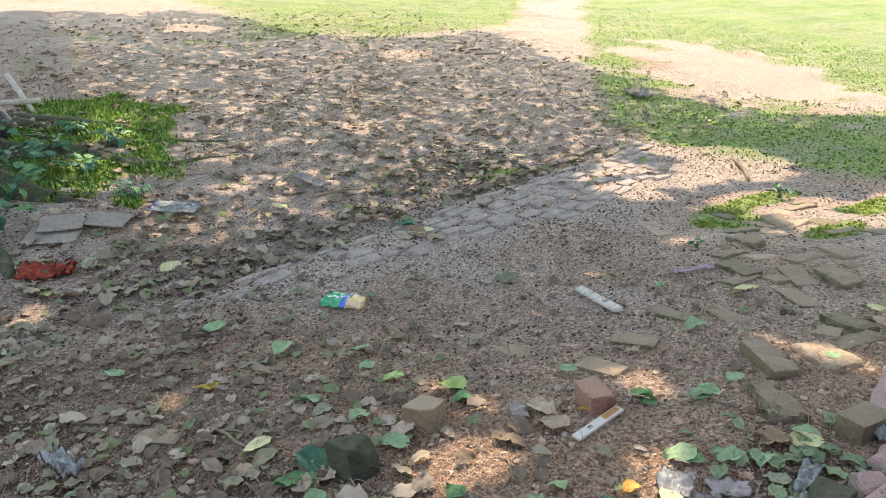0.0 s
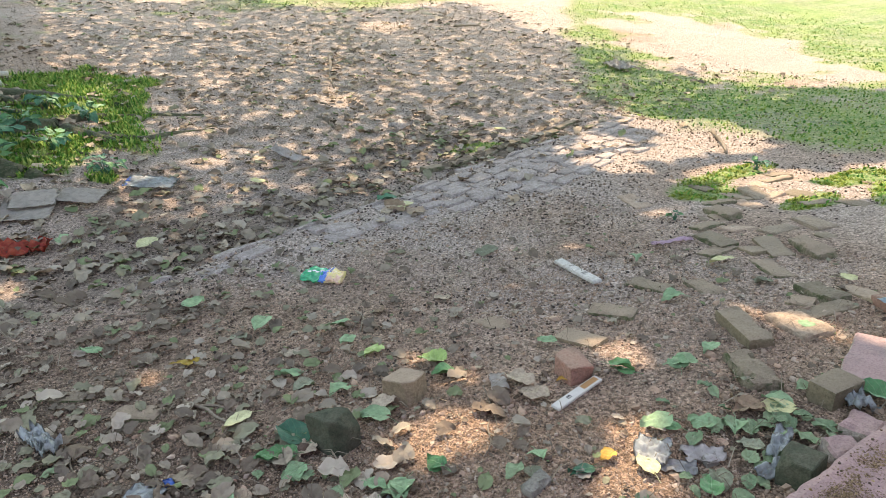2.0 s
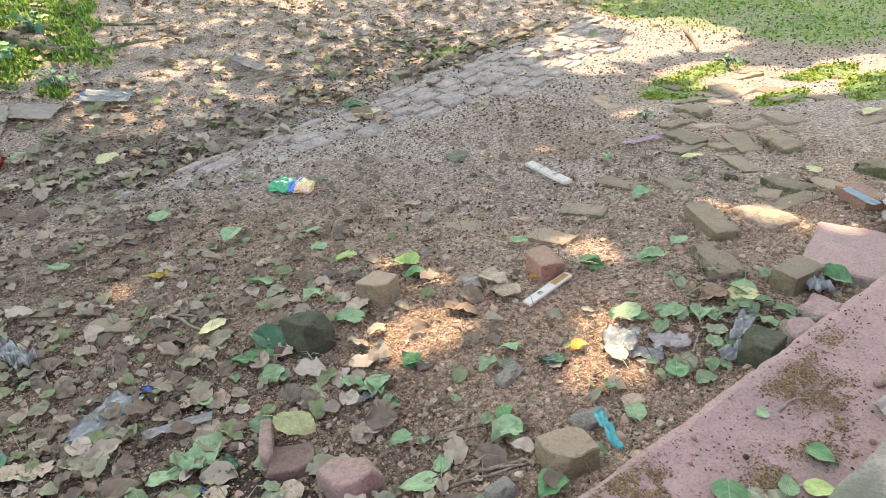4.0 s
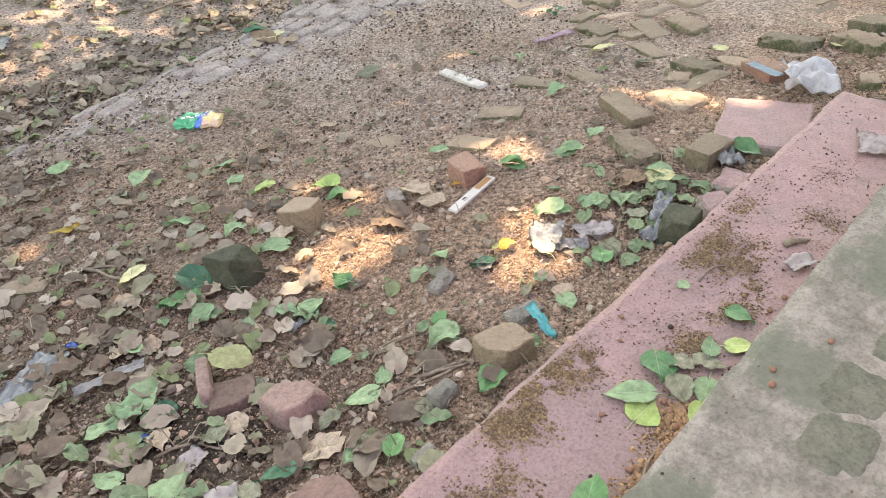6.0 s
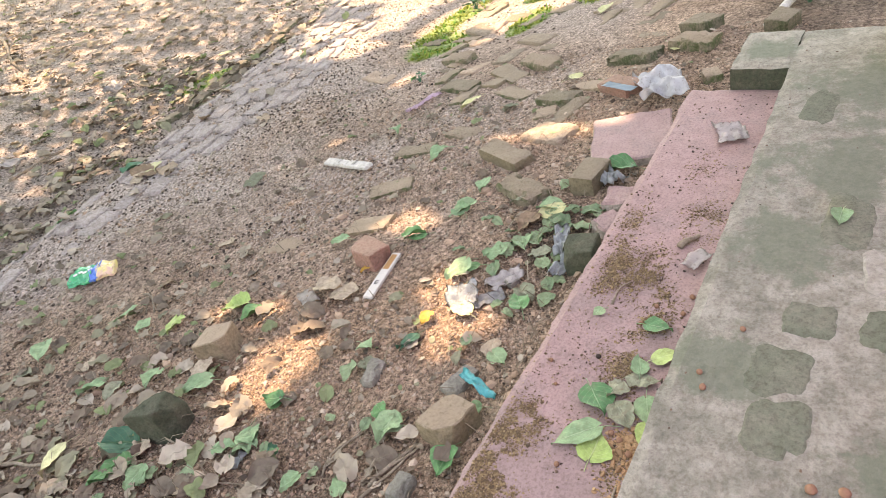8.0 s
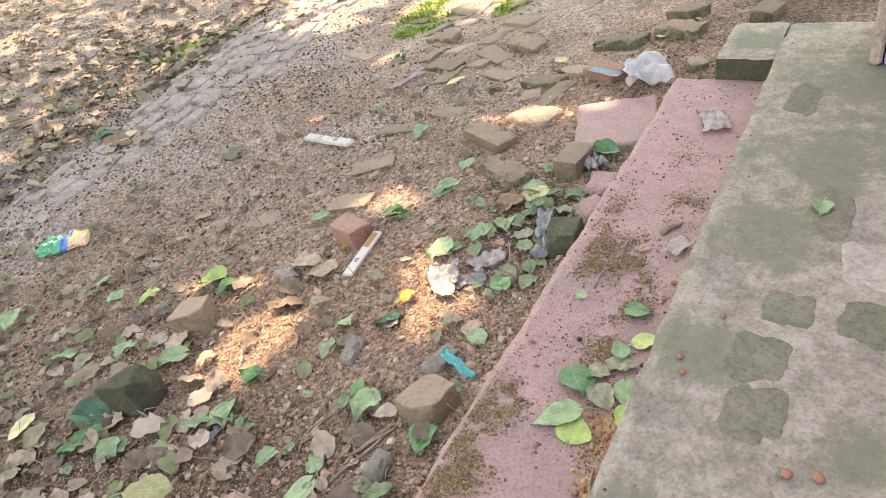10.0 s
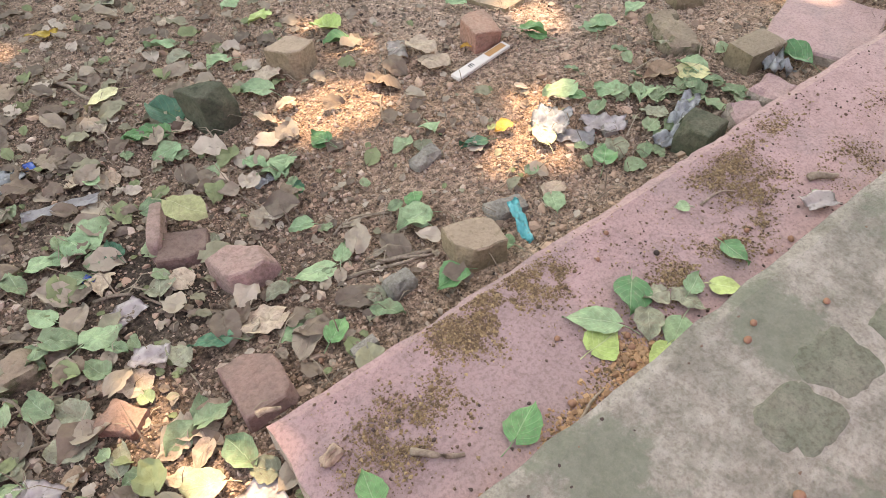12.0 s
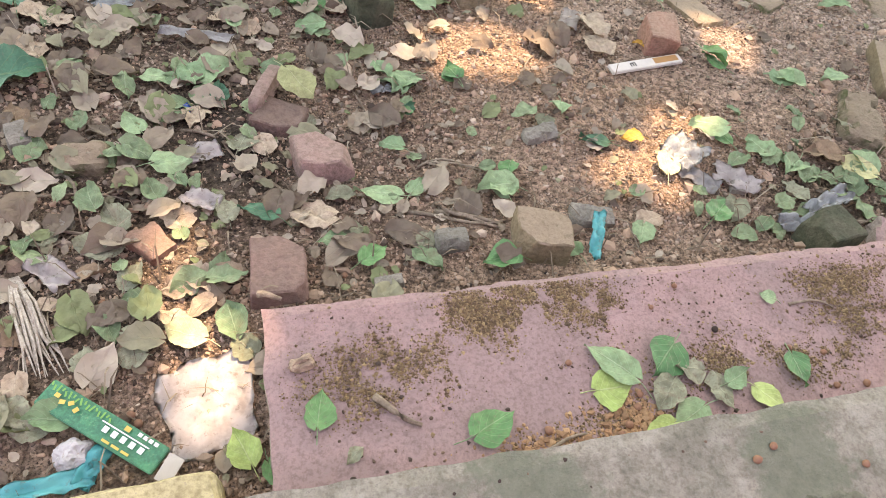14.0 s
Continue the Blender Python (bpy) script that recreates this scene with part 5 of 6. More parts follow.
sheet("paper_scrap", 1.907, -0.217, 0.13, 0.09, 20, PAPER, "torn grey paper scrap on the pink ledge", "paper scrap", on="l", seed=61, crumple=0.016, ragged=0.5, cells=16)
sheet("foil_scrap", 1.203, -0.282, 0.075, 0.045, -20, PAPER, "folded white scrap over a green leaf on the ledge", "paper scrap", on="l", seed=62, crumple=0.012, ragged=0.3, lift=0.012)
leaf(1.86, 3.27, 0.17, 40, "brown")
leaf(1.93, 3.24, 0.14, 150, "yellow")
leaf(1.80, 3.25, 0.13, 95, "tan")
sheet("paper_scrap", 0.98, 1.00, 0.12, 0.06, 60, CARD, "thin pale torn paper on the soil", "paper scrap", seed=19, crumple=0.012, ragged=0.15)
sheet("cloth_rag", 0.707, 0.125, 0.145, 0.028, 62, CYAN, "turquoise plastic strip between brick and ledge", "plastic strip", seed=20, crumple=0.02, lift=0.045)
sheet("film_strip", -0.345, -0.225, 0.16, 0.035, 8, CYAN, "turquoise plastic film in the litter", "plastic film", seed=21, crumple=0.02)
sheet("film_strip", -0.262, -0.190, 0.10, 0.03, 60, CYAN, "turquoise plastic film beside the green box", "plastic film", seed=22, crumple=0.02)
sheet("plastic_bag", 0.593, 4.801, 0.37, 0.24, -28, CLEAR, "flat clear plastic packet with blue edges", "plastic packet", seed=23, crumple=0.02, lift=0.03)
sheet("packet_edge", 0.44, 4.87, 0.03, 0.22, -28, BLUE, "blue printed edge of a plastic packet", "plastic strip", seed=24, crumple=0.01, lift=0.035)
sheet("cardboard", -0.26, 4.64, 0.36, 0.34, -21, CARD, "grey flattened cardboard sheet on soil", "cardboard", seed=25, crumple=0.006, thick=0.012, lift=0.02)
sheet("cardboard", -0.20, 4.72, 0.30, 0.26, -12, CARD, "grey flattened cardboard on another sheet", "cardboard", seed=26, crumple=0.006, thick=0.012, lift=0.045)
sheet("cardboard", 0.09, 4.70, 0.32, 0.26, -30, CARD, "torn pale cardboard piece on soil", "cardboard", seed=27, crumple=0.01, thick=0.012, lift=0.03)
sheet("red_cloth", -0.36, 4.05, 0.32, 0.18, -15, RED_CLOTH, "crumpled red cloth on the soil", "cloth", seed=28, crumple=0.05, ragged=0.6)
sheet("white_paper", 7.45, 6.35, 0.34, 0.40, -10, PAPER, "crumpled white paper on the grass", "paper", seed=29, crumple=0.06)
sheet("white_paper", 1.76, 4.95, 0.13, 0.42, 20, PAPER, "white paper strip among dry leaves", "paper", seed=30, crumple=0.03, lift=0.02)
sheet("white_paper", 3.1, 5.3, 0.22, 0.16, 20, PAPER, "white scrap among dry leaves", "paper", seed=33, crumple=0.05)
sheet("orange_peel", -0.440, 0.556, 0.045, 0.022, -67, ORANGE, "small orange plastic bit in the litter", "plastic bit", seed=31, crumple=0.008, cells=4)
sheet("blue_bit", -0.126, 1.207, 0.05, 0.028, -88, BLUE, "crumpled blue wrapper bit in the litter", "wrapper", seed=32, crumple=0.012, cells=5)
sheet("blue_bit", -0.136, 0.658, 0.04, 0.02, -51, BLUE, "small blue wrapper bit under leaves", "wrapper", seed=34, crumple=0.014, cells=5)
sheet("pink_bit", 1.115, 0.285, 0.03, 0.025, 10, RED_CLOTH, "small red petal beside plastic scraps", "petal", seed=35, crumple=0.01, cells=5)

sheet("yellow_scrap", 0.122, 2.035, 0.12, 0.06, -50, plain("yellow_plastic", (0.66, 0.46, 0.09), 0.5), "folded yellow plastic scrap on the soil", "plastic scrap", seed=36, crumple=0.02, cells=6, freq=14.0)
# broken pieces of the pink ledge
for x, y, sx, sy, turn, tx in ((2.05, 0.165, 0.40, 0.31, 18, -3), (1.47, 0.06, 0.10, 0.09, -30, 5), (1.62, 0.065, 0.12, 0.10, 10, -6)):
    bm = rough_box(sx, sy, 0.10, 4, 0.007, int(x * 100))
    bm.normal_update()
    for f in bm.faces:
        f.material_index = 0 if f.normal.z > 0.6 else 1
    ob = link("ledge_fragment", bm, [PINK, CEMENT_EDGE])
    ob.matrix_world = Matrix.Translation((x, y, zg(x, y) - 0.062)) @ pose(0, 0, 0, tx, 2, turn)
    tagged(ob, "broken pink-painted cement piece beside the ledge", "cement piece", "broken ledge pieces")
ob = link("pink_pebble", rough_box(0.046, 0.030, 0.022, 3, 0.006, 3), BRICK["pale"])
ob.matrix_world = pose(0.057, -0.119, LEDGE_Z, 0, 0, 10)
tagged(ob, "pinkish brick pebble on the pink ledge", "pebble")
cream = link("cream_block", rough_box(0.24, 0.11, 0.16, 4, 0.004, 12), CREAM)
cream.matrix_world = pose(-0.195, -0.322, -0.06, 0, 0, 2)
tagged(cream, "cream-painted brick block at the slab's end", "block")

# worn brick faces and bare patches in the slab
def worn_face(sx, sy, seed):
    """A brick's worn face: a rounded, uneven outline with a slightly domed top."""
    bm = bmesh.new()
    rings = []
    for scale, z in ((1.02, 0.0), (1.0, 0.0185), (0.9, 0.0203), (0.5, 0.0208)):
        ring = []
        for k in range(32):
            a = k * math.tau / 32
            c, s = math.cos(a), math.sin(a)
            r = (abs(c) ** 6 + abs(s) ** 6) ** (-1 / 6) * (1 + 0.26 * noise.noise((c * 1.3, s * 1.3, seed * 5.1)) + 0.14 * noise.noise((c * 4, s * 4, seed * 3.3)))
            ring.append(bm.verts.new((0.5 * sx * r * c * scale, 0.5 * sy * r * s * scale, z + 0.0006 * noise.noise((c * 3 * scale, s * 3 * scale, seed)))))
        rings.append(ring)
    for r0, r1 in zip(rings, rings[1:]):
        for k in range(32):
            bm.faces.new((r0[k], r0[(k + 1) % 32], r1[(k + 1) % 32], r1[k]))
    bm.faces.new(rings[-1])
    return bm


PATCHES = [(0.82, -0.54, 0.125, 0.104, -4, 1), (0.68, -0.56, 0.117, 0.096, 1, 1), (0.97, -0.57, 0.109, 0.096, -3, 1), (0.97, -0.71, 0.125, 0.096, -2, 1), (0.66, -0.54, 0.125, 0.08, 0, 1), (0.79, -0.52, 0.094, 0.08, -4, 1), (1.16, -0.7, 0.156, 0.096, 2, 0)]
for i, (x, y, sx, sy, turn, dark) in enumerate(PATCHES):
    bm = worn_face(sx, sy, i)
    ob = link("worn_brick", bm, MOSSY if dark else BARE_CEMENT, slab)
    ob.matrix_world = pose(x, y, SLAB_Z - 0.018, 0, 0, turn)

# old brick edging along the bank: a band of worn bricks, trodden nearly flat, and a mossy kerb beyond it
EDGE_BRICK = surface("trodden_edging_brick", (0.46, 0.385, 0.35), (0.37, 0.31, 0.28), (0.27, 0.225, 0.20), 7, 70, 0.95, 0.8, 0.006, blots=0.5)
edging = tagged(new("brick_edging"), "band of worn bricks paving the bank's edge", "brick edging", kind="structure")
edge_meshes = []
for i in range(12):
    size = (0.21 + 0.012 * (i % 5), 0.10 + 0.006 * (i % 4), 0.07) if i < 9 else (0.29, 0.10, 0.10)
    ob = crisp(link("brick", worn_block(*size, 0.011 if i < 9 else 0.012, 300 + i, 0.010), EDGE_BRICK if i < 9 else BRICK["mossy"], edging, smooth=True), 40)
    edge_meshes.append(ob.data)
    bpy.data.objects.remove(ob)
rb = random.Random(8)
for row in range(9):
    e0 = 0.0 - 0.116 * row
    curb = row == 8
    if curb:
        e0, start, stop = 0.36, 2.7, 4.9
    else:
        start, stop = (-0.35, 0.2, 0.6, 1.0, 1.7, 2.2, 2.6, 3.0)[row], 5.5 - 0.14 * row
    px = start + rb.uniform(0, 0.12)
    while px < stop:
        worn = 0.84 if 2.2 < px < 4.7 else 0.5
        if curb or rb.random() < worn:
            py = float(bank(px)) + e0 + rb.uniform(-0.016, 0.016)
            ob = new("brick", rb.choice(edge_meshes[9:] if curb else edge_meshes[:9]))
            ob.parent = edging
            ob.matrix_world = Matrix.Translation((px, py, zg(px, py) - (0.068 if curb else 0.059 if px > 2.2 else 0.063) + rb.uniform(-0.006, 0.010))) @ slope(px, py, "g") @ pose(0, 0, 0, rb.uniform(-4, 4), rb.uniform(-3, 3), 14 + rb.uniform(-7, 7))
        px += (0.31 if curb else 0.252) + rb.uniform(0, 0.03)

# old paving, sunk and broken, between the ledge and the grass
paving = tagged(new("old_paving"), "broken old brick paving sunk in the yard soil", "paving", kind="structure")
pave_meshes = []
for i in range(6):
    ob = link("brick", worn_block(0.20 + 0.012 * i, 0.112, 0.085, 0.011, 400 + i, 0.011), BRICK[("mossy", "tan", "pale", "mossy", "tan", "pale")[i]], paving, smooth=True)
    crisp(ob, 46)
    pave_meshes.append(ob.data)
    bpy.data.objects.remove(ob)
for row in range(13):
    for col in range(10):
        px = 2.25 + 0.27 * col + rb.uniform(-0.05, 0.05) + 0.12 * (row % 2)
        py = 0.42 + 0.155 * row + rb.uniform(-0.03, 0.03)
        if rb.random() < 0.36 + 0.12 * (px > 3) and py < 0.75 + 0.62 * (px - 1.4) and py < 2.3:
            ob = new("brick", rb.choice(pave_meshes))
            ob.parent = paving
            ob.matrix_world = Matrix.Translation((px, py, zg(px, py) - 0.090 + rb.uniform(-0.006, 0.018))) @ slope(px, py, "g") @ pose(0, 0, 0, rb.uniform(-7, 7), rb.uniform(-6, 6), rb.choice((-12, -12, 78)) + rb.uniform(-14, 14))

# brick faces that show through the far part of the slab
for row in range(8):
    for col in range(6):
        px, py = 1.22 + 0.25 * col + 0.12 * (row % 2) + rb.uniform(-0.012, 0.012), -0.47 - 0.125 * row + rb.uniform(-0.008, 0.008)
        if px < 2.48 and not (py < -0.62 and px > 2.3) and rb.random() < (0.5 if px < 2.1 else 0.2):
            ob = link("worn_brick", worn_face(0.215, 0.098, 90 + 7 * row + col), MOSSY, slab)
            ob.matrix_world = pose(px, py, SLAB_Z - 0.0186 + rb.uniform(-0.0012, 0.0006), 0, 0, rb.uniform(-3, 3))

# figs on slab and ledge
def ball(name, x, y, r, mat, on, label, flat=0.9):
    bm = bmesh.new()
    bmesh.ops.create_icosphere(bm, subdivisions=2, radius=r)
    for v in bm.verts:
        v.co += noise.noise_vector(v.co * 90 + Vector((x, y, 0)) * 40) * r * 0.18
        v.co.z *= flat
    ob = link(name, bm, mat, smooth=True)
    ob.location = (x, y, base_z(x, y, on) + r * flat * 0.85)
    return tagged(ob, label, "fig", "fallen figs")


ball("fig", 0.763, -0.399, 0.0064, BERRY, "s", "small round orange fig on the cement slab")
ball("fig", 0.725, -0.414, 0.0072, BERRY, "s", "small round orange fig on the cement slab")
ball("fig", 0.908, -0.452, 0.0064, BERRY, "s", "small round orange fig on the cement slab")
ball("fig", 0.555, -0.625, 0.0096, BERRY, "s", "small round orange fig on the cement slab")
ball("fig", 0.566, -0.672, 0.0096, BERRY, "s", "small round orange fig on the cement slab")
ball("fig", 0.439, -0.292, 0.0080, BERRY, "l", "small round orange fig on the pink ledge")
ball("fig", 0.513, -0.180, 0.0056, BERRY, "l", "small round orange fig on the pink ledge")
ball("fig", 0.713, -0.094, 0.0048, BERRY, "l", "small round orange fig on the pink ledge")
ball("fig", 1.011, -0.298, 0.0064, BERRY, "l", "small round orange fig on the pink ledge")
ball("fig", 1.075, -0.304, 0.0072, BERRY, "l", "small round orange fig on the pink ledge")
ball("fig", 0.211, -0.319, 0.0064, BERRY, "l", "small round orange fig on the pink ledge")
ball("fig", 0.608, -0.278, 0.0072, BERRY, "l", "small round orange fig on the pink ledge")
ball("fig", 0.581, -0.305, 0.0072, BERRY, "l", "small round orange fig on the pink ledge")
ball("fig", 0.621, -0.256, 0.0064, BERRY, "l", "small round orange fig on the pink ledge")
ball("fig", 0.563, -0.318, 0.0064, BERRY, "l", "small round orange fig on the pink ledge")
ball("fig", 0.955, -0.213, 0.0056, BERRY, "l", "small round orange fig on the pink ledge")
ball("fig", 1.023, -0.232, 0.0056, BERRY, "l", "small round orange fig on the pink ledge")
ball("fig", 0.780, -0.054, 0.0056, BERRY, "l", "small round orange fig on the pink ledge")
ball("fig", 0.166, 0.119, 0.0064, BERRY, "g", "small round orange fig on the leaf litter")
ball("fig", -0.220, -0.120, 0.0072, BERRY, "g", "small round orange fig on the leaf litter")
ball("fig", -0.208, -0.137, 0.0072, BERRY, "g", "small round orange fig on the leaf litter")
ball("fig", -0.277, 0.108, 0.0064, BERRY, "g", "small round orange fig on the leaf litter")
ball("fig", -0.252, 0.085, 0.0064, BERRY, "g", "small round orange fig on the leaf litter")
ball("fig", -0.274, 0.054, 0.0064, BERRY, "g", "small round orange fig on the leaf litter")
ball("fig", -0.295, -0.029, 0.0080, BERRY, "g", "small round orange fig on the leaf litter")
ball("fig", 0.821, -0.156, 0.0064, FIG, "l", "small round dark fig on the pink ledge")
ball("fig", 0.115, -0.317, 0.0064, FIG, "l", "small round dark fig on the pink ledge")
# ---- tree with its roots ----
tree = new("tree")
tree.location = (-1.75, 6.9, zg(-1.75, 6.9))
tagged(tree, "old broad tree with spreading mossy roots and a wide leafy crown", "tree")
TREE = Vector(tree.location)


def limb(name, pts, r0, r1, mat, sides=10, label=""):
    n = len(pts)
    fine, radii = [], []
    for i in range(n - 1):
        for k in range(4):
            t = k / 4
            p = Vector(pts[i]).lerp(Vector(pts[i + 1]), t)
            fine.append(p + noise.noise_vector(p * 2.0) * 0.06 * min(1, r0 * 6))
            radii.append(r0 + (r1 - r0) * (i + t) / (n - 1))
    fine.append(Vector(pts[-1]))
    radii.append(r1)
    return part(name, tube([p - TREE for p in fine], radii, sides), mat, tree, label, smooth=True)


limb("trunk", [(-1.75, 6.9, -0.2), (-1.75, 6.95, 0.6), (-1.65, 7.0, 2.4), (-1.3, 7.1, 4.6)], 0.62, 0.38, BARK, 14)
for tip in ((2.5, 5.5, 6.6), (5.0, 9.5, 6.8), (-2.0, 4.0, 6.4), (1.5, 13.0, 6.9), (6.5, 6.8, 6.8), (3.5, 3.5, 6.6), (0.5, 2.0, 6.4)):
    mid = Vector((-1.3, 7.1, 4.4)).lerp(Vector(tip), 0.5) + Vector((0, 0, 0.5))
    limb("branch", [(-1.3, 7.1, 4.4), mid, tip], 0.22, 0.05, BARK, 8)
for line, r0, r1 in (
        (((-1.3, 7.6), (-0.6, 8.0), (0.15, 7.6), (0.6, 7.3), (1.0, 6.9)), 0.13, 0.03),
        (((-1.2, 7.3), (-0.45, 7.75), (0.0, 7.2), (0.45, 7.08)), 0.12, 0.03),
        (((-1.2, 6.8), (-0.6, 6.6), (-0.27, 6.36), (0.17, 6.45), (0.42, 6.02), (0.6, 5.8)), 0.16, 0.03),
        (((-0.9, 6.4), (-0.45, 6.45), (-0.08, 6.25), (0.12, 5.95), (0.29, 5.65)), 0.11, 0.025),
        (((0.30, 6.62), (0.5, 6.72), (0.8, 6.75), (1.12, 6.66), (1.5, 6.5)), 0.07, 0.025),
        (((0.45, 6.05), (0.78, 5.85), (1.1, 5.98), (1.45, 6.02)), 0.045, 0.015),
        (((-1.3, 6.3), (-0.75, 5.75), (-0.35, 5.42), (-0.12, 5.22)), 0.24, 0.07),
        (((-1.5, 6.1), (-0.95, 5.3), (-0.68, 4.6), (-0.55, 4.1)), 0.22, 0.04),
        (((-1.0, 7.0), (-0.4, 7.0), (0.1, 6.85), (0.4, 6.6)), 0.08, 0.02)):
    pts = [(px, py, zg(px, py) - 0.25 * (r0 + (r1 - r0) * k / len(line))) for k, (px, py) in enumerate(line)]
    limb("root", pts, r0, r1, ROOT, 9, "mossy exposed root running over the soil")


def crown():
    """A wide crown of many small leaves, thinner where the sun comes through."""
    rnd = np.random.RandomState(3)
    n = 53000
    gxy = np.stack([rnd.uniform(-2.6, 11, n), rnd.uniform(-1.7, 17, n)], -1)
    gxy[-9000:] = np.stack([rnd.uniform(-1.5, 3.6, 9000), rnd.uniform(-1.7, 3.2, 9000)], -1)
    high = 6.4 + 1.6 * rnd.rand(n)
    x, y = gxy[:, 0], gxy[:, 1]
    wob = 0.55 * vnoise(x, y, 0.8, 51) + 0.35 * vnoise(x, y, 0.25, 52)
    lim = 7.3 + 0.85 * np.clip(4.8 - y, 0, 9) + 0.10 * np.clip(y - 4.8, 0, 20)
    keep = (x + 0.6 * wob < lim + 0.7) & (y + wob < 12 + 5 * step(5.5, 3.5, x))
    for cx, cy, r in GAPS:
        d = np.hypot(x - cx, y - cy)
        keep &= d + 0.35 * r * vnoise(x, y, 0.12, 53) > r + 0.09
    keep &= ~((rnd.rand(n) < 0.06) & (y > 4.2 + 0.5 * wob) & (x > 0.3))
    x, y, high = x[keep], y[keep], high[keep]
    n = len(x)
    k = high / SUN.z
    c = np.stack([x + SUN.x * k, y + SUN.y * k, high], -1)
    size = np.where((y > 4.2 + 0.5 * wob[keep]) & (x > 0.3), rnd.uniform(0.055, 0.088, n), rnd.uniform(0.10, 0.17, n))
    a, tx, ty = rnd.uniform(0, math.tau, n), rnd.normal(0, 0.35, n), rnd.normal(0, 0.35, n)
    u = np.stack([np.cos(a), np.sin(a), tx], -1)
    v = np.stack([-np.sin(a), np.cos(a), ty], -1)
    shape = [(-0.9, 0.0), (-0.35, 0.72), (0.45, 0.55), (1.25, 0.0), (0.45, -0.55), (-0.35, -0.72)]
    verts = np.stack([c + size[:, None] * (p * u + q * v) for p, q in shape], 1).reshape(-1, 3) - np.array(TREE)
    faces = [tuple(range(6 * i, 6 * i + 6)) for i in range(n)]
    m, t, b = nodes("crown_leaves")
    isl = t.nodes.new("ShaderNodeNewGeometry").outputs["Random Per Island"]
    t.links.new(mix(t, isl, (0.05, 0.12, 0.025), (0.10, 0.19, 0.04)), b.inputs["Base Color"])
    b.inputs["Roughness"].default_value = 0.5
    trans = t.nodes.new("ShaderNodeBsdfTranslucent")
    trans.inputs[0].default_value = (0.20, 0.27, 0.07, 1)
    ms = t.nodes.new("ShaderNodeMixShader")
    ms.inputs[0].default_value = 0.4
    t.links.new(b.outputs[0], ms.inputs[1])
    t.links.new(trans.outputs[0], ms.inputs[2])
    t.links.new(ms.outputs[0], t.nodes["Material Output"].inputs[0])
    ob = raw("crown", verts.tolist(), faces, m)
    ob.parent = tree


crown()


def plant(x, y, n, high, size, label, seed):
    """A low weed: thin stems that each carry a few leaves."""
    rnd = random.Random(seed)
    e = root_at("weed_plant", x, y, 0, label, "plant")
    for i in range(n):
        a, tip = rnd.uniform(0, math.tau), rnd.uniform(0.5, 1) * high
        out = rnd.uniform(0.2, 0.9) * high
        p2 = (out * math.cos(a), out * math.sin(a), tip)
        stem = part("stem", tube([(0, 0, -0.01), (p2[0] * 0.4, p2[1] * 0.4, tip * 0.7), p2], [0.004, 0.003, 0.0015], 4), LEAF["dark"], e)
        me = leaf_mesh("leaf_blade", size * rnd.uniform(0.7, 1.3), size * 0.75, seed * 50 + i, stalk=0.2)
        me.materials.append(LEAF["green" if rnd.random() < 0.35 else "dark"])
        ob = new("leaf_blade", me)
        ob.parent = stem
        ob.matrix_local = Matrix.Translation(p2) @ pose(0, 0, 0, rnd.uniform(-30, 20), rnd.uniform(-25, 25), math.degrees(a) - 90)
    return e


plant(-0.50, 5.35, 26, 0.24, 0.085, "dense dark green broad-leaved weed beside the roots", 1)
plant(-0.75, 5.75, 26, 0.34, 0.09, "dense dark green broad-leaved weed by the tree", 2)
plant(-0.40, 5.9, 16, 0.22, 0.12, "low green weed between mossy roots", 3)
plant(0.32, 5.12, 22, 0.14, 0.07, "small green weed beside the plastic packet", 4)
plant(-0.15, 6.35, 18, 0.16, 0.10, "low dark green weed over the roots", 15)
plant(0.15, 7.0, 18, 0.12, 0.09, "low green weed beyond the roots", 16)
plant(0.05, 5.75, 16, 0.14, 0.09, "leafy green weed between roots", 17)
plant(-0.62, 6.3, 20, 0.30, 0.09, "dark green bushy weed by the tree", 18)
plant(0.45, 6.6, 14, 0.14, 0.10, "low green weed near the roots", 5)
plant(-0.62, 4.85, 14, 0.20, 0.11, "dark broad-leaved plant by the cardboard", 6)
plant(0.376, 0.60, 5, 0.022, 0.035, "tiny green seedling on the soil", 7)
plant(3.45, -0.25, 14, 0.10, 0.08, "green weeds beyond the slab", 8)
plant(3.1, 1.9, 6, 0.05, 0.04, "small green weed between bricks", 9)
plant(4.6, 2.3, 10, 0.09, 0.06, "bright green weed between bricks", 10)
for p0, p1, r, words in (((-0.30, 8.6, 0.35), (-0.12, 8.0, -0.02), 0.029, "bleached wooden pole leaning by the tree"), ((-0.75, 8.2, 0.1), (-0.05, 8.1, 0.14), 0.0295, "grey log lying by the tree roots"), ((3.62, -0.30, 0.10), (3.12, -0.12, 0.02), 0.022, "grey bent stick beyond the slab")):
    z0, z1 = zg(p0[0], p0[1]), zg(p1[0], p1[1])
    ob = link("pole", tube([(p0[0], p0[1], z0 + p0[2]), ((p0[0] + p1[0]) / 2, (p0[1] + p1[1]) / 2 + 0.02, (z0 + z1 + p0[2] + p1[2]) / 2), (p1[0], p1[1], z1 + p1[2])], [r, r * 0.95, r * 0.85], 10), BLEACHED if r < 0.03 else BARK, smooth=True)
    tagged(ob, words, "pole")
pot = bmesh.new()
bmesh.ops.create_uvsphere(pot, u_segments=20, v_segments=12, radius=0.15)
for v in pot.verts:
    v.co.z = v.co.z * 1.05 + 0.14
    if v.co.z > 0.26:
        v.co.x *= 0.75
        v.co.y *= 0.75
ob = link("clay_pot", pot, BLACK_POT, smooth=True)
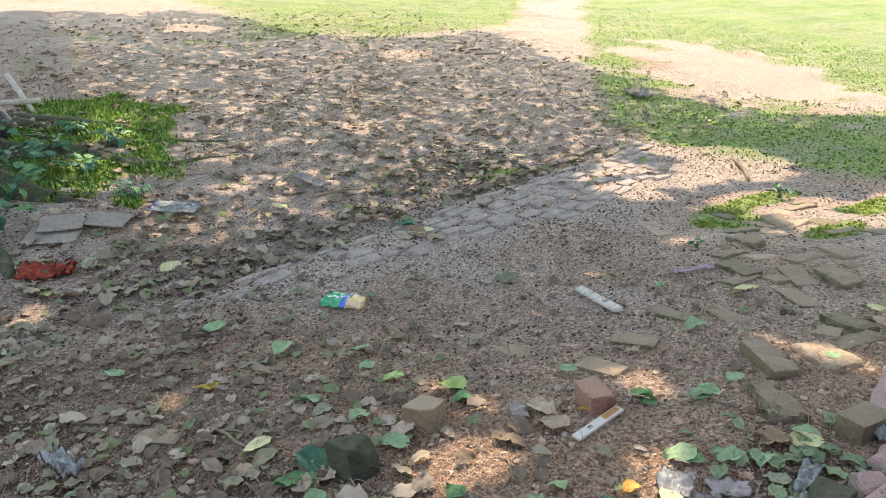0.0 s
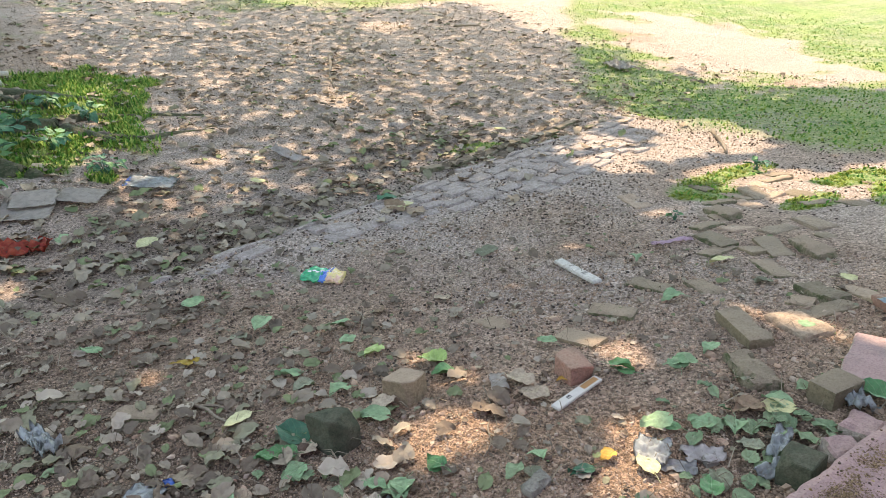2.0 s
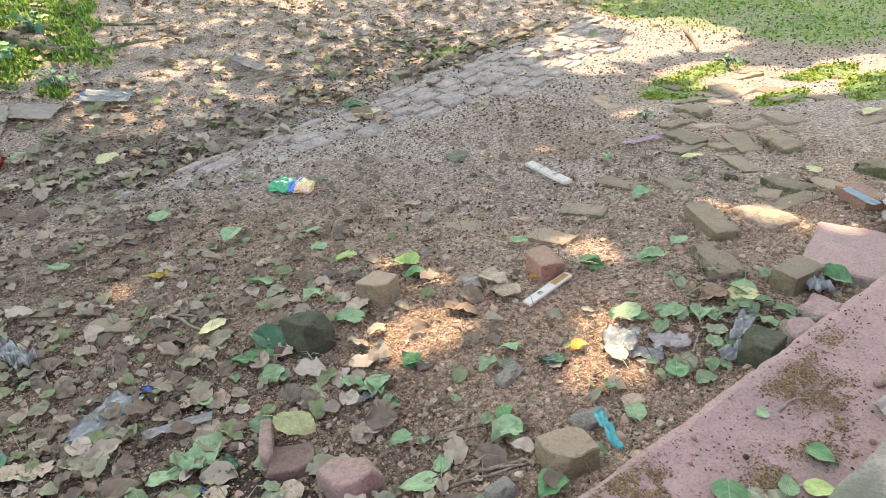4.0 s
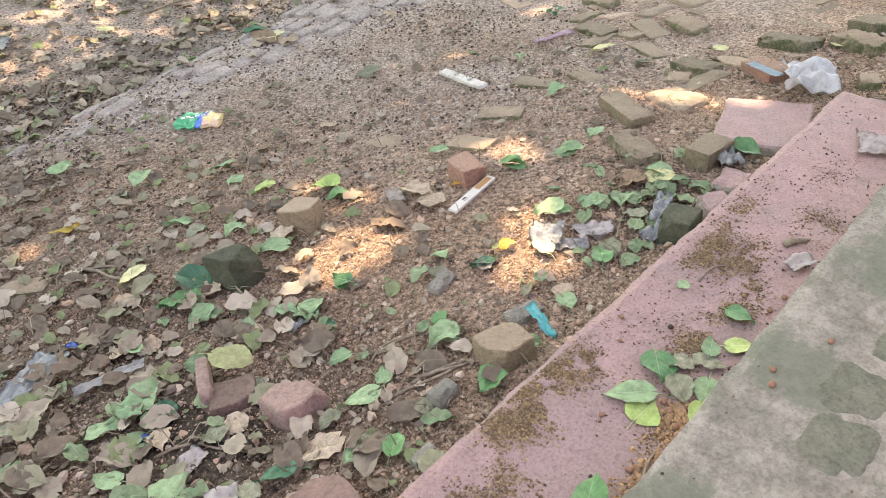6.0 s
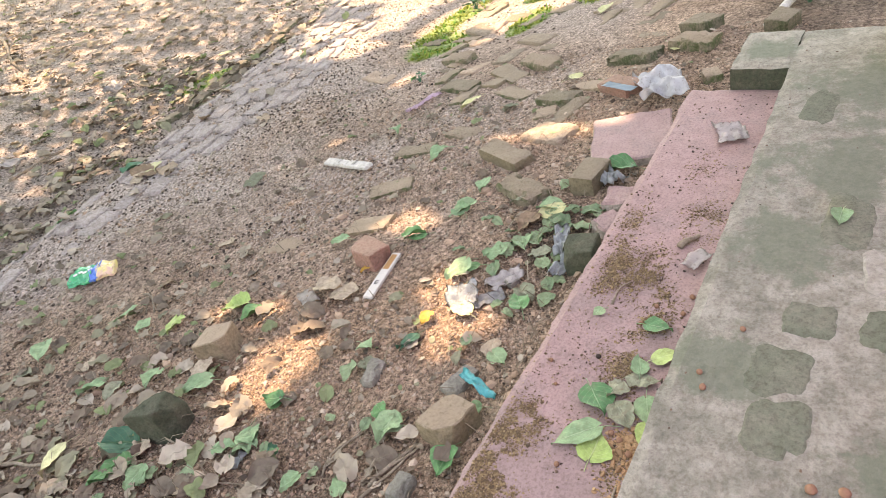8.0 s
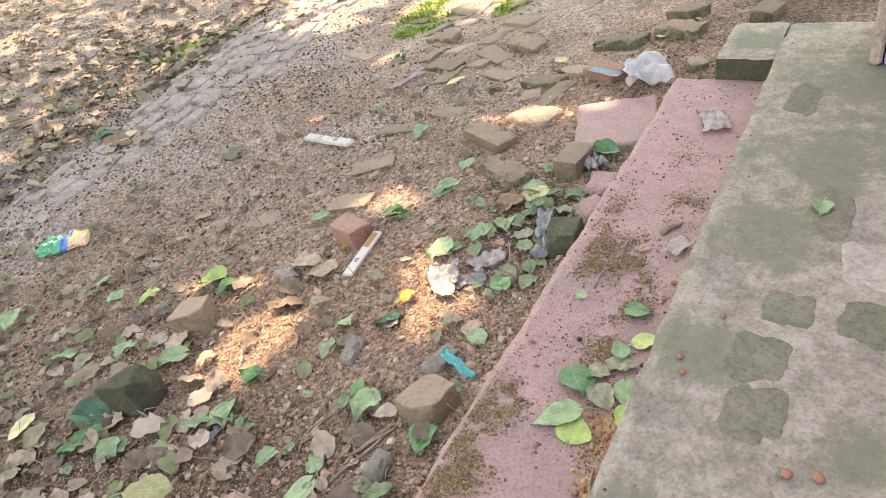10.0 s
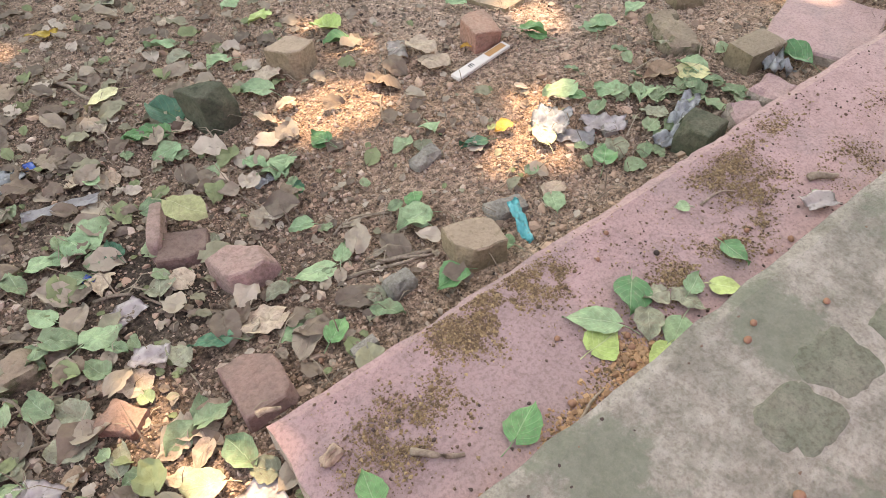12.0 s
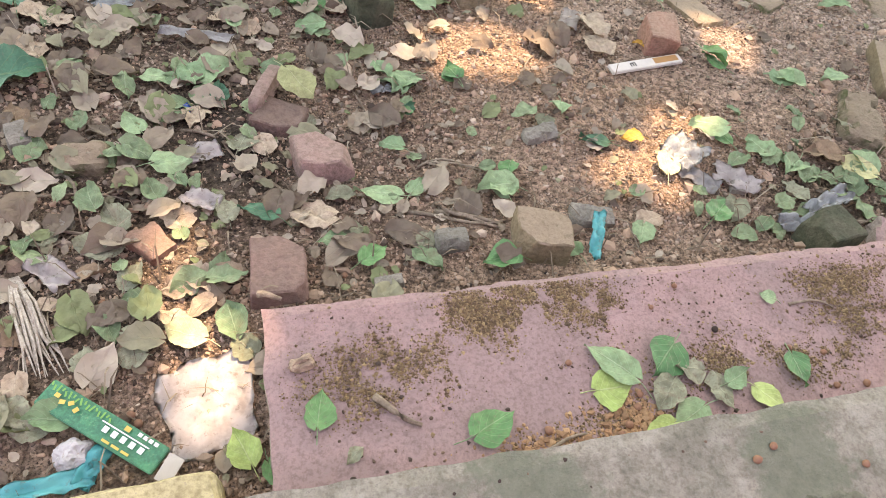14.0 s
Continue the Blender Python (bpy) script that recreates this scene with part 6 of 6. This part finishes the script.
ob.location = (-0.50, 6.75, zg(-0.50, 6.75))
tagged(ob, "round black clay pot among the roots", "pot")

# ---- what nobody could count ----
PHI = (1 + 5 ** 0.5) / 2
ICO = np.array([(-1, PHI, 0), (1, PHI, 0), (-1, -PHI, 0), (1, -PHI, 0), (0, -1, PHI), (0, 1, PHI), (0, -1, -PHI), (0, 1, -PHI), (PHI, 0, -1), (PHI, 0, 1), (-PHI, 0, -1), (-PHI, 0, 1)]) / 1.9
ICO_F = np.array([(0, 11, 5), (0, 5, 1), (0, 1, 7), (0, 7, 10), (0, 10, 11), (1, 5, 9), (5, 11, 4), (11, 10, 2), (10, 7, 6), (7, 1, 8), (3, 9, 4), (3, 4, 2), (3, 2, 6), (3, 6, 8), (3, 8, 9), (4, 9, 5), (2, 4, 11), (6, 2, 10), (8, 6, 7), (9, 8, 1)])


OCTA = np.array([(1, 0, 0), (-1, 0, 0), (0, 1, 0), (0, -1, 0), (0, 0, 1), (0, 0, -1)]) * 1.15
OCTA_F = np.array([(0, 2, 4), (2, 1, 4), (1, 3, 4), (3, 0, 4), (2, 0, 5), (1, 2, 5), (3, 1, 5), (0, 3, 5)])


def lumps(name, x, y, z, size, mat, label, seed, flat=0.7, smooth=False, far=False):
    rnd = np.random.RandomState(seed)
    n = len(x)
    base, tri = (OCTA, OCTA_F) if far else (ICO, ICO_F)
    k = len(base)
    v = base[None] * (1 + 0.28 * rnd.randn(n, k, 1)) * size[:, None, None] * rnd.uniform(0.65, 1.3, (n, 1, 3))
    v[..., 2] *= flat
    v += np.stack([x, y, z + size * 0.25], -1)[:, None, :]
    f = (tri[None] + k * np.arange(n)[:, None, None]).reshape(-1, 3)
    m = bpy.data.meshes.new(name)
    m.vertices.add(k * n)
    m.vertices.foreach_set("co", v.ravel())
    m.loops.add(f.size)
    m.loops.foreach_set("vertex_index", f.ravel())
    m.polygons.add(len(f))
    m.polygons.foreach_set("loop_start", np.arange(0, f.size, 3))
    m.polygons.foreach_set("use_smooth", np.full(len(f), smooth))
    m.update()
    m.materials.append(mat)
    return tagged(new(name, m), label, name.replace("_", " "), kind="stuff")


rs = np.random.RandomState(11)


def scatter(n, x0, x1, y0, y1, dens=None):
    x, y = rs.uniform(x0, x1, n), rs.uniform(y0, y1, n)
    if dens is not None:
        k = rs.rand(n) < dens(x, y)
        x, y = x[k], y[k]
    return x, y


x, y = scatter(92000, -0.9, 3.2, -0.45, 2.9, lambda x, y: (0.35 + 0.65 * step(-0.3, 0.5, vnoise(x, y, 0.3, 61))) * (1 - 0.45 * step(1.2, 2.6, y)) * (1 - step(-0.03, -0.06, y) * step(0.05, 0.1, x) * step(2.2, 2.15, x)))
lumps("soil_crumbs", x, y, ground_z(x, y), np.clip(rs.lognormal(-5.85, 0.42, len(x)), 0.0018, 0.010), CRUMB, "loose crumbs and clods of brown soil", 1, 0.95)
x, y = scatter(70000, -0.6, 2.4, -0.1, 2.0, lambda x, y: 0.25 + 0.75 * step(-0.2, 0.5, vnoise(x, y, 0.22, 68)))
k = ~((y < 0.01) & (x > -0.01))
x, y = x[k], y[k]
lumps("fine_crumbs", x, y, ground_z(x, y), rs.uniform(0.0013, 0.0034, len(x)), CRUMB, "fine crumbly grains of brown soil", 12, 0.9, far=True)
x, y = scatter(16000, -2, 8, 2.4, 11, lambda x, y: 1 - 0.95 * grass_cover(x, y))
lumps("soil_clods", x, y, ground_z(x, y), np.clip(rs.lognormal(-5.0, 0.4, len(x)), 0.004, 0.016), CRUMB, "small dark clods on the trodden yard", 2, far=True)
x, y = scatter(9500, 0.2, 6.5, 1.2, 4.6, lambda x, y: (0.25 + 0.75 * step(-0.2, 0.4, vnoise(x, y, 0.6, 62))) * (1 - 0.93 * grass_cover(x, y)))
lumps("dry_figs", x, y, ground_z(x, y), rs.uniform(0.0035, 0.0085, len(x)), FIG, "fallen dark dried figs on the soil", 3, 0.9)
x, y = scatter(30000, -2.5, 9.5, 2.6, 15, lambda x, y: (0.3 + 0.7 * step(-0.3, 0.4, vnoise(x, y, 0.7, 64))) * (1 - 0.93 * grass_cover(x, y)))
lumps("dry_figs", x, y, ground_z(x, y), rs.uniform(0.0045, 0.0095, len(x)), FIG, "dark dried figs fallen over the trodden yard", 9, 0.9, far=True)
x, y = scatter(5200, -0.9, 3.2, -0.3, 2.4, lambda x, y: 0.2 + 0.8 * step(-0.2, 0.4, vnoise(x, y, 0.3, 65)))
lumps("dry_figs", x, y, ground_z(x, y), rs.uniform(0.002, 0.005, len(x)), FIG, "small dark dried figs trodden into the near soil", 10, 0.9, far=True)
x, y = scatter(1600, -0.9, 2.6, -0.45, 1.6)
lumps("pebbles", x, y, ground_z(x, y), np.clip(rs.lognormal(-4.75, 0.35, len(x)), 0.005, 0.02), CRUMB, "small stones and hard clods in the soil", 4)
lx, ly = scatter(900, 0.02, 2.22, -0.325, -0.01, lambda x, y: 0.12 + 0.88 * step(0.0, 0.5, vnoise(x, y, 0.13, 63) + 0.4 * step(0.9, 1.3, x)))
lumps("ledge_figs", lx, ly, np.full(len(lx), LEDGE_Z), rs.uniform(0.0012, 0.0038, len(lx)), FIG_BROWN, "small dark dried figs strewn on the ledge", 5, 0.9)
cx, cy, cs = [], [], []
for px, py, rx, ry, n in CHAFF_SPOTS:
    a = rs.normal(0, 0.46, (n * 5, 2))
    cx.append(px + a[:, 0] * rx)
    cy.append(py + a[:, 1] * ry)
cx, cy = np.concatenate(cx), np.concatenate(cy)
k = (cx > 0.02) & (cx < 2.24) & (cy > -0.325) & (cy < -0.012) & (vnoise(cx, cy, 0.045, 66) + 0.6 * vnoise(cx, cy, 0.015, 67) + 0.3 * rs.randn(len(cx)) > -0.25)
cx, cy = cx[k], cy[k]
lumps("seed_chaff", cx, cy, np.full(len(cx), LEDGE_Z), np.clip(rs.lognormal(-6.8, 0.5, len(cx)), 0.0006, 0.004), CHAFF, "drifts of brown seed chaff on the ledge", 6, far=True)
hx, hy = np.r_[rs.normal(0.60, 0.033, 800), rs.normal(0.46, 0.07, 600)], np.r_[rs.normal(-0.298, 0.024, 800), rs.normal(-0.318, 0.018, 600)]
kk = hy > -0.33
lumps("ledge_clods", hx[kk], hy[kk], np.full(kk.sum(), LEDGE_Z), np.clip(rs.lognormal(-6.1, 0.5, kk.sum()), 0.0012, 0.008), HEAP, "heap of crumbled orange-brown clods at the slab's foot", 8)
sx_, sy_ = scatter(900, 0.0, 2.5, -1.6, -0.36, lambda x, y: 0.1 + 0.9 * step(-0.45, -0.36, y + 0.03 * vnoise(x, y, 0.1, 69)))
lumps("slab_crumbs", sx_, sy_, np.full(len(sx_), SLAB_Z), rs.uniform(0.0009, 0.0032, len(sx_)), FIG_BROWN, "a few dark crumbs on the cement slab", 7)


UNCOVERED = [(-0.10, -0.12, 0.085), (-0.08, -0.05, 0.05), (-0.33, -0.08, 0.05), (-0.26, -0.14, 0.06), (-0.19, -0.20, 0.06), (0.04, 0.10, 0.05), (0.04, 0.16, 0.05), (0.16, 0.44, 0.06), (0.08, 0.60, 0.05), (0.13, 0.67, 0.05), (-0.25, -0.25, 0.10), (0.37, 1.07, 0.07), (0.69, 1.165, 0.07), (1.22, 0.87, 0.07), (1.13, 0.76, 0.1), (0.59, 0.14, 0.06), (0.99, 2.53, 0.12)]


def drift(name, x, y, size, mat, label, seed, lift=0.02, curl=0.07):
    """Many leaves in one mesh, each turned and tilted its own way."""
    rnd = np.random.RandomState(seed)
    free = np.ones(len(x), bool)
    for cx_, cy_, r in UNCOVERED:
        free &= np.hypot(x - cx_, y - cy_) > r + 0.3 * size
    x, y, size = x[free], y[free], size[free]
    shapes = [leaf_grid(1, 0.8, 100 + s, curl=curl, fold=0.08, rows=9, cols=6, ragged=0.04, crumple=0.17, round_tip=s % 3 > 0, bend=0.3 * (s % 5 / 2 - 1)) for s in range(11)]
    vs, fs, us, base = [], [], [], 0
    z = ground_z(x, y)
    for i in range(len(x)):
        v, f, u = shapes[i % 11]
        v = np.array(v)
        v[:, 1] -= 0.5
        v[:, 2] -= v[:, 2].min()
        m = np.array((Euler((rnd.normal(0, 0.16), rnd.normal(0, 0.16), rnd.uniform(0, math.tau))).to_matrix()))
        v = (v * size[i]) @ m.T
        v[:, 2] -= v[:, 2].min() * 0.75
        v += (x[i], y[i], z[i] + 0.003 + lift * rnd.rand() ** 2)
        vs.append(v)
        fs += [tuple(a + base for a in q) for q in f]
        us += u
        base += len(v)
    ob = raw(name, np.concatenate(vs).tolist(), fs, mat, True)
    lay = ob.data.uv_layers.new(name="leaf")
    vi = np.zeros(len(ob.data.loops), int)
    ob.data.loops.foreach_get("vertex_index", vi)
    lay.data.foreach_set("uv", np.array(us)[vi].astype(np.float32).ravel())
    return tagged(ob, label, "leaf litter", kind="stuff")


def gully(x, y):
    e = y - bank(x)
    return np.clip((0.07 * step(-0.8, -0.5, e) + 0.93 * step(-0.08, 0.1, e)) * (1 - 0.75 * step(0.8, 2.2, e)) * (1 - 0.8 * step(3.0, 5.5, x)) * (0.35 + 0.65 * step(-0.3, 0.4, vnoise(x, y, 0.5, 71))), 0, 1)


x, y = scatter(6500, -1.6, 6.0, 2.3, 8.5, gully)
drift("leaf_litter", x, y, rs.uniform(0.04, 0.105, len(x)), LITTER, "grey-brown dead leaves drifted in the hollow beyond the brick edge", 1)
x, y = scatter(2600, -1.4, 1.3, -0.4, 3.0, lambda x, y: np.clip(0.75 * np.exp(-((x + 0.25) ** 2 / 0.30 + (y - 0.65) ** 2 / 0.35)) + 0.07 + 0.26 * (1 - step(0.0, 0.7, x)) * step(0.6, 1.1, y), 0, 1))
drift("leaf_litter", x, y, rs.uniform(0.03, 0.085, len(x)), LITTER, "dead leaves lying thick beside the ledge's end", 2)
x, y = scatter(9000, -1.0, 3.2, -0.45, 2.6, lambda x, y: np.clip(0.9 * np.exp(-((x + 0.2) ** 2 / 0.5 + (y - 0.6) ** 2 / 0.5)) + 0.11, 0, 1))
drift("leaf_fragments", x, y, rs.uniform(0.010, 0.028, len(x)), LITTER, "broken bits of dead leaf trodden into the soil", 6, 0.004)
x, y = scatter(1500, -1.0, 2.6, 0.9, 3.0, lambda x, y: 0.13 + 0.55 * (1 - step(0.2, 1.4, x)) * step(0.8, 1.3, y))
drift("leaf_litter", x, y, rs.uniform(0.02, 0.06, len(x)), LITTER, "pale dead leaf pieces strewn over the near soil", 9, 0.008)
x, y = scatter(330, 0.3, 3.2, 0.02, 2.9, lambda x, y: 0.15 + 0.85 * np.exp(-((x - 1.3) ** 2 / 0.25 + (y - 0.3) ** 2 / 0.08)))
drift("leaf_litter", x, y, rs.uniform(0.025, 0.07, len(x)), LITTER, "scattered dead leaf pieces on the soil", 3)
x, y = scatter(420, 0.8, 2.3, 0.02, 0.75, lambda x, y: 0.6 * np.exp(-((x - 1.4) ** 2 / 0.10 + (y - 0.26) ** 2 / 0.025)))
drift("leaf_litter", x, y, rs.uniform(0.035, 0.075, len(x)), LEAF["wilted"], "wilted grey-green leaves lying beside the ledge", 7)
x, y = scatter(560, -1.1, 0.8, -0.1, 1.6, lambda x, y: 0.45 * np.exp(-((x + 0.15) ** 2 / 0.25 + (y - 0.5) ** 2 / 0.25)))
drift("leaf_litter", x, y, rs.uniform(0.035, 0.075, len(x)), LEAF["wilted"], "wilted grey-green leaves among the dead ones", 8)
x, y = scatter(1500, -3, 9, 4, 16)
drift("leaf_litter", x, y, rs.uniform(0.05, 0.10, len(x)), LITTER, "dead leaves scattered over the far yard", 4, 0.004, 0.03)

x, y = scatter(850, -0.8, 6.5, 3.4, 11, lambda x, y: (1 - grass_cover(x, y)) * (0.25 + 0.75 * step(-0.2, 0.5, vnoise(x, y, 0.8, 72))))
drift("leaf_litter", x, y, rs.uniform(0.05, 0.12, len(x)), LEAF["tan"], "pale dry leaves strewn over the shaded yard", 11, 0.006, 0.04)


def blades(name, x, y, z, lo, hi, wid, mat, label, seed, lie=0.5, least=0.0):
    """Grass or straw: thin bent blades, two faces each."""
    rnd = np.random.RandomState(seed)
    n = len(x)
    a, h, l = rnd.uniform(0, math.tau, n), rnd.uniform(lo, hi, n), (least + (1 - least) * rnd.uniform(0, 1, n) ** 0.7) * lie
    d = np.stack([np.cos(a), np.sin(a), np.zeros(n)], -1)
    s = np.stack([-np.sin(a), np.cos(a), np.zeros(n)], -1) * (wid * rnd.uniform(0.6, 1.3, n))[:, None]
    p = np.stack([x, y, z], -1)
    up = np.array([0, 0, 1.0])
    q = p + d * (h * l * 0.45)[:, None] + up * (h * np.sqrt(1 - (0.8 * l) ** 2) * 0.6)[:, None]
    e = p + d * (h * l)[:, None] + up * (h * np.sqrt(np.maximum(0.003, 1 - l ** 2)))[:, None]
    v = np.stack([p - s, p + s, q + s * 0.8, q - s * 0.8, e], 1).reshape(-1, 3)
    f = []
    for i in range(n):
        b = 5 * i
        f += [(b, b + 1, b + 2, b + 3), (b + 3, b + 2, b + 4)]
    return tagged(raw(name, v.tolist(), f, mat), label, name.replace("_", " "), kind="stuff")


x, y = scatter(130000, 2.5, 16, 1.0, 18, lambda x, y: 0.9 * grass_cover(x, y) * np.clip(1.35 - 0.07 * np.hypot(x, y), 0.12, 1))
blades("grass", x, y, ground_z(x, y) - 0.004, 0.018, 0.045, 0.010, GRASS, "short trodden green grass of the yard", 1, 0.98, 0.4)
x, y = scatter(60000, -1.0, 1.4, 4.6, 9.0, lambda x, y: grass_cover(x, y) * (0.25 + 0.75 * step(-0.2, 0.4, vnoise(x, y, 0.16, 19))))
blades("grass", x, y, ground_z(x, y) - 0.004, 0.02, 0.075, 0.009, GRASS, "low green weeds between the tree roots", 2, 0.92, 0.2)
x, y = scatter(30000, 3.2, 5.4, 0.9, 2.7, lambda x, y: grass_cover(x, y) * step(-0.35, 0.35, vnoise(x, y, 0.09, 20)))
blades("grass", x, y, ground_z(x, y) - 0.004, 0.008, 0.030, 0.007, MOSS, "bright green weeds between the old bricks", 3, 0.98, 0.4)
x, y = scatter(4800, -0.9, 3.4, -0.4, 3.2)
x2, y2 = scatter(1800, -1.0, 2.6, -0.4, 2.8)
blades("twig_bits", x2, y2, ground_z(x2, y2) + 0.006, 0.03, 0.12, 0.0016, STRAW, "thin broken twigs and stalks in the litter", 5, 0.9995, 0.97)
blades("straw", x, y, ground_z(x, y) + 0.004, 0.012, 0.06, 0.0010, STRAW, "bits of straw and leaf stalk on the soil", 4, 0.999, 0.95)
